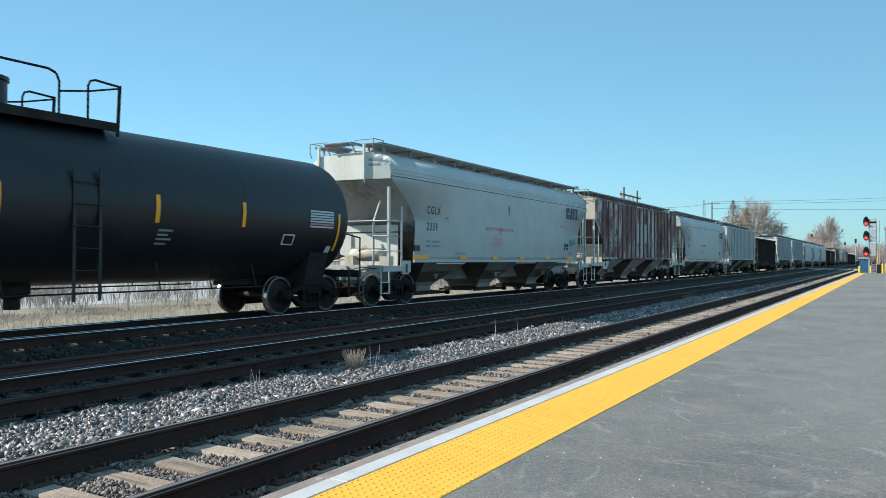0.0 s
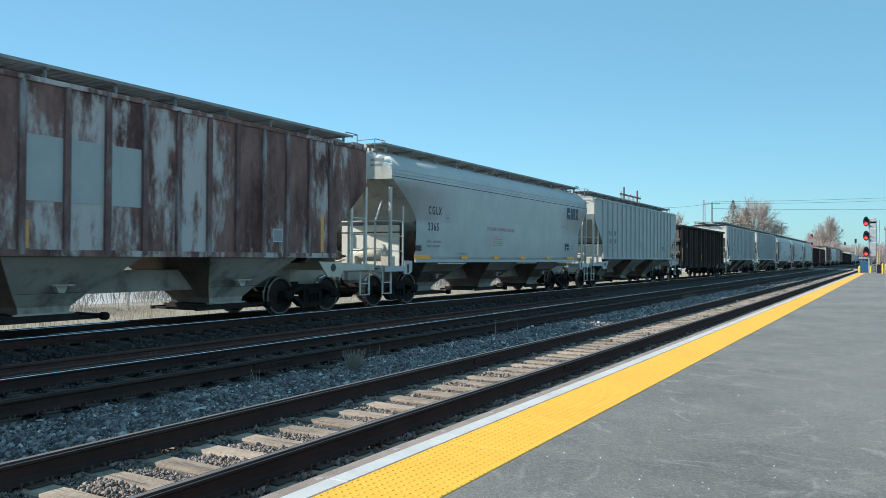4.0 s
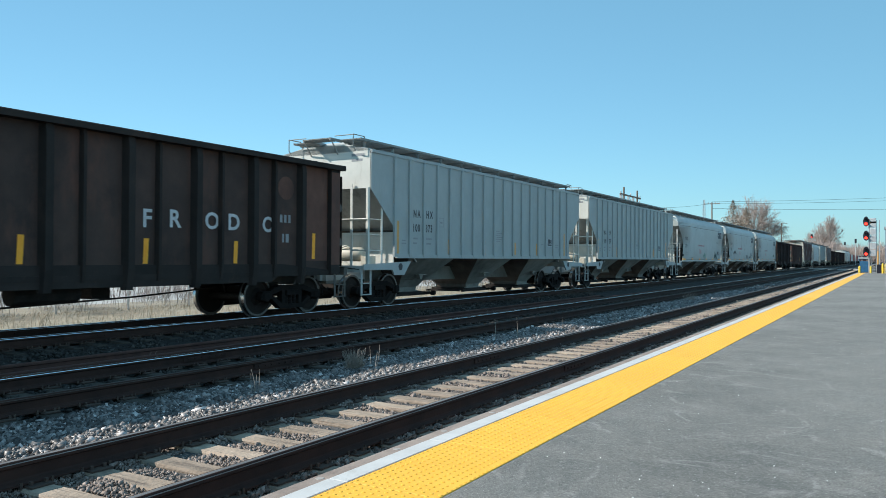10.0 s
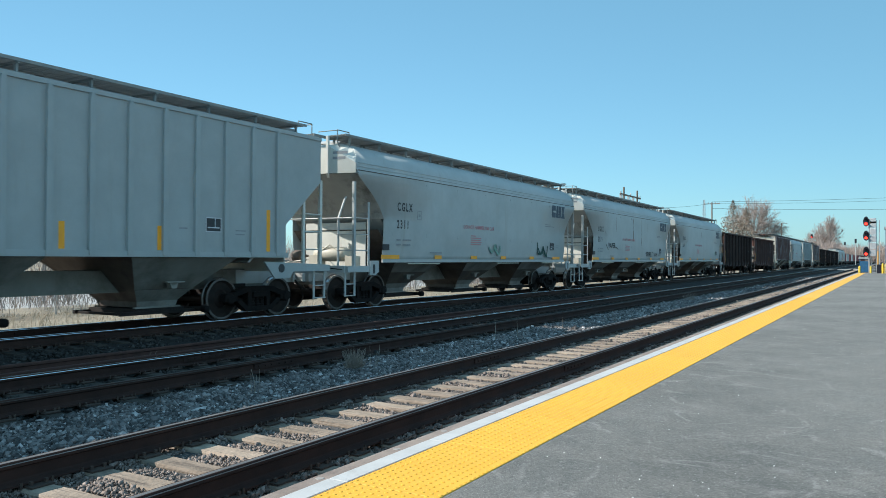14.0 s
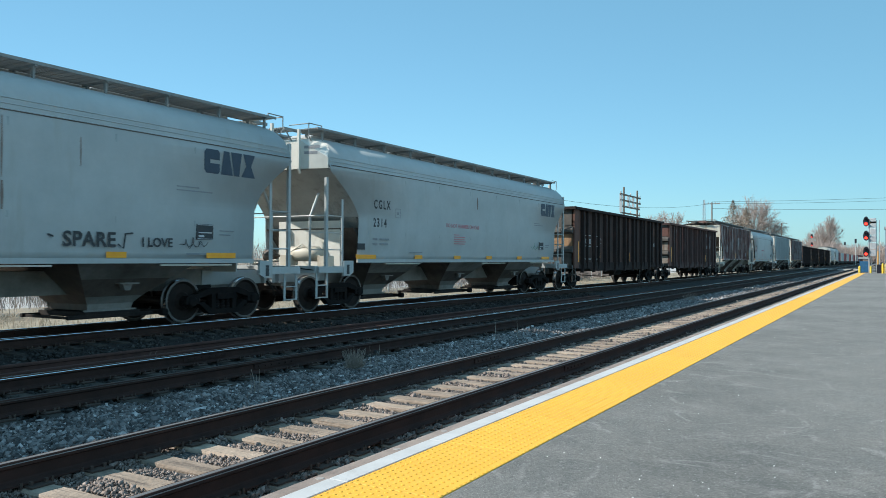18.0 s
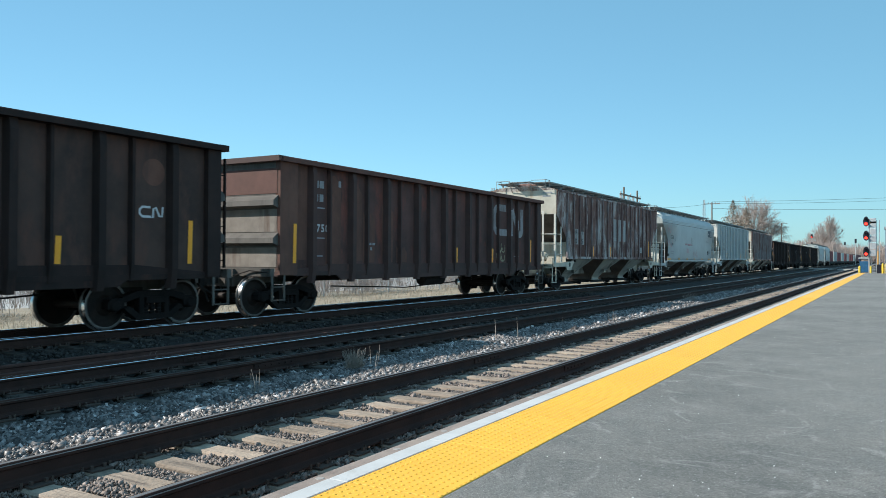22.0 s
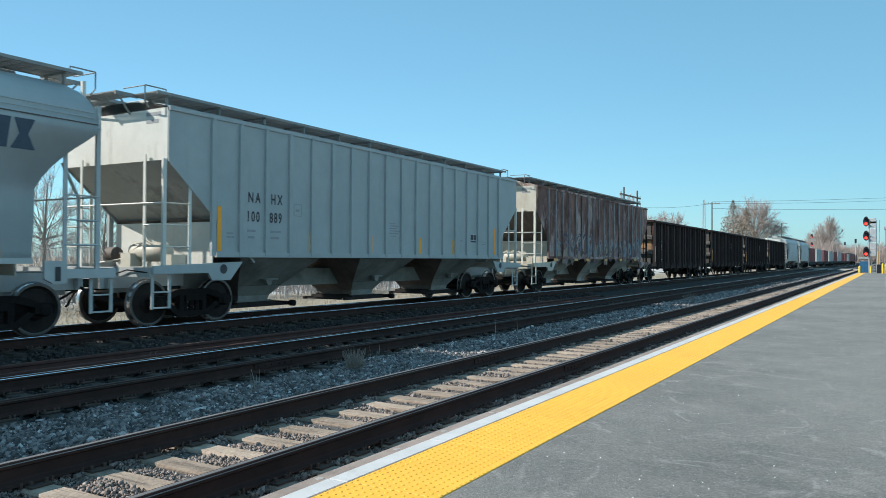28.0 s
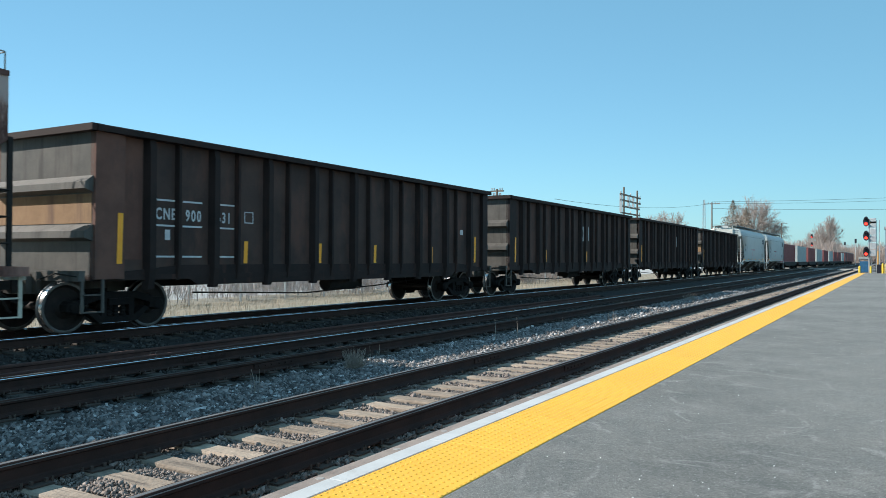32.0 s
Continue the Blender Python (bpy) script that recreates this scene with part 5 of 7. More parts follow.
def gondola(w, label, paint, end_paint, belt=STRIPE, corner=None, first=-6.4, tapes=(-7.1, -3.83, -1.3, 1.05, 4.06, 6.9)):
    rust_end = end_paint is GON_END_RUST
    end_paint = GON_END
    # lighter sheet tone, so the posts read as shaded against it
    sheet = {GON_BLACK: GON_SHEET, GON_GREY: GON_SHEET, GON_BROWN: GON_SHEET_BROWN}[paint]
    car = thing("gondola_car", label, "freight car", "passing freight train", at=(FAR_X, w, FAR_Z))
    CARS.append((car, w))
    H, top, bot = 7.6, 3.69, 0.92
    out = [(-H, top - 0.1), (-H, bot + 0.12), (-5.6, bot + 0.12), (-5.2, bot - 0.1), (5.2, bot - 0.1), (5.6, bot + 0.12), (H, bot + 0.12), (H, top - 0.1)]
    posts = [round(first + 1.6 * k, 2) for k in range(9)]
    for sx in (-1, 1):
        x = sx * 1.36
        part("side_sheet", Shape().slab(out, "x", min(x, x + sx * 0.015), max(x, x + sx * 0.015)), sheet, car)
        part("top_chord", Shape().slab([(sx * 1.34, top - 0.12), (sx * 1.60, top - 0.12), (sx * 1.61, top - 0.02), (sx * 1.58, top), (sx * 1.34, top)], "y", -H - 0.03, H + 0.03), CHORD_RUST if paint is GON_BROWN else paint, car)
        part("bottom_chord", Shape().slab(out[1:7] + [(5.6, bot + 0.3), (-5.6, bot + 0.3)], "x", min(x, x + sx * 0.06), max(x, x + sx * 0.06)), paint, car)
        for k, y in enumerate(posts):
            def big():
                return Shape().loft([[(-0.22, -0.11, z), (d, -0.07, z), (d, 0.07, z), (-0.22, 0.11, z)] for z, d in ((bot - 0.16, -0.10), (bot + 0.22, -0.05), (top - 0.3, -0.05), (top - 0.1, -0.08))])
            part("side_post", shared("big_post", big), paint, car, at=Matrix.Translation((sx * 1.585, y, 0)) @ pose(0, 0, 0, 0, 0, 0 if sx > 0 else 180))
            if k < 8:
                def small():
                    return Shape().loft([[(-0.22, -0.05, z), (d, -0.03, z), (d, 0.03, z), (-0.22, 0.05, z)] for z, d in ((bot, -0.14), (bot + 0.3, -0.10), (top - 0.2, -0.10), (top - 0.1, -0.12))])
                part("side_post", shared("small_post", small), paint, car, at=Matrix.Translation((sx * 1.585, y + 0.68, 0)) @ pose(0, 0, 0, 0, 0, 0 if sx > 0 else 180))
        for sg in (-1, 1):
            part("corner_plate", Shape().box(min(x, x + sx * 0.14), max(x, x + sx * 0.14), min(sg * H, sg * (H - (0.6 if sg < 0 else 0.35))), max(sg * H, sg * (H - (0.6 if sg < 0 else 0.35))), bot + 0.05, top - 0.1), corner if corner and sg < 0 else paint, car)
        if corner:
            part("end_panel", Shape().box(min(x + sx * 0.016, x + sx * 0.02), max(x + sx * 0.016, x + sx * 0.02), -H + 0.61, first - 0.13, bot + 0.4, top - 0.12), corner, car, "rust-brown end panel")
    for sg in (-1, 1):
        y = sg * H
        e = part("end_sheet", Shape().box(-1.44, 1.44, min(y, y - sg * 0.02), max(y, y - sg * 0.02), bot + 0.1, top - 0.05), end_paint, car)
        for z in (1.76, 2.62):
            s = Shape().slab([(y, z + 0.18), (y + sg * 0.16, z + 0.06), (y + sg * 0.17, z - 0.06), (y, z - 0.12)], "x", -1.44, 1.44)
            part("end_stiffener", s, end_paint, e)
        if rust_end:
            part("rusted_panel", Shape().box(-1.40, 1.40, min(y + sg * 0.002, y + sg * 0.006), max(y + sg * 0.002, y + sg * 0.006), 1.96, 2.48), GON_END_RUST, e, "orange rusted end panel")
        part("end_cap", Shape().box(-1.58, 1.58, min(y - sg * 0.1, y + sg * 0.14), max(y - sg * 0.1, y + sg * 0.14), top - 0.12, top + 0.004), paint, car)
        s = ladder_shape(0.44, 1.15, 3.45, 0.36)
        part("end_ladder", s, paint, car, at=Matrix.Translation((-1.35 if sg < 0 else 0.9, y + sg * 0.24, 0)) @ (pose(0, 0, 0, 0, 180, 90) if sg < 0 else pose(0, 0, 0, 0, 0, -90)))
    part("floor", Shape().box(-1.43, 1.43, -H, H, bot + 0.02, bot + 0.12), paint, car)
    part("center_sill", Shape().box(-0.28, 0.28, -8.0, 8.0, 0.76, 1.06), STEEL_DARK, car)
    s = Shape().rod([(0.6, -4.6, 0.62), (0.65, -1.0, 0.48), (0.6, 2.2, 0.58), (0.5, 4.4, 0.7)], 0.018, 5)
    part("brake_pipe", s, STEEL_DARK, car)
    part("air_reservoir", Shape().tube((0.9, -0.5, 0.72), (0.9, 0.7, 0.72), 0.19, 10), STEEL_DARK, car)
    part("brake_valve", Shape().box(-0.2, 0.4, 1.4, 1.8, 0.56, 0.9), STEEL_DARK, car)
    ends(car, 7.85, 1.12, end_paint)
    for y in (-6.8, 6.3):
        bogie(car, y)
    for y in tapes:
        far_out = abs(y) > 6
        h = 0.92 if y < -7 else 0.86 if y > 6.8 else 0.62 if far_out else 0.48
        tape = shared("gon_tape%.2f" % h, lambda: Shape().slab([(-0.065, 0), (0.045, 0), (0.065, h), (-0.045, h)], "x", 0, 0.004))
        part("reflective_tape", tape, belt, car, at=((1.503 if abs(y) > 7 else 1.537 if y in posts else 1.378), y, 1.24 if y < 6 or y > 6.8 else 1.34))
    return car


def tank_car(w):
    car = thing("tank_car", "satin black cylindrical tank car with a roof platform and railings", "freight car", "passing freight train", at=(FAR_X, w, FAR_Z))
    CARS.append((car, w))
    R, zc, L, head = 1.53, 2.36, 8.36, 0.66
    prof = [(R * math.sin(a), -L + head * (1 - math.cos(a))) for a in [k * math.pi / 2 / 8 for k in range(9)]]
    prof = [(max(r, 0.001), y) for r, y in prof]
    full = prof + [(R, 0.0)] + [(r, -y) for r, y in reversed(prof)]
    part("tank", Shape().lathe(full, 40, "y", (0, 0, zc)).mesh("tank", True), TANK_BLACK, car)
    for y in (-4.2, -1.4, 1.4, 4.2):
        part("weld_band", Shape().lathe([(R + 0.001, y - 0.02), (R + 0.006, y), (R + 0.001, y + 0.02)], 40, "y", (0, 0, zc)).mesh("weld_band", True), TANK_BLACK, car)
    part("manway", Shape().lathe([(0.42, 3.8), (0.42, 4.38), (0.45, 4.39), (0.45, 4.46), (0.2, 4.50), (0.01, 4.51)], 20, "z", (0, -0.6, 0)).mesh("manway", True), TANK_BLACK, car)
    s = Shape().box(-1.0, 1.0, -2.0, 1.36, 3.76, 3.80).box(-1.02, -0.98, -2.0, 1.36, 3.70, 3.86).box(0.98, 1.02, -2.0, 1.36, 3.70, 3.86)
    part("roof_platform", s, STEEL_DARK, car)
    for sx in (-1.0, 1.0):
        s = Shape().rod([(sx, -2.0, 3.8), (sx, -2.0, 4.45), (sx, -1.9, 4.56), (sx, -1.7, 4.6), (sx, 0.0, 4.6), (sx, 0.14, 4.55), (sx, 0.2, 4.42), (sx, 0.2, 3.8)], 0.022, 6)
        s.rod([(sx, 0.2, 4.25), (sx, 0.8, 4.36), (sx, 1.42, 4.52)], 0.02, 6).rod([(sx, 0.76, 3.8), (sx, 0.76, 4.45), (sx, 0.8, 4.54), (sx, 0.9, 4.58), (sx, 1.42, 4.55)], 0.022, 6).tube((sx, 1.42, 4.57), (sx, 1.38, 3.62), 0.035, 6)
        part("railing", s, STEEL_DARK, car)
        s = ladder_shape(0.5, 0.6, 2.9, 0.38)
        part("ladder", s, TANK_BLACK, car, at=(sx * 1.54, 0.15, 0))
        s = Shape().tube((sx * 1.25, -5.0, 0.72), (sx * 1.25, 5.2, 0.72), 0.018, 6)
        for y in (-4.4, -2.6, -0.9, 0.9, 2.2, 3.5, 4.8):
            s.tube((sx * 1.25, y, 0.72), (sx * 1.1, y, 1.25), 0.016, 5)
        part("side_handrail", s, STEEL_DARK, car)
    part("bottom_outlet", Shape().lathe([(0.3, 0.9), (0.3, 0.7), (0.14, 0.6), (0.14, 0.42), (0.01, 0.42)], 14).mesh("bottom_outlet", True), STEEL_DARK, car)
    for sg in (-1, 1):
        part("saddle", Shape().slab([(-1.1, 0.72), (1.1, 0.72), (1.3, 1.5), (0.9, 1.12), (0.0, 0.92), (-0.9, 1.12), (-1.3, 1.5)], "y", sg * 6.95 - 0.35, sg * 6.95 + 0.35), STEEL_DARK, car)
        part("stub_sill", Shape().box(-0.3, 0.3, min(sg * 5.0, sg * 8.4), max(sg * 5.0, sg * 8.4), 0.72, 1.02), STEEL_DARK, car)
        part("end_rail", Shape().rod([(-1.4, sg * 8.5, 1.0), (-1.4, sg * 8.5, 1.9), (-1.0, sg * 8.5, 2.0), (1.0, sg * 8.5, 2.0), (1.4, sg * 8.5, 1.9), (1.4, sg * 8.5, 1.0)], 0.02, 6), STEEL_DARK, car)
    ends(car, 8.35, 1.05, STEEL_DARK)
    for y in (-6.95, 6.95):
        bogie(car, y)

    def patch(y0, y1, z0, z1, r=R + 0.006, n=6):
        """A thin sheet lying on the near side of the tank."""
        s = Shape()
        rows = []
        for k in range(n + 1):
            a = math.asin((z0 + (z1 - z0) * k / n - zc) / r)
            rows.append([(r * math.cos(a), y0, zc + r * math.sin(a)), (r * math.cos(a), y1, zc + r * math.sin(a))])
        return s.loft(rows, closed=False, caps=False)

    for y in (-6.6, -3.9, -1.2, 1.84, 4.1):
        part("reflective_tape", patch(y, y + 0.1, 2.02, 2.55), STRIPE, car)
    for k in range(4):
        part("stencil", patch(1.95, 2.3 - 0.1 * (k % 2), 1.86 - 0.085 * k, 1.90 - 0.085 * k), INK_FAINT, car)
    for k in range(7):
        part("stencil", patch(6.33, 7.22, 2.47 - 0.062 * k, 2.51 - 0.062 * k, R + 0.008), RED_INK if k == 5 else WHITE_INK, car)
    for a, b, c, d in ((5.45, 5.85, 1.66, 1.69), (5.45, 5.85, 1.88, 1.91), (5.45, 5.49, 1.69, 1.88), (5.81, 5.85, 1.69, 1.88)):
        part("placard_frame", patch(a, b, c, d), WHITE_INK, car)
    part("placard", patch(7.12, 7.3, 1.4, 1.66, R + 0.012), WHITE_INK, car)
    s = Shape()
    rows = []
    for k in range(9):
        z = 1.55 + 0.92 * k / 8
        rim = []
        for y in (7.40, 7.48):
            r = (R * math.sin(math.acos(1 - (L - y) / head)) if L - y < head else R) + 0.008
            rim.append((math.sqrt(r * r - (z - zc) ** 2), y, z))
        rows.append(rim)
    part("reflective_tape", s.loft(rows, closed=False, caps=False), STRIPE, car)
    return car


def flat_car(w, paint):
    car = thing("flat_car", "low dark flat car with one %s steel container" % ("dull red" if paint is BOX_RED else "white"), "freight car", "passing freight train", at=(FAR_X, w, FAR_Z))
    CARS.append((car, w))
    part("deck", Shape().box(-1.4, 1.4, -8.3, 8.3, 0.85, 1.12), STEEL_DARK, car)
    for sx in (-1.42, 1.42):
        part("side_sill", Shape().slab([(-8.3, 1.14), (-8.3, 0.9), (-5.5, 0.6), (5.5, 0.6), (8.3, 0.9), (8.3, 1.14)], "x", sx - 0.04, sx + 0.04), STEEL_DARK, car)
    ends(car, 8.3, 1.1, STEEL_DARK)
    for y in (-6.8, 6.8):
        bogie(car, y)
    box = part("container", shared("container", lambda: Shape().box(-1.22, 1.22, -7.4, 7.4, 1.13, 3.6)), paint, car, "dull red steel container" if paint is BOX_RED else "white steel container")
    for k in range(24):
        part("corrugation", shared("corrugation", lambda: Shape().soft_box(-1.25, 1.25, -0.09, 0.09, 1.25, 3.5, 0.02)), paint, box, at=(0, -7.1 + k * 14.2 / 23, 0))
    for sx in (-1.22, 1.22):
        for y in (-7.4, 7.4):
            part("corner_post", Shape().box(sx - 0.06, sx + 0.06, y - 0.08, y + 0.08, 1.13, 3.64), paint, car)
    return car


def box_car(w):
    car = thing("box_car", "dark maroon steel box car", "freight car", "passing freight train", at=(FAR_X, w, FAR_Z))
    CARS.append((car, w))
    part("body", Shape().box(-1.45, 1.45, -7.8, 7.8, 1.05, 4.0), MAROON, car)
    part("roof", Shape().slab([(-1.5, 3.98), (1.5, 3.98), (1.4, 4.1), (0, 4.2), (-1.4, 4.1)], "y", -7.9, 7.9), GREY_STEEL, car)
    part("door", Shape().box(1.452, 1.52, -1.2, 1.2, 1.1, 3.8), MAROON, car)
    ends(car, 8.0, 1.1, STEEL_DARK)
    for y in (-6.0, 6.0):
        bogie(car, y)
    return car


def rib_marks(car, number, tape):
    x = 1.572
    words(car, [("NA", -5.84, 2.56), ("HX", -5.13, 2.56), ("100", -5.88, 2.15), (number, -5.17, 2.15)], INK, x)
    bars(car, [(-5.84, 1.92, 0.24, 0.05), (-5.84, 1.78, 0.2, 0.05), (-5.13, 1.92, 0.34, 0.05), (-5.13, 1.78, 0.28, 0.05), (-4.30, 2.44, 0.14, 0.05), (-6.45, 1.86, 0.2, 0.03), (-6.45, 1.78, 0.22, 0.03), (3.66, 1.92, 0.2, 0.025), (5.15, 1.92, 0.3, 0.025), (5.15, 1.84, 0.26, 0.025)], INK_FAINT, x)
    bars(car, [(-0.42 + 0.05 * (k % 2), 2.32 - 0.07 * k, (0.3, 0.42, 0.36, 0.5, 0.46, 0.3)[k], 0.03) for k in range(6)], INK_FAINT, x)
    part("notice_frame", Shape().box(x, x + 0.003, -4.36, -4.08, 2.33, 2.345).box(x, x + 0.003, -4.36, -4.08, 2.6, 2.615).box(x, x + 0.003, -4.36, -4.345, 2.345, 2.6).box(x, x + 0.003, -4.095, -4.08, 2.345, 2.6), INK_FAINT, car)
    part("data_panel", Shape().box(x, x + 0.003, 4.33, 4.75, 1.88, 2.18), INK, car, "small dark data panel")
    bars(car, [(4.33, 1.88, 0.42, 0.02), (4.33, 2.16, 0.42, 0.02), (4.33, 1.88, 0.02, 0.3), (4.73, 1.88, 0.02, 0.3), (4.38, 1.96, 0.32, 0.025), (4.57, 1.98, 0.02, 0.18)], WHITE_INK, x + 0.002)
    for k, y in enumerate((-6.65, -3.76, -1.27, 1.2, 3.2, 6.14)):
        h = 0.92 if abs(y) > 6 else 0.46
        part("reflective_tape", shared("vtape%.2f" % h, lambda: Shape().box(0, 0.004, -0.055, 0.055, 0, h)), tape, car, at=(x, y, 1.5))


def worn_marks(car, number, y0=-6.0):
    """Reporting marks on pale cleaned blocks of a rusted car."""
    for k, (a, b) in enumerate((("NA", "100"), ("HX", number))):
        y = y0 + 0.72 * k
        part("cleaned_block", Shape().box(1.572, 1.575, y - 0.03, y + 0.57, 2.02, 2.70 - 0.1 * k), PALE_WORN, car, "worn pale block")
        words(car, [(a, y + 0.06, 2.46), (b, y + 0.02, 2.06)], INK, 1.576)
    for y, h in ((-6.71, 0.92), (-3.37 if number == "725" else -3.6, 0.46), (-0.83 if number == "725" else -1.3, 0.46), (6.14, 0.9)):
        part("reflective_tape", shared("vtape%.2f" % h, lambda: Shape().box(0, 0.004, -0.055, 0.055, 0, h)), STRIPE if number == "725" else STRIPE_FADED, car, at=(1.573, y, 1.5))
    bars(car, [(4.42, 1.72, 0.3, 0.3)], INK_FAINT, 1.573)
    bars(car, [(4.42, 1.72, 0.3, 0.02), (4.42, 2.0, 0.3, 0.02), (4.42, 1.72, 0.02, 0.3), (4.70, 1.72, 0.02, 0.3)], WHITE_INK, 1.575)


def scrawl(car, y, z, h, n, material, x, seed, weight=0.055):
    """An illegible sprayed tag: one thin looping stroke."""
    rnd = random.Random(seed)
    p, f = rnd.uniform(0, 6), rnd.uniform(1.6, 2.4)
    pts = []
    for k in range(n * 6):
        t = k / 6
        up = 0.5 + (0.32 + 0.13 * math.sin(t * 0.9 + p)) * math.sin(t * f + p) + 0.08 * math.sin(t * 4.1)
        pts.append((y + h * (0.30 * t + 0.17 * math.sin(t * f * 1.03 + p + 1.4) + 0.05 * math.sin(t * 3.3)), z + h * up))
    part("scrawl", band(pts, h * weight, x), material, car, "thin sprayed scrawl")


def band(path, width, x):
    """A flat painted stroke of even width along a path of (y, z)."""
    s = Shape()
    rows = []
    for i, (y, z) in enumerate(path):
        (ya, za), (yb, zb) = path[max(0, i - 1)], path[min(len(path) - 1, i + 1)]
        l = math.hypot(yb - ya, zb - za) or 1.0
        ny, nz = -(zb - za) / l * width / 2, (yb - ya) / l * width / 2
        rows.append([(x, y - ny, z - nz), (x, y + ny, z + nz), (x + 0.002, y + ny, z + nz), (x + 0.002, y - ny, z - nz)])
    return s.loft(rows)


def stain(car, y, z0, z1, w, x):
    out = [(y - w * 0.2, z0), (y + w * 0.25, z0), (y + w * 0.5, (z0 + z1) / 2), (y + w * 0.2, z1), (y - w * 0.3, z1), (y - w * 0.45, (z0 + z1) / 2)]
    part("rust_stain", Shape().slab(out, "x", x, x + 0.002), RUST_STAIN, car, "rust stain")


def build_train():
    tank_car(8.05)
    c = round_hopper(25.7, "pale grey round-sided covered hopper with black lettering", number="2339")
    for k in range(4):
        yk = 5.74 + 0.15 * k
        loop = [(yk + 0.07 * math.cos(q) + 0.02 * q, 2.06 + 0.02 * k + 0.11 * math.sin(q)) for q in [0.6 * i + 1.3 * k for i in range(9)]]
        part("tag", band(loop, 0.055, 1.617 + 0.0006 * k), GRAFFITI_GREEN, c, "green sprayed loops")
    part("tag", band([(5.70, 1.92), (5.95, 2.16), (6.38, 1.98)], 0.03, 1.6165), GRAFFITI_GREEN, c, "green sprayed loops")
    part("label_patch", Shape().box(1.606, 1.61, 5.81, 5.99, 1.55, 1.66), RED_INK, c, "small red label")
    stain(c, -0.35, 2.9, 3.3, 0.16, 1.613)
    stain(c, -1.05, 2.2, 2.5, 0.07, 1.613)
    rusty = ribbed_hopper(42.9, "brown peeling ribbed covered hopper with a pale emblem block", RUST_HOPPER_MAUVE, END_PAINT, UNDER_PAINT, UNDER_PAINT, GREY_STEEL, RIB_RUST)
    for k in range(3):
        part("painted_bar", Shape().box(1.572, 1.576, -1.33 + k * 0.78, -0.67 + k * 0.78, 2.27, 3.34), GREY_PAINT, rusty, "pale block of an old emblem")
    worn_marks(rusty, "772")
    round_hopper(60.05, "pale grey round-sided covered hopper with black lettering", number="2365")
    rib_marks(ribbed_hopper(77.1, "light grey ribbed covered hopper with black lettering", GREY_PAINT, END_SUNLIT, SLOPE_GREY, UNDER_PAINT), "779", STRIPE_FADED)
    g = gondola(94.4, "weathered black gondola with chalked letters and amber tape", GON_GREY, GON_END, first=-6.6, tapes=(-7.25, -4.65, -2.69, -0.6, 1.83, 4.14, 6.72))
    part("end_panel", Shape().box(1.377, 1.381, 6.30, 7.24, 1.3, 3.57), RUST_PANEL, g, "rust-brown end panel")
    part("corner_panel", Shape().box(1.501, 1.504, 7.26, 7.59, 1.2, 3.5), RUST_PANEL, g, "rust-brown corner plate")
    part("faded_disc", Shape().lathe([(0.0, 0.0), (0.27, 0.0), (0.27, 0.003), (0.0, 0.003)], 20, "x", (1.378, 5.72, 2.98)), RUST_PANEL, g, "faded rust-coloured disc")
    bars(g, [(5.52, 2.18, 0.08, 0.18), (5.66, 2.18, 0.08, 0.18), (5.80, 2.18, 0.08, 0.18), (5.6, 1.72, 0.06, 0.2), (5.72, 1.72, 0.1, 0.2)], INK_FAINT, 1.378)
    words(g, [("COL", -6.4, 2.2)], WHITE_INK, 1.378)
    bars(g, [(-6.36, 2.58, 0.5, 0.03), (-5.6, 2.58, 0.5, 0.03), (-6.36, 2.03, 0.45, 0.02), (-5.6, 2.03, 0.3, 0.02), (-5.5, 2.2, 0.12, 0.3), (-5.3, 2.2, 0.1, 0.3), (-4.75, 2.2, 0.3, 0.26), (-4.75, 2.58, 0.5, 0.03), (-4.72, 2.0, 0.4, 0.02)], INK_FAINT, 1.378)
    words(g, [("F", 1.74, 1.94), ("R", 2.36, 1.96), ("O", 3.27, 1.96), ("D", 3.90, 1.96), ("O", 4.94, 1.95)], WHITE_INK, 1.378, "chalk_letter")
    rib_marks(ribbed_hopper(111.2, "light grey ribbed covered hopper with black lettering", GREY_PAINT, END_SUNLIT, SLOPE_GREY, UNDER_PAINT), "873", STRIPE_FADED)
    rib_marks(ribbed_hopper(128.45, "light grey ribbed covered hopper with bright amber tape", GREY_PAINT, END_SUNLIT, SLOPE_GREY, UNDER_PAINT), "559", STRIPE)
    c = round_hopper(145.8, "pale grey round-sided covered hopper with a dark green tag", number="2311")
    scrawl(c, 3.8, 1.44, 0.55, 6, DARK_GREEN_SPRAY, 1.6175, 4, 0.15)
    scrawl(c, 4.0, 1.46, 0.5, 6, DARK_GREEN_SPRAY, 1.6185, 9, 0.13)
    scrawl(c, -0.3, 1.48, 0.5, 5, PALE_GREEN_SPRAY, 1.6175, 61, 0.17)
    scrawl(c, 0.0, 1.5, 0.4, 4, PALE_GREEN_SPRAY, 1.6185, 62, 0.2)
    c = round_hopper(163.0, "pale grey round-sided covered hopper with sprayed tags", number="2319")
    words(c, [("VAPER", -4.55, 1.93)], INK, 1.617, "sprayed_word")
    words(c, [("SPARE", 2.28, 1.55)], INK, 1.617, "sprayed_word")
    part("scrawl", band([(2.02, 1.74), (2.12, 1.70)], 0.03, 1.6175), INK, c, "sprayed tail strokes")
    part("scrawl", band([(3.34, 1.6), (3.46, 1.52), (3.5, 1.78), (3.66, 1.8)], 0.035, 1.6175), INK, c, "sprayed tail strokes")
    words(c, [("I LOVE", 3.85, 1.56)], INK, 1.617, "sprayed_word")
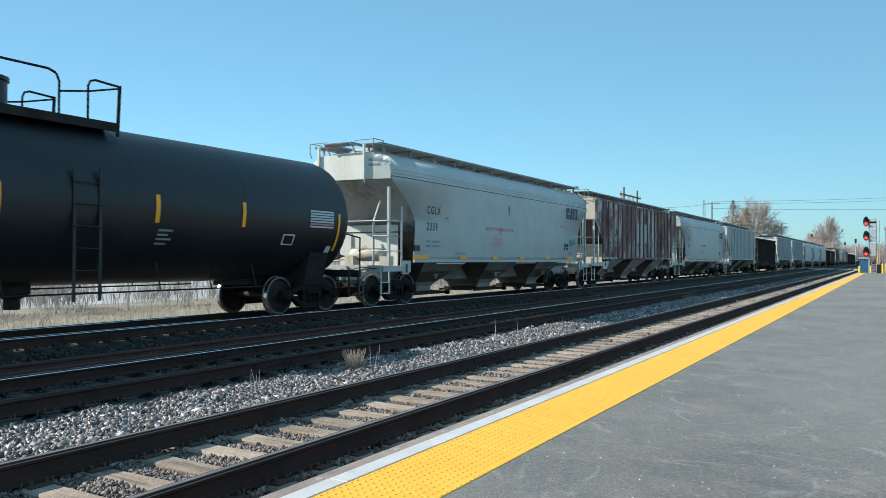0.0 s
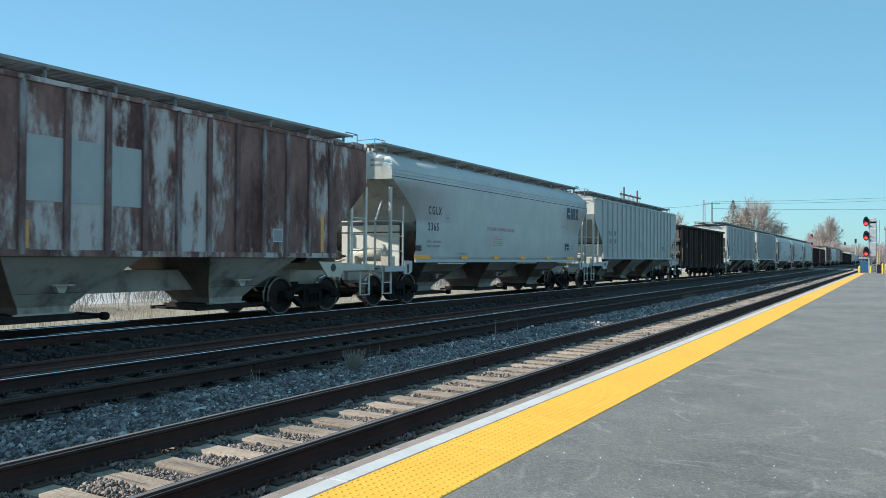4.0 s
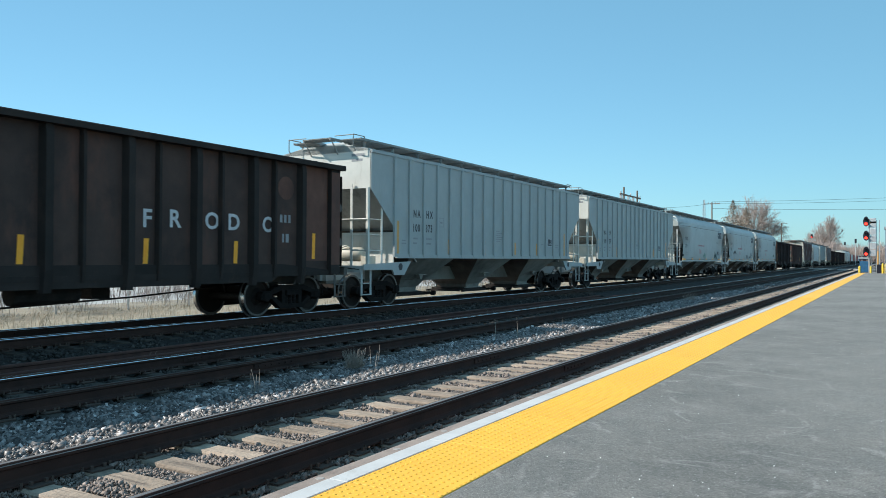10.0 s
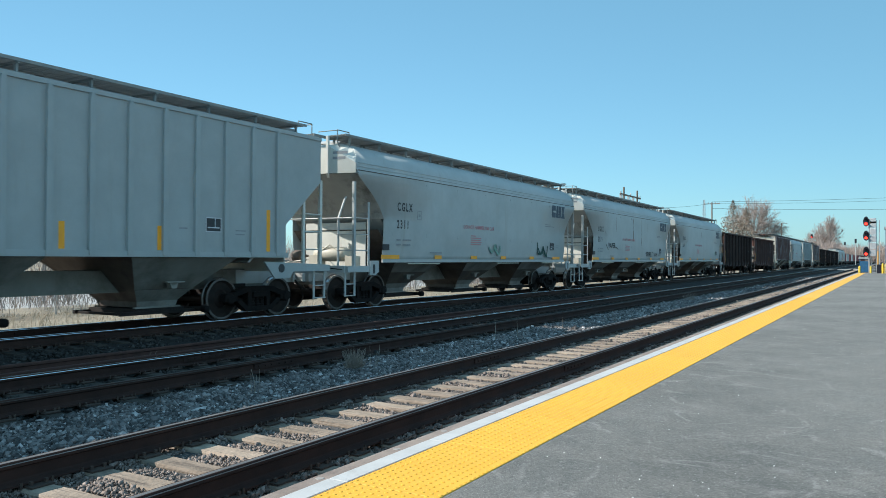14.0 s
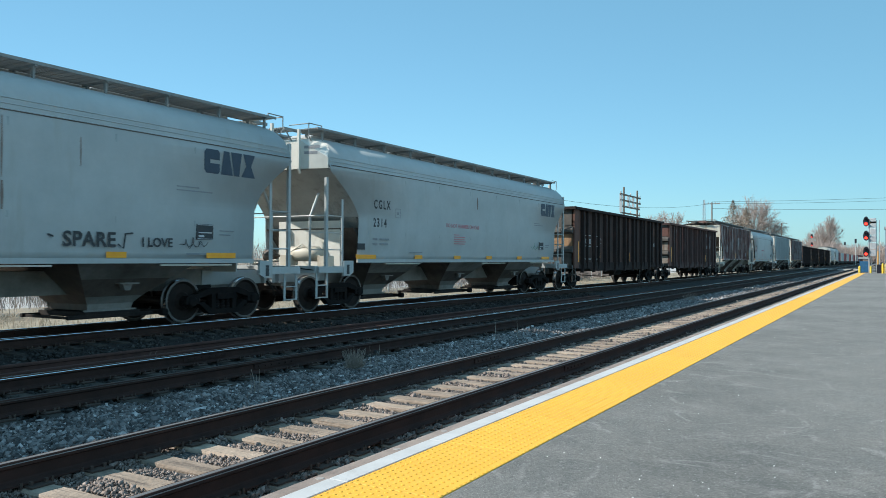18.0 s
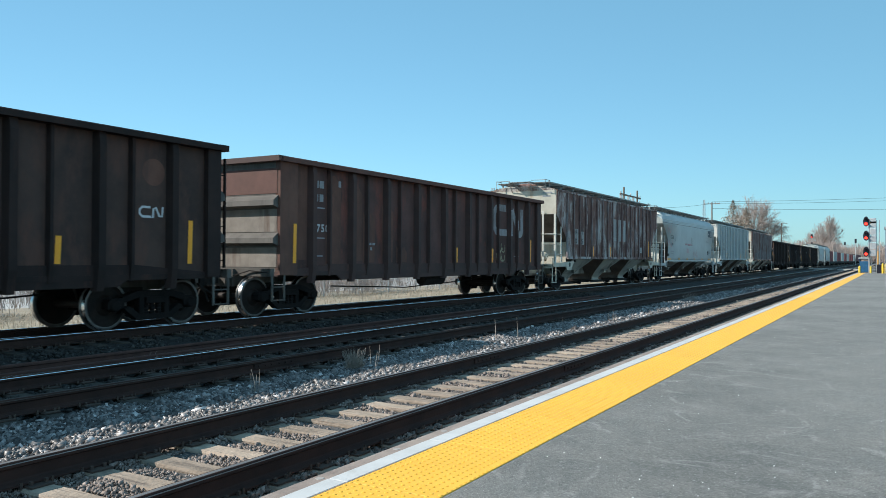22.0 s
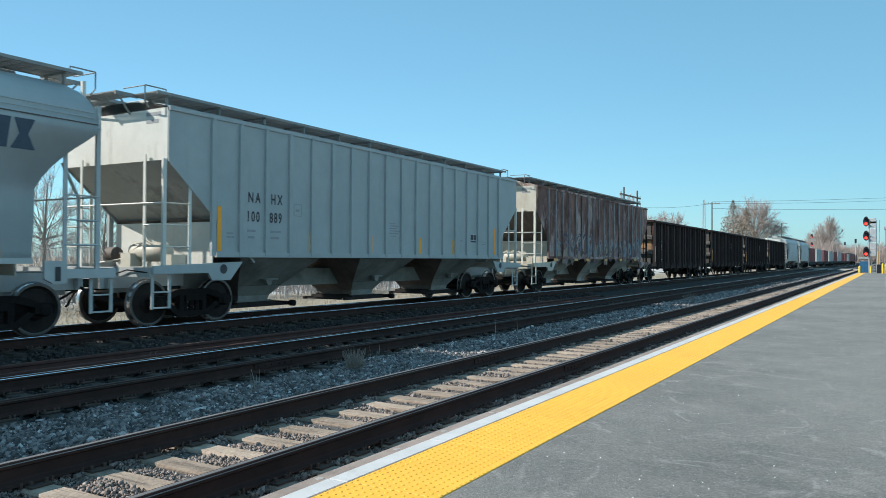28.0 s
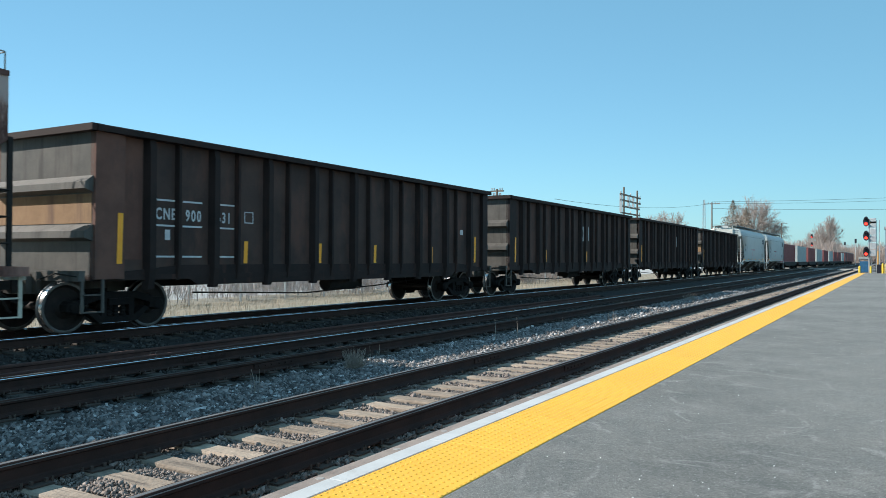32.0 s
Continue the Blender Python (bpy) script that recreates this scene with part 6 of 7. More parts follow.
    scrawl(c, 4.75, 1.54, 0.22, 10, INK, 1.62, 5)
    scrawl(c, 4.8, 1.54, 0.2, 9, INK, 1.62, 6)
    part("scrawl", Shape().slab([(-4.95, 2.1), (-4.9, 2.13), (-4.55, 1.86), (-4.56, 1.82)], "x", 1.616, 1.618).slab([(-3.4, 1.98), (-2.95, 1.86), (-2.96, 1.89), (-3.38, 2.02)], "x", 1.616, 1.618), INK, c, "sprayed tail strokes")
    for y, z0, z1, w in ((-0.27, 2.32, 2.9, 0.15), (-0.31, 3.27, 3.56, 0.11), (-0.29, 2.85, 3.3, 0.04), (-3.3, 2.75, 3.48, 0.06), (1.25, 2.6, 3.56, 0.035), (1.26, 2.1, 2.55, 0.06), (2.6, 2.9, 3.4, 0.03)):
        stain(c, y, z0, z1, w, 1.613)
    c = round_hopper(180.3, "pale grey round-sided covered hopper with black lettering", number="2314")
    stain(c, -0.1, 3.0, 3.4, 0.1, 1.613)
    for k in range(3):
        scrawl(c, 4.42 + 0.25 * k, 1.68, 0.28, 3, GRAFFITI_GREEN, 1.62, 50 + k)
    g = gondola(197.3, "weathered black gondola with a rusty orange end", GON_BLACK, GON_END_RUST, corner=RUST_PANEL)
    words(g, [("CNE", -6.23, 2.10), ("900", -5.50, 2.09), ("481", -4.68, 2.09)], WHITE_INK, 1.378)
    bars(g, [(y, z, 0.5, 0.035) for y in (-6.25, -5.57, -4.68) for z in (2.45, 1.96, 1.36)] + [(-3.88, 2.11, 0.27, 0.02), (-3.88, 2.34, 0.27, 0.02), (-3.88, 2.11, 0.02, 0.25), (-3.63, 2.11, 0.02, 0.25)], WHITE_INK, 1.378)
    part("faded_disc", Shape().lathe([(0.0, 0.0), (0.26, 0.0), (0.26, 0.003), (0.0, 0.003)], 20, "x", (1.377, 6.0, 2.98)), RUST_PANEL, g, "faded rust-coloured disc")
    for path in ([(5.93, 2.31), (5.75, 2.31), (5.69, 2.26), (5.69, 2.18), (5.75, 2.13), (5.95, 2.13)], [(5.99, 2.11), (6.0, 2.28), (6.06, 2.31), (6.14, 2.15), (6.2, 2.14), (6.22, 2.33)]):
        part("emblem", band(path, 0.045, 1.3785), WHITE_INK, g, "small white company emblem")
    g = gondola(214.3, "weathered brown gondola with a chalky emblem", GON_BROWN, GON_END, corner=RUST_PANEL, tapes=(-7.1, -4.06, 0.92, 3.2, 6.85))
    bend = lambda cy, cz, r, a0, a1: [(cy + r * math.cos(math.pi * q / 12), cz + r * math.sin(math.pi * q / 12)) for q in (range(a0, a1 + 1) if a1 > a0 else range(a0, a1 - 1, -1))]
    for path in ([(4.62, 3.2)] + bend(3.95, 2.9, 0.3, 6, 12) + bend(3.95, 2.62, 0.3, 12, 18) + [(4.84, 2.32)], [(4.84, 2.2), (4.86, 3.02)] + bend(5.04, 3.02, 0.18, 12, 2) + [(5.62, 2.46)] + bend(5.84, 2.46, 0.18, 14, 24) + [(6.0, 3.24)]):
        part("emblem", band(path, 0.24, 1.3785), EMBLEM_CHALK, g, "chalky white company emblem")
    for x, y, w, z0, z1 in ((1.485, 3.88, 0.027, 3.08, 3.32), (1.485, 3.88, 0.027, 2.20, 2.44), (1.535, 4.8, 0.065, 2.2, 3.16), (1.485, 5.48, 0.027, 2.44, 2.80)):
        part("emblem", Shape().box(x, x + 0.002, y - w, y + w, z0, z1), EMBLEM_CHALK, g, "chalky white company emblem")
    for k in range(3):
        scrawl(g, 3.81 + 0.17 * k, 1.56, 0.36, 4, STRAW_SPRAY, 1.379 + 0.0015 * k, 70 + k, 0.1)
        scrawl(g, 3.81 + 0.17 * k, 1.22, 0.34, 4, STRAW_SPRAY, 1.379 + 0.0015 * k, 80 + k, 0.1)
    for y, z in ((-4.25, 2.6), (-3.36, 2.85), (-2.62, 1.7)):
        out = [(y, 1.25), (y + 0.55, 1.25), (y + 0.56, z - 0.2), (y + 0.4, z), (y + 0.15, z - 0.12), (y, z)]
        part("rust_patch", Shape().slab(out, "x", 1.3765, 1.379), RUST_PANEL, g, "rust-red patch of bared steel")
    for y, z0, z1 in ((-5.80, 1.2, 3.45), (-4.88, 1.3, 3.35)):
        out = [(y, z0), (y + 0.6, z0), (y + 0.6, z1 - 0.3), (y + 0.35, z1), (y, z1 - 0.1)]
        part("rust_patch", Shape().slab(out, "x", 1.3765, 1.378), RUST_PANEL, g, "rust-red patch of bared steel")
    part("red_panel", Shape().box(-1.4, 1.4, -7.607, -7.602, 2.84, 3.42), CHORD_RUST, g, "faded red end panel")
    for z0, z1 in ((1.96, 2.48), (1.15, 1.6)):
        part("bare_panel", Shape().box(-1.4, 1.4, -7.607, -7.602, z0, z1), GON_END_BARE, g, "bare grey-tan end panel")
    bars(g, [(5.31, 1.44, 0.12, 0.03), (5.51, 1.44, 0.26, 0.03), (5.46, 1.37, 0.3, 0.03)], INK_FAINT, 1.378)
    words(g, [("97501", -6.33, 2.01)], WHITE_INK, 1.378)
    bars(g, [(-6.33, 1.84, 0.48, 0.03), (-6.4, 1.4, 0.48, 0.03), (-6.33, 2.30, 0.12, 0.16), (-6.33, 2.58, 0.48, 0.025), (-3.95, 1.72, 0.1, 0.06), (-3.8, 1.72, 0.12, 0.06), (-3.9, 1.58, 0.08, 0.08), (-6.33, 3.08, 0.1, 0.18), (-6.19, 3.08, 0.1, 0.18), (-6.05, 3.08, 0.16, 0.18), (-6.33, 2.75, 0.06, 0.18), (-6.21, 2.75, 0.1, 0.18), (-6.05, 2.75, 0.14, 0.18), (-5.3, 3.16, 0.1, 0.16)], INK_FAINT, 1.378)
    rusty = ribbed_hopper(231.4, "brown streaked ribbed covered hopper with a cream end", RUST_HOPPER, END_PAINT, UNDER_PAINT, UNDER_PAINT, GREY_STEEL, RIB_RUST)
    for k in range(3):
        part("painted_bar", Shape().box(1.572, 1.576, -0.55 + k * 0.78, 0.11 + k * 0.78, 2.28, 3.38), PALE_WORN, rusty, "pale block of an old emblem")
    worn_marks(rusty, "725")
    c = round_hopper(248.7, "pale grey round-sided covered hopper with pink sprayed tags", number="2399", tape=STRIPE_FADED)
    scrawl(c, -7.0, 3.0, 0.6, 6, RED_INK, 1.62, 11)
    scrawl(c, -6.9, 2.1, 0.7, 5, RED_INK, 1.62, 12)
    scrawl(c, 0.4, 1.55, 0.5, 8, RED_INK, 1.62, 13)
    scrawl(c, 5.6, 1.75, 0.4, 5, INK, 1.62, 14)
    stain(c, -0.1, 2.3, 2.9, 0.16, 1.613)
    rib_marks(ribbed_hopper(266.1, "light grey ribbed covered hopper with black lettering", GREY_PAINT, END_SUNLIT, SLOPE_GREY, UNDER_PAINT), "889", STRIPE)
    rusty = ribbed_hopper(283.95, "dark rusty ribbed covered hopper with faded sprayed letters", RUST_HOPPER_DARK, END_PAINT, UNDER_PAINT, UNDER_PAINT, GREY_STEEL, RIB_GREY, STEEL_DARK)
    rnd = random.Random(4)
    tints = (GRAFFITI, GRAFFITI_PINK, GRAFFITI_BLUE, RUST_HOPPER_DARK, GRAFFITI_OCHRE, GRAFFITI_PINK)
    # sprayed row of bulging unreadable shapes between the ribs
    for k in range(17):
        y0 = -6.79 + k * 0.78
        if k < 1:
            continue
        for j in range(3):
            y, z = y0 + rnd.uniform(0.1, 0.55), rnd.uniform(1.45, 2.0)
            w, h = rnd.uniform(0.15, 0.36), rnd.uniform(0.2, 0.5)
            ring = [(max(y0 + 0.01, min(y0 + 0.65, y + w * math.cos(q) * rnd.uniform(0.75, 1.1))), z + h * math.sin(q) * rnd.uniform(0.75, 1.1)) for q in [6.28319 * i / 12 for i in range(12)]]
            part("sprayed_patch", Shape().slab(ring, "x", 1.571, 1.5725 + 0.0004 * j), tints[rnd.randrange(6)], rusty, "faded sprayed paint")
        for j in range(3):
            cy, cz, r = y0 + rnd.uniform(0.18, 0.5), rnd.uniform(1.65, 2.1), rnd.uniform(0.18, 0.4)
            a0, a1 = rnd.uniform(0, 6.28), rnd.uniform(2.2, 4.6)
            arc = [(max(y0 + 0.04, min(y0 + 0.62, cy + r * math.cos(a0 + a1 * i / 9))), cz + 1.25 * r * math.sin(a0 + a1 * i / 9)) for i in range(10)]
            part("spray_line", band(arc, rnd.uniform(0.07, 0.14), 1.5745 + 0.0005 * j), (GRAFFITI, GRAFFITI_BLUE, GRAFFITI_PINK, GRAFFITI, GRAFFITI_DARK)[(k + 2 * j) % 5], rusty, "sprayed stroke")
    for k in range(1, 17):
        y, z = -6.85 + k * 0.78, rnd.uniform(1.45, 1.65)
        part("rib_patch", Shape().box(1.6355, 1.637, y - 0.052, y + 0.052, z, z + rnd.uniform(0.2, 0.6)), tints[rnd.randrange(6)], rusty, "faded sprayed paint")
    for y in (-6.3, -3.9, -2.4, 0.2, 2.6, 5.2):
        part("reflective_tape", shared("tape0.42", lambda: Shape().box(0, 0.004, 0, 0.42, 0, 0.11)), STRIPE_FADED, rusty, at=(1.622, y, 1.28))
    bars(rusty, [(-5.45, 2.42, 0.16, 0.22), (-5.2, 2.42, 0.14, 0.22), (-4.7, 2.42, 0.16, 0.22), (-4.45, 2.42, 0.1, 0.22), (-6.2, 1.82, 0.2, 0.03), (-6.2, 1.74, 0.2, 0.03)], GRAFFITI, 1.573)
    scrawl(rusty, -7.4, 2.9, 0.9, 7, GRAFFITI_PINK, 1.575, 21)
    g = gondola(301.1, "weathered black gondola with an orange-rusted end", GON_BLACK, GON_END_RUST, corner=RUST_PANEL)
    words(g, [("CNE", -6.23, 2.10), ("900", -5.50, 2.09), ("631", -4.68, 2.09)], WHITE_INK, 1.378)
    bars(g, [(y, z, 0.5, 0.035) for y in (-6.25, -5.57, -4.68) for z in (2.45, 1.96, 1.36)] + [(-3.88, 2.11, 0.27, 0.02), (-3.88, 2.34, 0.27, 0.02), (-3.88, 2.11, 0.02, 0.25), (-3.63, 2.11, 0.02, 0.25), (-6.0, 1.7, 0.12, 0.2), (5.85, 2.14, 0.2, 0.16)], WHITE_INK, 1.378)
    for w in (318.1, 335.0):
        g = gondola(w, "weathered black gondola with a small white square emblem", GON_BLACK, GON_END)
        part("emblem", Shape().box(1.377, 1.380, 0.02, 0.64, 2.2, 2.85).box(1.587, 1.589, 0.67, 0.73, 2.2, 2.85).box(1.377, 1.380, 0.76, 1.0, 2.2, 2.85), WHITE_INK, g, "small white square emblem")
        part("emblem_ring", Shape().lathe([(0.1, 0), (0.22, 0), (0.22, 0.004), (0.1, 0.004)], 16, "x", (1.381, 0.36, 2.52)), INK, g)
    gondola(351.8, "weathered black gondola with an orange-rusted end", GON_BLACK, GON_END_RUST)
    round_hopper(369.2, "pale grey round-sided covered hopper", number="2314")
    round_hopper(387.0, "pale grey round-sided covered hopper", number="2339")
    for k in range(9):
        flat_car(404.6 + 18.4 * k, (BOX_RED, BOX_WHITE, BOX_RED, BOX_WHITE, BOX_RED, BOX_WHITE, BOX_RED, BOX_RED, BOX_WHITE)[k])
    for k in range(4):
        box_car(570.0 + 17.6 * k)


# ---- surroundings ----
def blades(name, roots, height, lean, width, material, label, category, seed):
    """Many thin upright blades as one mesh; roots: array of x, y, z."""
    rng = np.random.default_rng(seed)
    n = len(roots)
    a = rng.uniform(0, 6.283, n)
    h = height * np.exp(rng.normal(0, 0.35, n))
    d = np.stack([np.cos(a), np.sin(a), np.zeros(n)], -1)
    bend = rng.uniform(0, lean, n)[:, None] * h[:, None]
    b = rng.uniform(0, 6.283, n)
    side = np.stack([np.cos(b), np.sin(b), np.zeros(n)], -1) * width * rng.uniform(0.6, 1.3, n)[:, None]
    up = np.array([0, 0, 1.0])
    p0, p1, p2 = roots, roots + up * h[:, None] * 0.55 + d * bend * 0.35, roots + up * h[:, None] * (1 - 0.2 * rng.random(n)[:, None]) + d * bend
    v = np.stack([p0 - side, p0 + side, p1 + side * 0.8, p1 - side * 0.8, p2], 1)
    k = 5 * np.arange(n)[:, None]
    quad = (k + np.array([0, 1, 2, 3])).tolist()
    tri = (k + np.array([3, 2, 4])).tolist()
    me = bpy.data.meshes.new(name)
    me.from_pydata(v.reshape(-1, 3).tolist(), [], quad + tri)
    return single(name, me, material, label, category, kind="stuff")


def field(x0, x1, y0, y1, n, seed, power=1.0):
    rng = np.random.default_rng(seed)
    x, y = rng.uniform(x0, x1, n), y0 + (y1 - y0) * rng.uniform(0, 1, n) ** power
    z = np.interp(x, [p[0] for p in PROFILE], [p[1] for p in PROFILE])
    return np.stack([x, y, z - 0.02], -1)


def bare_tree(name, label, at, height, radius, seed, limbs=60, twig=0.02, weep=0.0):
    """Tapered trunk, curved limbs reaching through a rounded crown, and sprays of fine twigs at their ends."""
    rnd = random.Random(seed)
    tree = thing(name, label, "tree", at=at)
    wood, fine = Shape(), Shape()
    wood.tube((0, 0, -0.3), (0, 0, height * 0.45), height * 0.02, 6, height * 0.012)
    wood.tube((0, 0, height * 0.45), (0.2, 0.1, height * 0.85), height * 0.012, 5, 0.03)
    for i in range(limbs):
        a, u = i * 2.39996 + rnd.uniform(-0.3, 0.3), rnd.uniform(-0.75, 1.0)
        out = rnd.uniform(0.55, 1.0) * math.sqrt(max(0.05, 1 - u * u))
        tip = Vector((math.cos(a) * radius * out, math.sin(a) * radius * out, height * (0.58 + 0.38 * u * rnd.uniform(0.8, 1.0))))
        root = Vector((0, 0, min(height * rnd.uniform(0.22, 0.5), tip.z * 0.85)))
        mid = root.lerp(tip, 0.5) + Vector((rnd.uniform(-0.4, 0.4), rnd.uniform(-0.4, 0.4), (tip.z - root.z) * 0.12))
        r = height * 0.0034
        wood.tube(root, mid, r, 4, r * 0.7)
        wood.tube(mid, tip, r * 0.7, 4, twig)
        for k in range(17):
            p = mid.lerp(tip, rnd.uniform(0.0, 1.0))
            d = (p - Vector((0, 0, height * 0.4))).normalized() + Vector((rnd.gauss(0, 0.5), rnd.gauss(0, 0.5), rnd.gauss(0.15 - weep, 0.35)))
            q = p + d.normalized() * radius * rnd.uniform(0.12, 0.34)
            fine.tube(p, q, twig, 3, twig * 0.7)
            for j in range(3):
                c = p.lerp(q, rnd.uniform(0.4, 1.0))
                e = d + Vector((rnd.gauss(0, 0.5), rnd.gauss(0, 0.5), rnd.gauss(-weep * 1.6, 0.4)))
                fine.tube(c, c + e.normalized() * radius * rnd.uniform(0.08, 0.2), twig * 0.7, 3, twig * 0.5)
    # beyond 150 m the wood and twigs take the haze-paled colours
    part("trunk", wood, BARK if at[1] < 150 else BARK_HAZED, tree)
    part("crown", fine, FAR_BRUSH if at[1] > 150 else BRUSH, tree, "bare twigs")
    return tree


def spruce(at, height, seed, girth=0.6):
    """Brownish conifer: trunk, whorls of drooping boughs with ragged sprays."""
    rnd = random.Random(seed)
    tree = thing("spruce_tree", "broad brownish spruce tree", "tree", "spruces by the line", at=at)
    part("trunk", Shape().tube((0, 0, -0.3), (0, 0, height), height * 0.02, 6, 0.03), BARK, tree)
    s = Shape()
    for k in range(800):
        z = height * (0.12 + 0.87 * rnd.random() ** 0.85)
        r = min((height - z) * girth, height * 0.27) * rnd.uniform(0.45, 1.08) + 0.15
        a = rnd.uniform(0, 6.283)
        c, d = math.cos(a), math.sin(a)
        tip = Vector((c * r, d * r, z - r * 0.3))
        root = Vector((c * 0.05, d * 0.05, z))
        for j in range(5):
            m = root.lerp(tip, rnd.uniform(0.25, 1.0)) + Vector((rnd.gauss(0, 0.1), rnd.gauss(0, 0.1), rnd.gauss(0, 0.1))) * (0.5 + r * 0.4)
            w = 0.10 + r * 0.055
            s.add([m + Vector((rnd.uniform(-w, w), rnd.uniform(-w, w), rnd.uniform(-w, w))) for _ in range(3)], [(0, 1, 2)])
    part("crown", s, NEEDLE, tree, "ragged brown-green boughs")


def thicket(name, label, x0, x1, y0, y1, height, n, seed, cell=3.0):
    """A mass of leafless bushes: many fine twigs rising in clumps."""
    rng = np.random.default_rng(seed)
    m = max(3, int((x1 - x0) * (y1 - y0) / cell ** 2))
    cx, cy, ch = rng.uniform(x0, x1, m), rng.uniform(y0, y1, m), height * rng.uniform(0.55, 1.05, m)
    k = rng.integers(0, m, n)
    a, u = rng.uniform(0, 6.283, n), rng.uniform(0, 1, n)
    rr = cell * 0.75 * np.sqrt(u)
    x, y = cx[k] + rr * np.cos(a), cy[k] + rr * np.sin(a)
    z = -0.5 + ch[k] * rng.uniform(0.0, 0.75, n) * (1 - 0.4 * u)
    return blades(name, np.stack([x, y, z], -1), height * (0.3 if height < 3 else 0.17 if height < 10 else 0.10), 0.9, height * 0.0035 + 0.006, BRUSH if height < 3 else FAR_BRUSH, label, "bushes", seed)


def build_fence():
    fence = thing("chain_link_fence", "low chain-link fence with steel posts in dry grass", "fence", at=(-26.0, 0, -0.56))
    post = shared("fence_post", lambda: Shape().tube((0, 0, 0), (0, 0, 1.5), 0.045, 8).lathe([(0.055, 1.5), (0.05, 1.55), (0.0, 1.57)], 8))
    ys = [8.0 + 3.05 * k for k in range(26)]
    for y in ys:
        part("post", post, GALV, fence, at=(0, y, 0))
    part("top_rail", Shape().tube((0, ys[0], 1.46), (0, ys[-1], 1.46), 0.02, 6), GALV, fence)
    wires = Shape()
    y = ys[0]
    while y < 48:
        wires.tube((0, y, 0.05), (0, y + 1.4, 1.45), 0.004, 3)
        wires.tube((0, y + 1.4, 0.05), (0, y, 1.45), 0.004, 3)
        y += 0.14
    tagged(part("wire_mesh", wires, GALV, fence), kind="stuff")


def utility_pole(at, height, arms, label, lattice=False):
    p = thing("utility_pole", label, "utility pole", "poles along the line", at=at)
    if lattice:
        s = Shape()
        for sx in (-0.35, 0.35):
            for sy in (-0.35, 0.35):
                s.tube((sx, sy, 0), (sx * 0.4, sy * 0.4, height), 0.05, 4)
        z = 0.0
        while z < height - 1:
            for sx in (-0.33, 0.33):
                s.tube((sx, -0.33, z), (sx, 0.33, z + 1), 0.025, 3)
            z += 1.0
        part("lattice_mast", s, GALV, p)
    else:
        part("pole", Shape().tube((0, 0, -0.5), (0, 0, height), 0.17, 8, 0.12), POLE_WOOD, p)
    for z, l in arms:
        part("crossarm", Shape().box(-l, l, -0.06, 0.06, z - 0.07, z + 0.07), POLE_WOOD, p)
        for x in (-l + 0.15, -l * 0.45, l * 0.45, l - 0.15):
            part("insulator", shared("insulator", lambda: Shape().lathe([(0.03, 0), (0.07, 0.08), (0.05, 0.14), (0.08, 0.2), (0.0, 0.27)], 6)), GLAZE, p, at=(x, 0, z + 0.07))
    return p


def build_h_frame():
    p = thing("h_frame_pole", "two-legged timber power structure with crossarms and insulators", "utility pole", at=(-30.0, 102.3, -0.6))
    for y in (-3.1, 3.1):
        part("pole", Shape().tube((0, y, -0.4), (0, y, 11.6), 0.16, 8, 0.12), POLE_WOOD, p)
    for z, l in ((10.6, 4.7), (9.85, 4.6), (9.05, 4.2), (8.2, 4.4)):
        part("crossarm", Shape().box(-0.07, 0.07, -l, l, z - 0.1, z + 0.1), POLE_WOOD, p)
        for y in (-l + 0.3, 0.0, l - 0.3):
            part("insulator", shared("big_insulator", lambda: Shape().lathe([(0.04, 0), (0.09, 0.08), (0.05, 0.15), (0.09, 0.22), (0.05, 0.3), (0.0, 0.36)], 8)), GLAZE, p, at=(0, y, z + 0.1))
    part("switch_gear", Shape().box(-0.15, 0.15, -4.5, -4.2, 8.2, 10.6).box(-0.12, 0.12, -1.2, -0.9, 9.05, 10.6).box(-0.12, 0.12, 1.0, 1.3, 9.05, 10.6), GALV, p)


def signal_head(mast, at, lit):
    h = part("signal_head", Shape().slab([(0.30 * math.cos(a) , (0.62 if math.sin(a) > 0 else 0.52) * math.sin(a)) for a in [6.28319 * k / 20 for k in range(20)]], "y", 0.0, 0.10), SIGNAL_BLACK, mast, "black oval signal target", at=at)
    hood = Shape()
    for z in (0.24, -0.22):
        for k in range(10):
            a, b = math.pi * k / 10, math.pi * (k + 1) / 10
            hood.add([(0.16 * math.cos(q), y, z + 0.16 * math.sin(q)) for q in (a, b) for y in (0.0, -0.28)], [(0, 1, 3, 2)])
    part("visor", hood, SIGNAL_BLACK, h)
    for z, m in ((0.24, SIGNAL_BLACK), (-0.22, RED_LIGHT if lit else SIGNAL_BLACK)):
        part("lens", Shape().lathe([(0.0, -0.05), (0.09, -0.045), (0.15, -0.02), (0.15, 0.0)], 16, "y", (0, 0, z)), m, h, "glowing red lens" if m is RED_LIGHT else "")


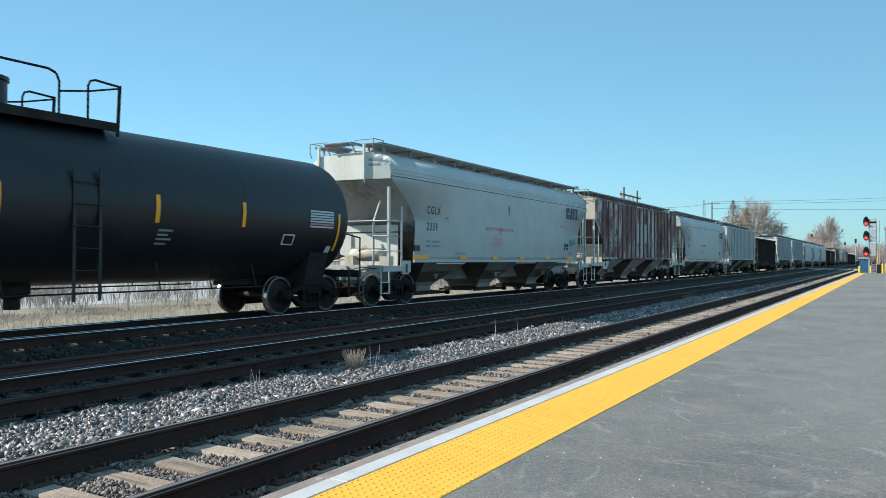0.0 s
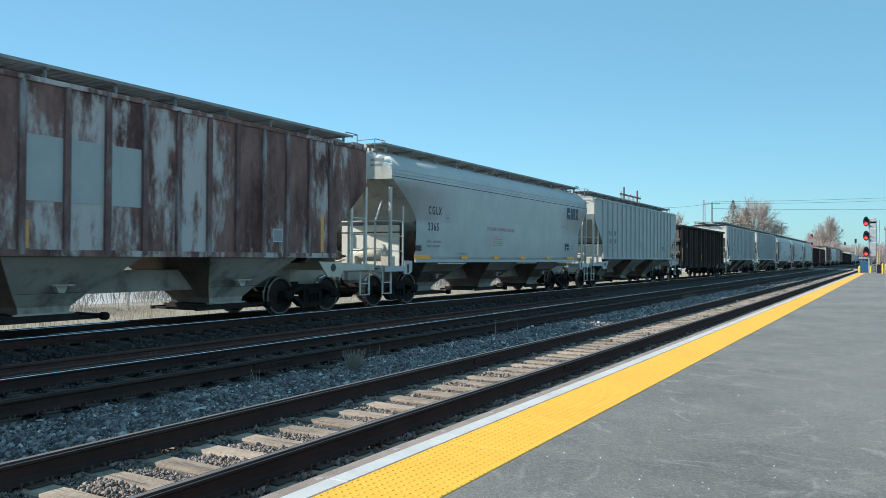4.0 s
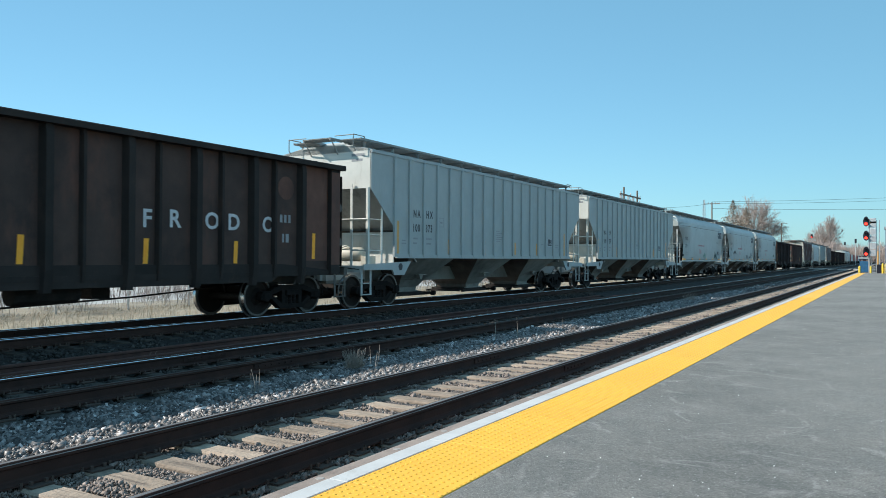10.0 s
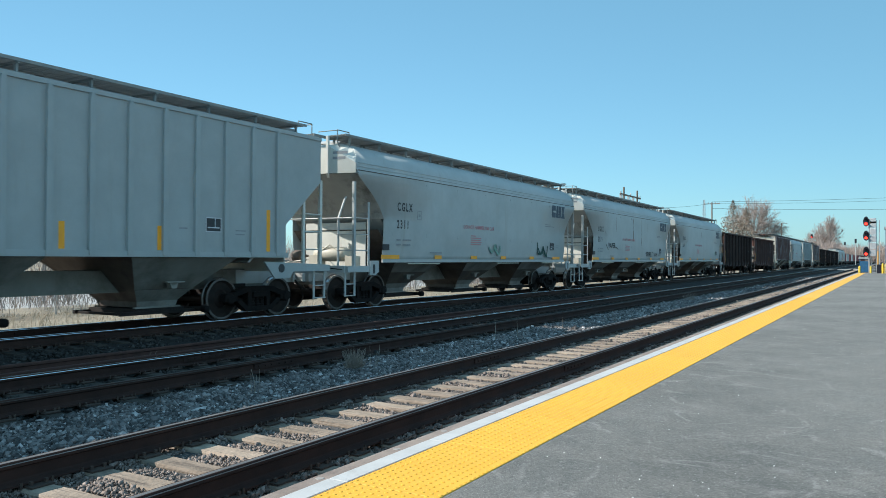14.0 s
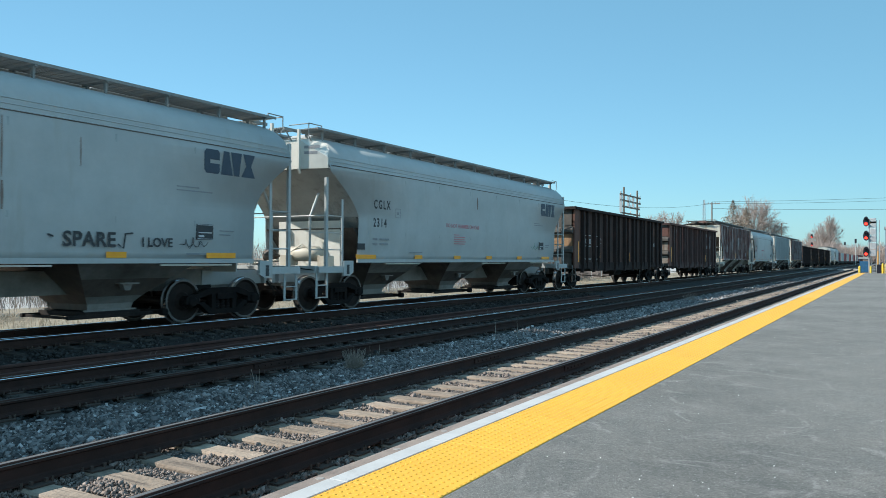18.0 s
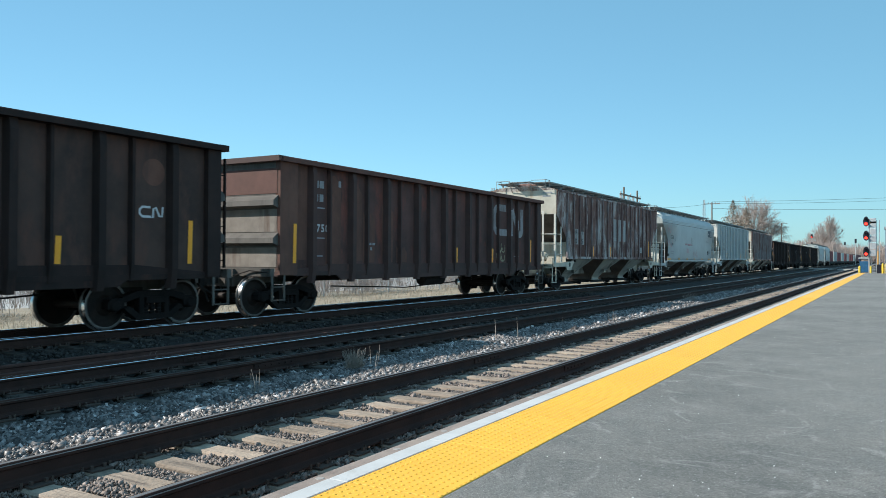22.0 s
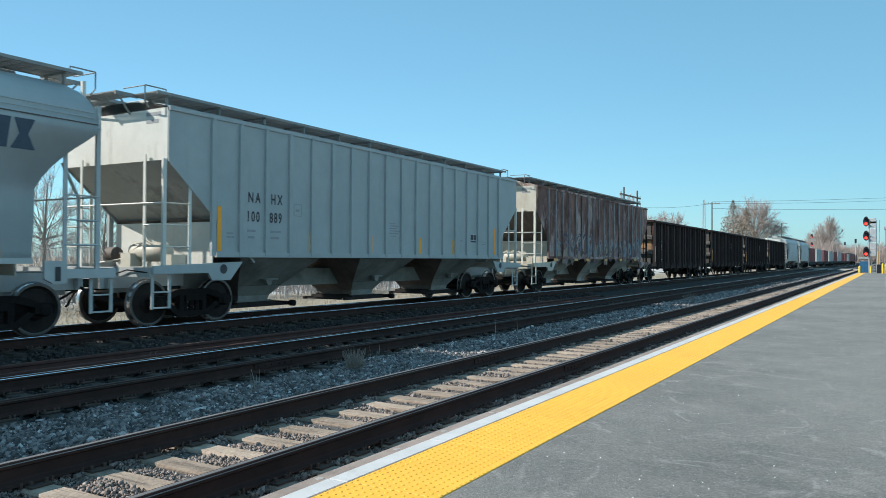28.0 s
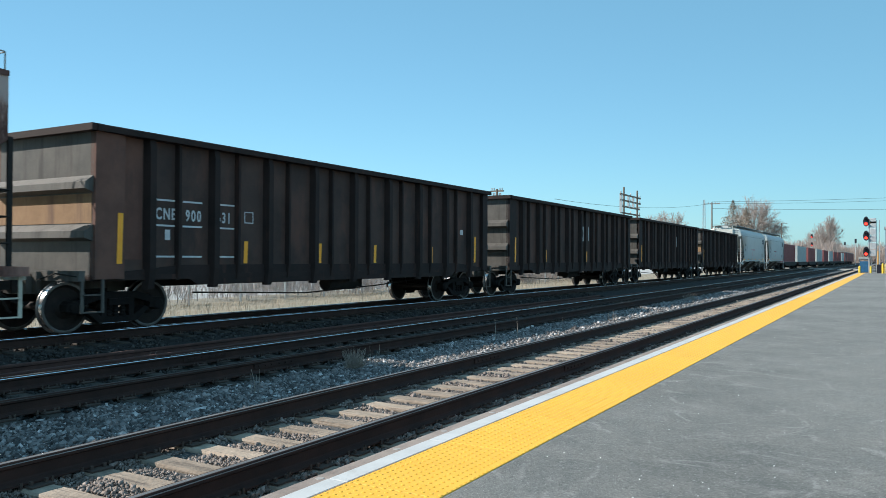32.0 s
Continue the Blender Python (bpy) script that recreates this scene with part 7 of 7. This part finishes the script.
def build_signals():
    m = thing("railway_signal", "silver signal mast with three lit red signal heads", "railway signal", at=(-1.65, 99.5, PLAT_Z - 0.45))
    part("mast", Shape().tube((-0.25, 0, 0), (-0.25, 0, 6.5), 0.09, 10), GALV, m)
    part("base", Shape().box(-0.6, 0.5, -0.4, 0.4, 0.0, 0.35), CONCRETE, m)
    lad = Shape()
    for x in (0.0, 0.45):
        lad.box(x - 0.03, x + 0.03, -0.03, 0.03, 0.3, 6.4)
    for k in range(20):
        lad.tube((0.0, 0, 0.5 + k * 0.3), (0.45, 0, 0.5 + k * 0.3), 0.015, 5)
    part("ladder", lad, GALV, m)
    for z in (2.7, 3.5, 4.3, 5.1, 5.9, 6.4):
        part("cage_panel", Shape().soft_box(-0.17, 0.43, -0.16, -0.06, z - 0.36, z + (0.36 if z < 6 else 0.2), 0.03), SILVER, m, "silver ladder guard panel")
    for z in (2.7, 4.5, 6.1):
        part("bracket", Shape().box(-0.65, -0.2, -0.05, 0.05, z - 0.06, z + 0.06), GALV, m)
        signal_head(m, (-0.56, -0.2, z + 0.1), True)
    m = thing("railway_signal", "slim signal mast with two lit red heads beside the far track", "railway signal", at=(-17.3, 222.0, -0.5))
    part("mast", Shape().tube((0, 0, 0), (0, 0, 8.6), 0.1, 8), GALV, m)
    for z in (6.15, 8.3):
        signal_head(m, (0, -0.3, z), True)
    for x, y in ((-2.85, 98.9), (-1.72, 97.3), (-0.56, 96.2), (-0.28, 96.2)):
        b = Shape().lathe([(0.11, 0), (0.11, 0.98), (0.09, 1.05), (0.04, 1.09), (0.0, 1.1)], 12).mesh("bollard", True)
        single("bollard", b, SAFETY_YELLOW, "yellow painted steel bollard at the platform's end", "bollard", "bollards at the platform's end", at=(x, y, PLAT_Z - 0.005 if y < PLAT_END else -0.3 + 0.15))
    c = thing("blue_cabinet", "blue steel equipment frame behind the bollards", "equipment", at=(-2.45, 103.0, -0.3))
    part("housing", Shape().soft_box(-0.5, 0.5, -0.4, 0.4, 0.5, 1.75, 0.04), BLUE_PAINT, c)
    for x in (-0.42, 0.42):
        for y in (-0.32, 0.32):
            part("leg", Shape().box(x - 0.05, x + 0.05, y - 0.05, y + 0.05, 0, 0.5), BLUE_PAINT, c)
    part("top_bar", Shape().tube((-0.6, -0.4, 2.0), (0.6, -0.4, 2.0), 0.04, 6).tube((-0.5, -0.4, 1.7), (-0.5, -0.4, 2.0), 0.03, 6).tube((0.5, -0.4, 1.7), (0.5, -0.4, 2.0), 0.03, 6), BLUE_PAINT, c)
    part("canopy", Shape().soft_box(-0.62, 0.62, -0.5, 0.5, 2.04, 2.2, 0.03), BOX_WHITE, c, "white top")
    sg = thing("floor_sign", "white folding floor sign on the platform", "sign", at=pose(0.18, 43.6, PLAT_Z - 0.004, 0, 0, 90))
    for ry in (-9, 9):
        part("panel", Shape().soft_box(-0.012, 0.012, -0.3, 0.3, 0.0, 0.68, 0.006), WHITE_BOARD, sg, at=pose(0.11 if ry < 0 else -0.11, 0, 0, 0, -ry, 0))
    part("hinge", Shape().tube((0, -0.3, 0.68), (0, 0.3, 0.68), 0.016, 8), GALV, sg)
    c = thing("relay_cabinet", "small dark relay cabinet by the signal", "cabinet", at=(-0.95, 101.0, -0.3))
    part("housing", Shape().soft_box(-0.35, 0.35, -0.3, 0.3, 0.1, 1.4, 0.04), SIGNAL_BLACK, c)
    part("plinth", Shape().box(-0.4, 0.4, -0.35, 0.35, 0.0, 0.1), CONCRETE, c)
    single("yellow_post", Shape().tube((0, 0, 0), (0, 0, 3.1), 0.09, 8), STRIPE_FADED, "ochre steel post beyond the platform", "post", at=(-1.25, 120.0, -0.3))
    single("grey_pole", Shape().tube((0, 0, 0), (0, 0, 7.4), 0.06, 8), GALV, "slim grey steel pole beyond the platform", "pole", at=(-1.1, 121.0, -0.3))
    sh = thing("platform_shelter", "blue-grey clad platform building corner", "shelter", at=(0.45, 92.0, PLAT_Z))
    part("wall", Shape().box(-0.75, 3.0, 0.0, 3.5, 0.0, 4.7), BLUE_GREY, sh)
    part("roof", Shape().box(-0.85, 3.1, -0.1, 3.6, 4.7, 4.9), GALV, sh)
    c = thing("grade_crossing", "pale concrete road crossing over the tracks", "crossing", kind="structure", at=(0, 160.0, 0))
    for x0, x1, z in ((-5.55, -4.30, -0.02), (-4.05, -3.0, -0.02), (-8.0, -5.82, -0.03), (-9.55, -8.30, -0.02), (-12.3, -9.82, -0.0), (-13.85, -12.6, FAR_Z - 0.02), (-18.0, -14.1, FAR_Z - 0.1)):
        for k in range(3):
            part("panel", Shape().box(x0, x1, -4.0 + k * 2.7, -1.34 + k * 2.7, z - 0.3, z), CONCRETE, c)


def wire(a, b, sag, r, name="power_line"):
    a, b = Vector(a), Vector(b)
    pts = [a.lerp(b, k / 12) - Vector((0, 0, sag * 4 * (k / 12) * (1 - k / 12))) for k in range(13)]
    single(name, Shape().rod(pts, r, 4), STEEL_DARK, "thin overhead power line", "power line", "power lines")


def build_distance():
    build_fence()
    build_h_frame()
    utility_pole((-30, 157.3, -0.6), 13.4, ((13.1, 1.5),), "tall timber utility pole with one crossarm")
    utility_pole((-36, 179.8, -0.6), 15.6, (), "slim lattice mast behind the line", lattice=True)
    utility_pole((-24, 216.5, -0.6), 11.7, ((11.5, 1.4),), "tall timber utility pole with one crossarm")
    utility_pole((-33, 67.6, -0.6), 8.9, ((8.7, 0.7), (8.2, 0.55)), "short timber utility pole behind the train")
    for k, (za, zb) in enumerate(((12.9, 20.5), (12.5, 19.5), (11.6, 16.0))):
        wire((-30, 157.3, za), (60, 230, zb), 1.2, 0.022)
    wire((-30, 157.3, 12.6), (-36, 90, 9.0), 1.0, 0.02)
    for x, y, h, r, s, lv, weep, lab in ((-33, 232, 20.0, 7.4, 2, 90, 0.0, "large leafless tree with a wide crown"), (-30, 237, 15.5, 5.4, 5, 60, 0.5, "leafless weeping tree with fine twigs"),
                                         (-46, 176, 12.4, 4.2, 8, 70, 0.0, "small leafless tree behind the gondolas"), (-46, 190, 14.2, 5.0, 13, 80, 0.0, "small leafless tree behind the gondolas"),
                                         (-60, 38.5, 9.6, 4.0, 9, 50, 0.0, "leafless tree beyond the gravel lot"), (-64, 47, 8.4, 3.6, 10, 45, 0.0, "leafless tree beyond the gravel lot"),
                                         (-25, 421, 24.6, 5.8, 11, 90, 0.0, "tall leafless tree above the thicket"), (-27, 392, 18.5, 6.5, 12, 90, 0.0, "leafless tree above the thicket")):
        bare_tree("bare_tree", lab, (x, y, -0.6), h, r, s, lv, 0.008 + y * 0.00008, weep)
    spruce((-32, 193, -0.6), 16.4, 1)
    spruce((-32, 213, -0.6), 16.0, 2)
    spruce((-62, 108, -0.6), 14.0, 3)
    # straw in front of the fence, tangled brush behind it
    blades("dry_grass", np.concatenate([field(-26.5, -16.0, 8, 70, 36000, 1, 1.3), field(-27, -16.2, 60, 160, 9000, 2)]), 0.12, 1.7, 0.006, STRAW, "trampled straw-coloured grass", "grass", 1)
    blades("tall_grass", field(-27, -19.0, 8, 70, 1300, 3, 1.2), 0.42, 0.6, 0.006, STRAW, "tall dry stalks by the fence", "grass", 2)
    thicket("brush_row", "tangled leafless brush along the fence", -29.5, -26.3, 8, 90, 1.7, 26000, 4, 1.6)
    thicket("brush_row", "brown leafless thicket beyond the lot", -75, -60, 20, 160, 4.5, 12000, 5, 4.0)
    thicket("brush_bank", "broad brown leafless thicket by the line", -44, -20, 330, 430, 13.5, 110000, 6, 4.5)
    thicket("brush_bank", "brown leafless thicket behind the tracks", -36, -22, 210, 330, 8.0, 30000, 7, 4.0)
    thicket("tree_line", "distant brown tree line across the tracks", -60, 60, 640, 700, 20.0, 80000, 8, 6.0)
    thicket("tree_line", "distant brown tree line behind the field", -260, -70, 230, 330, 12.0, 34000, 9, 9.0)
    thicket("tree_line", "distant brown tree line behind the field", -300, -110, 60, 230, 11.0, 18000, 10, 9.0)
    g = thing("signal_gantry", "thin pale cantilever signal gantry beside the tracks", "gantry", at=(-10.8, 330, -0.5))
    part("leg", Shape().tube((0, 0, 0), (0, 0, 9.6), 0.14, 6), GALV, g)
    part("beam", Shape().box(-5.0, 0, -0.1, 0.1, 7.1, 7.3).box(-5.0, 0, -0.1, 0.1, 7.75, 7.9), GALV, g)
    part("signal_head", Shape().soft_box(-0.35, 0.35, -0.2, 0.2, 8.6, 10.2, 0.05), SIGNAL_BLACK, g)
    part("signal_head", Shape().soft_box(-3.9, -3.3, -0.2, 0.2, 7.9, 9.0, 0.05), SIGNAL_BLACK, g)


def motions():
    """The train runs towards the camera, slowly gaining speed; its wheels roll."""
    for car, w in CARS:
        walk(car, [(t, pose(FAR_X, w - run(t), FAR_Z)) for t in (0.0, 4.0, 8.0, 12.0, 16.0, 20.0, 24.0, 28.0, 32.0)])
    first = {}
    for ob in WHEELS:
        y = round(ob.location.y, 3)
        if y not in first:
            first[y] = ob
            walk(ob, [(k / 15, Matrix.Translation((0, y, 0.457)) @ Matrix.Rotation(run(k / 15) / 0.457, 4, "X")) for k in range(481)])
        else:
            ob.rotation_mode = "QUATERNION"
            keys = first[y].animation_data
            ob.animation_data_create()
            ob.animation_data.action = keys.action
            ob.animation_data.action_slot = keys.action_slot


build_ground()
build_train()
build_signals()
build_distance()
build_weeds()
build_spare_rails()
build_platform()
build_ballast()
build_track("near_track", NEAR_X, 0.0, "near railway track on weathered timber ties", 1.02 - 14 * TIE_STEP, 298, False, RAIL_TOP_DULL)
build_track("middle_track", MID_X, 0.0, "middle railway track with dark ties", 1.2 - 14 * TIE_STEP, 174, True, RAIL_TOP, RAIL_TOP_RUST)
build_track("train_track", FAR_X, FAR_Z, "raised railway track under the freight train", 1.35 - 14 * TIE_STEP, 144, True, RAIL_TOP)
motions()
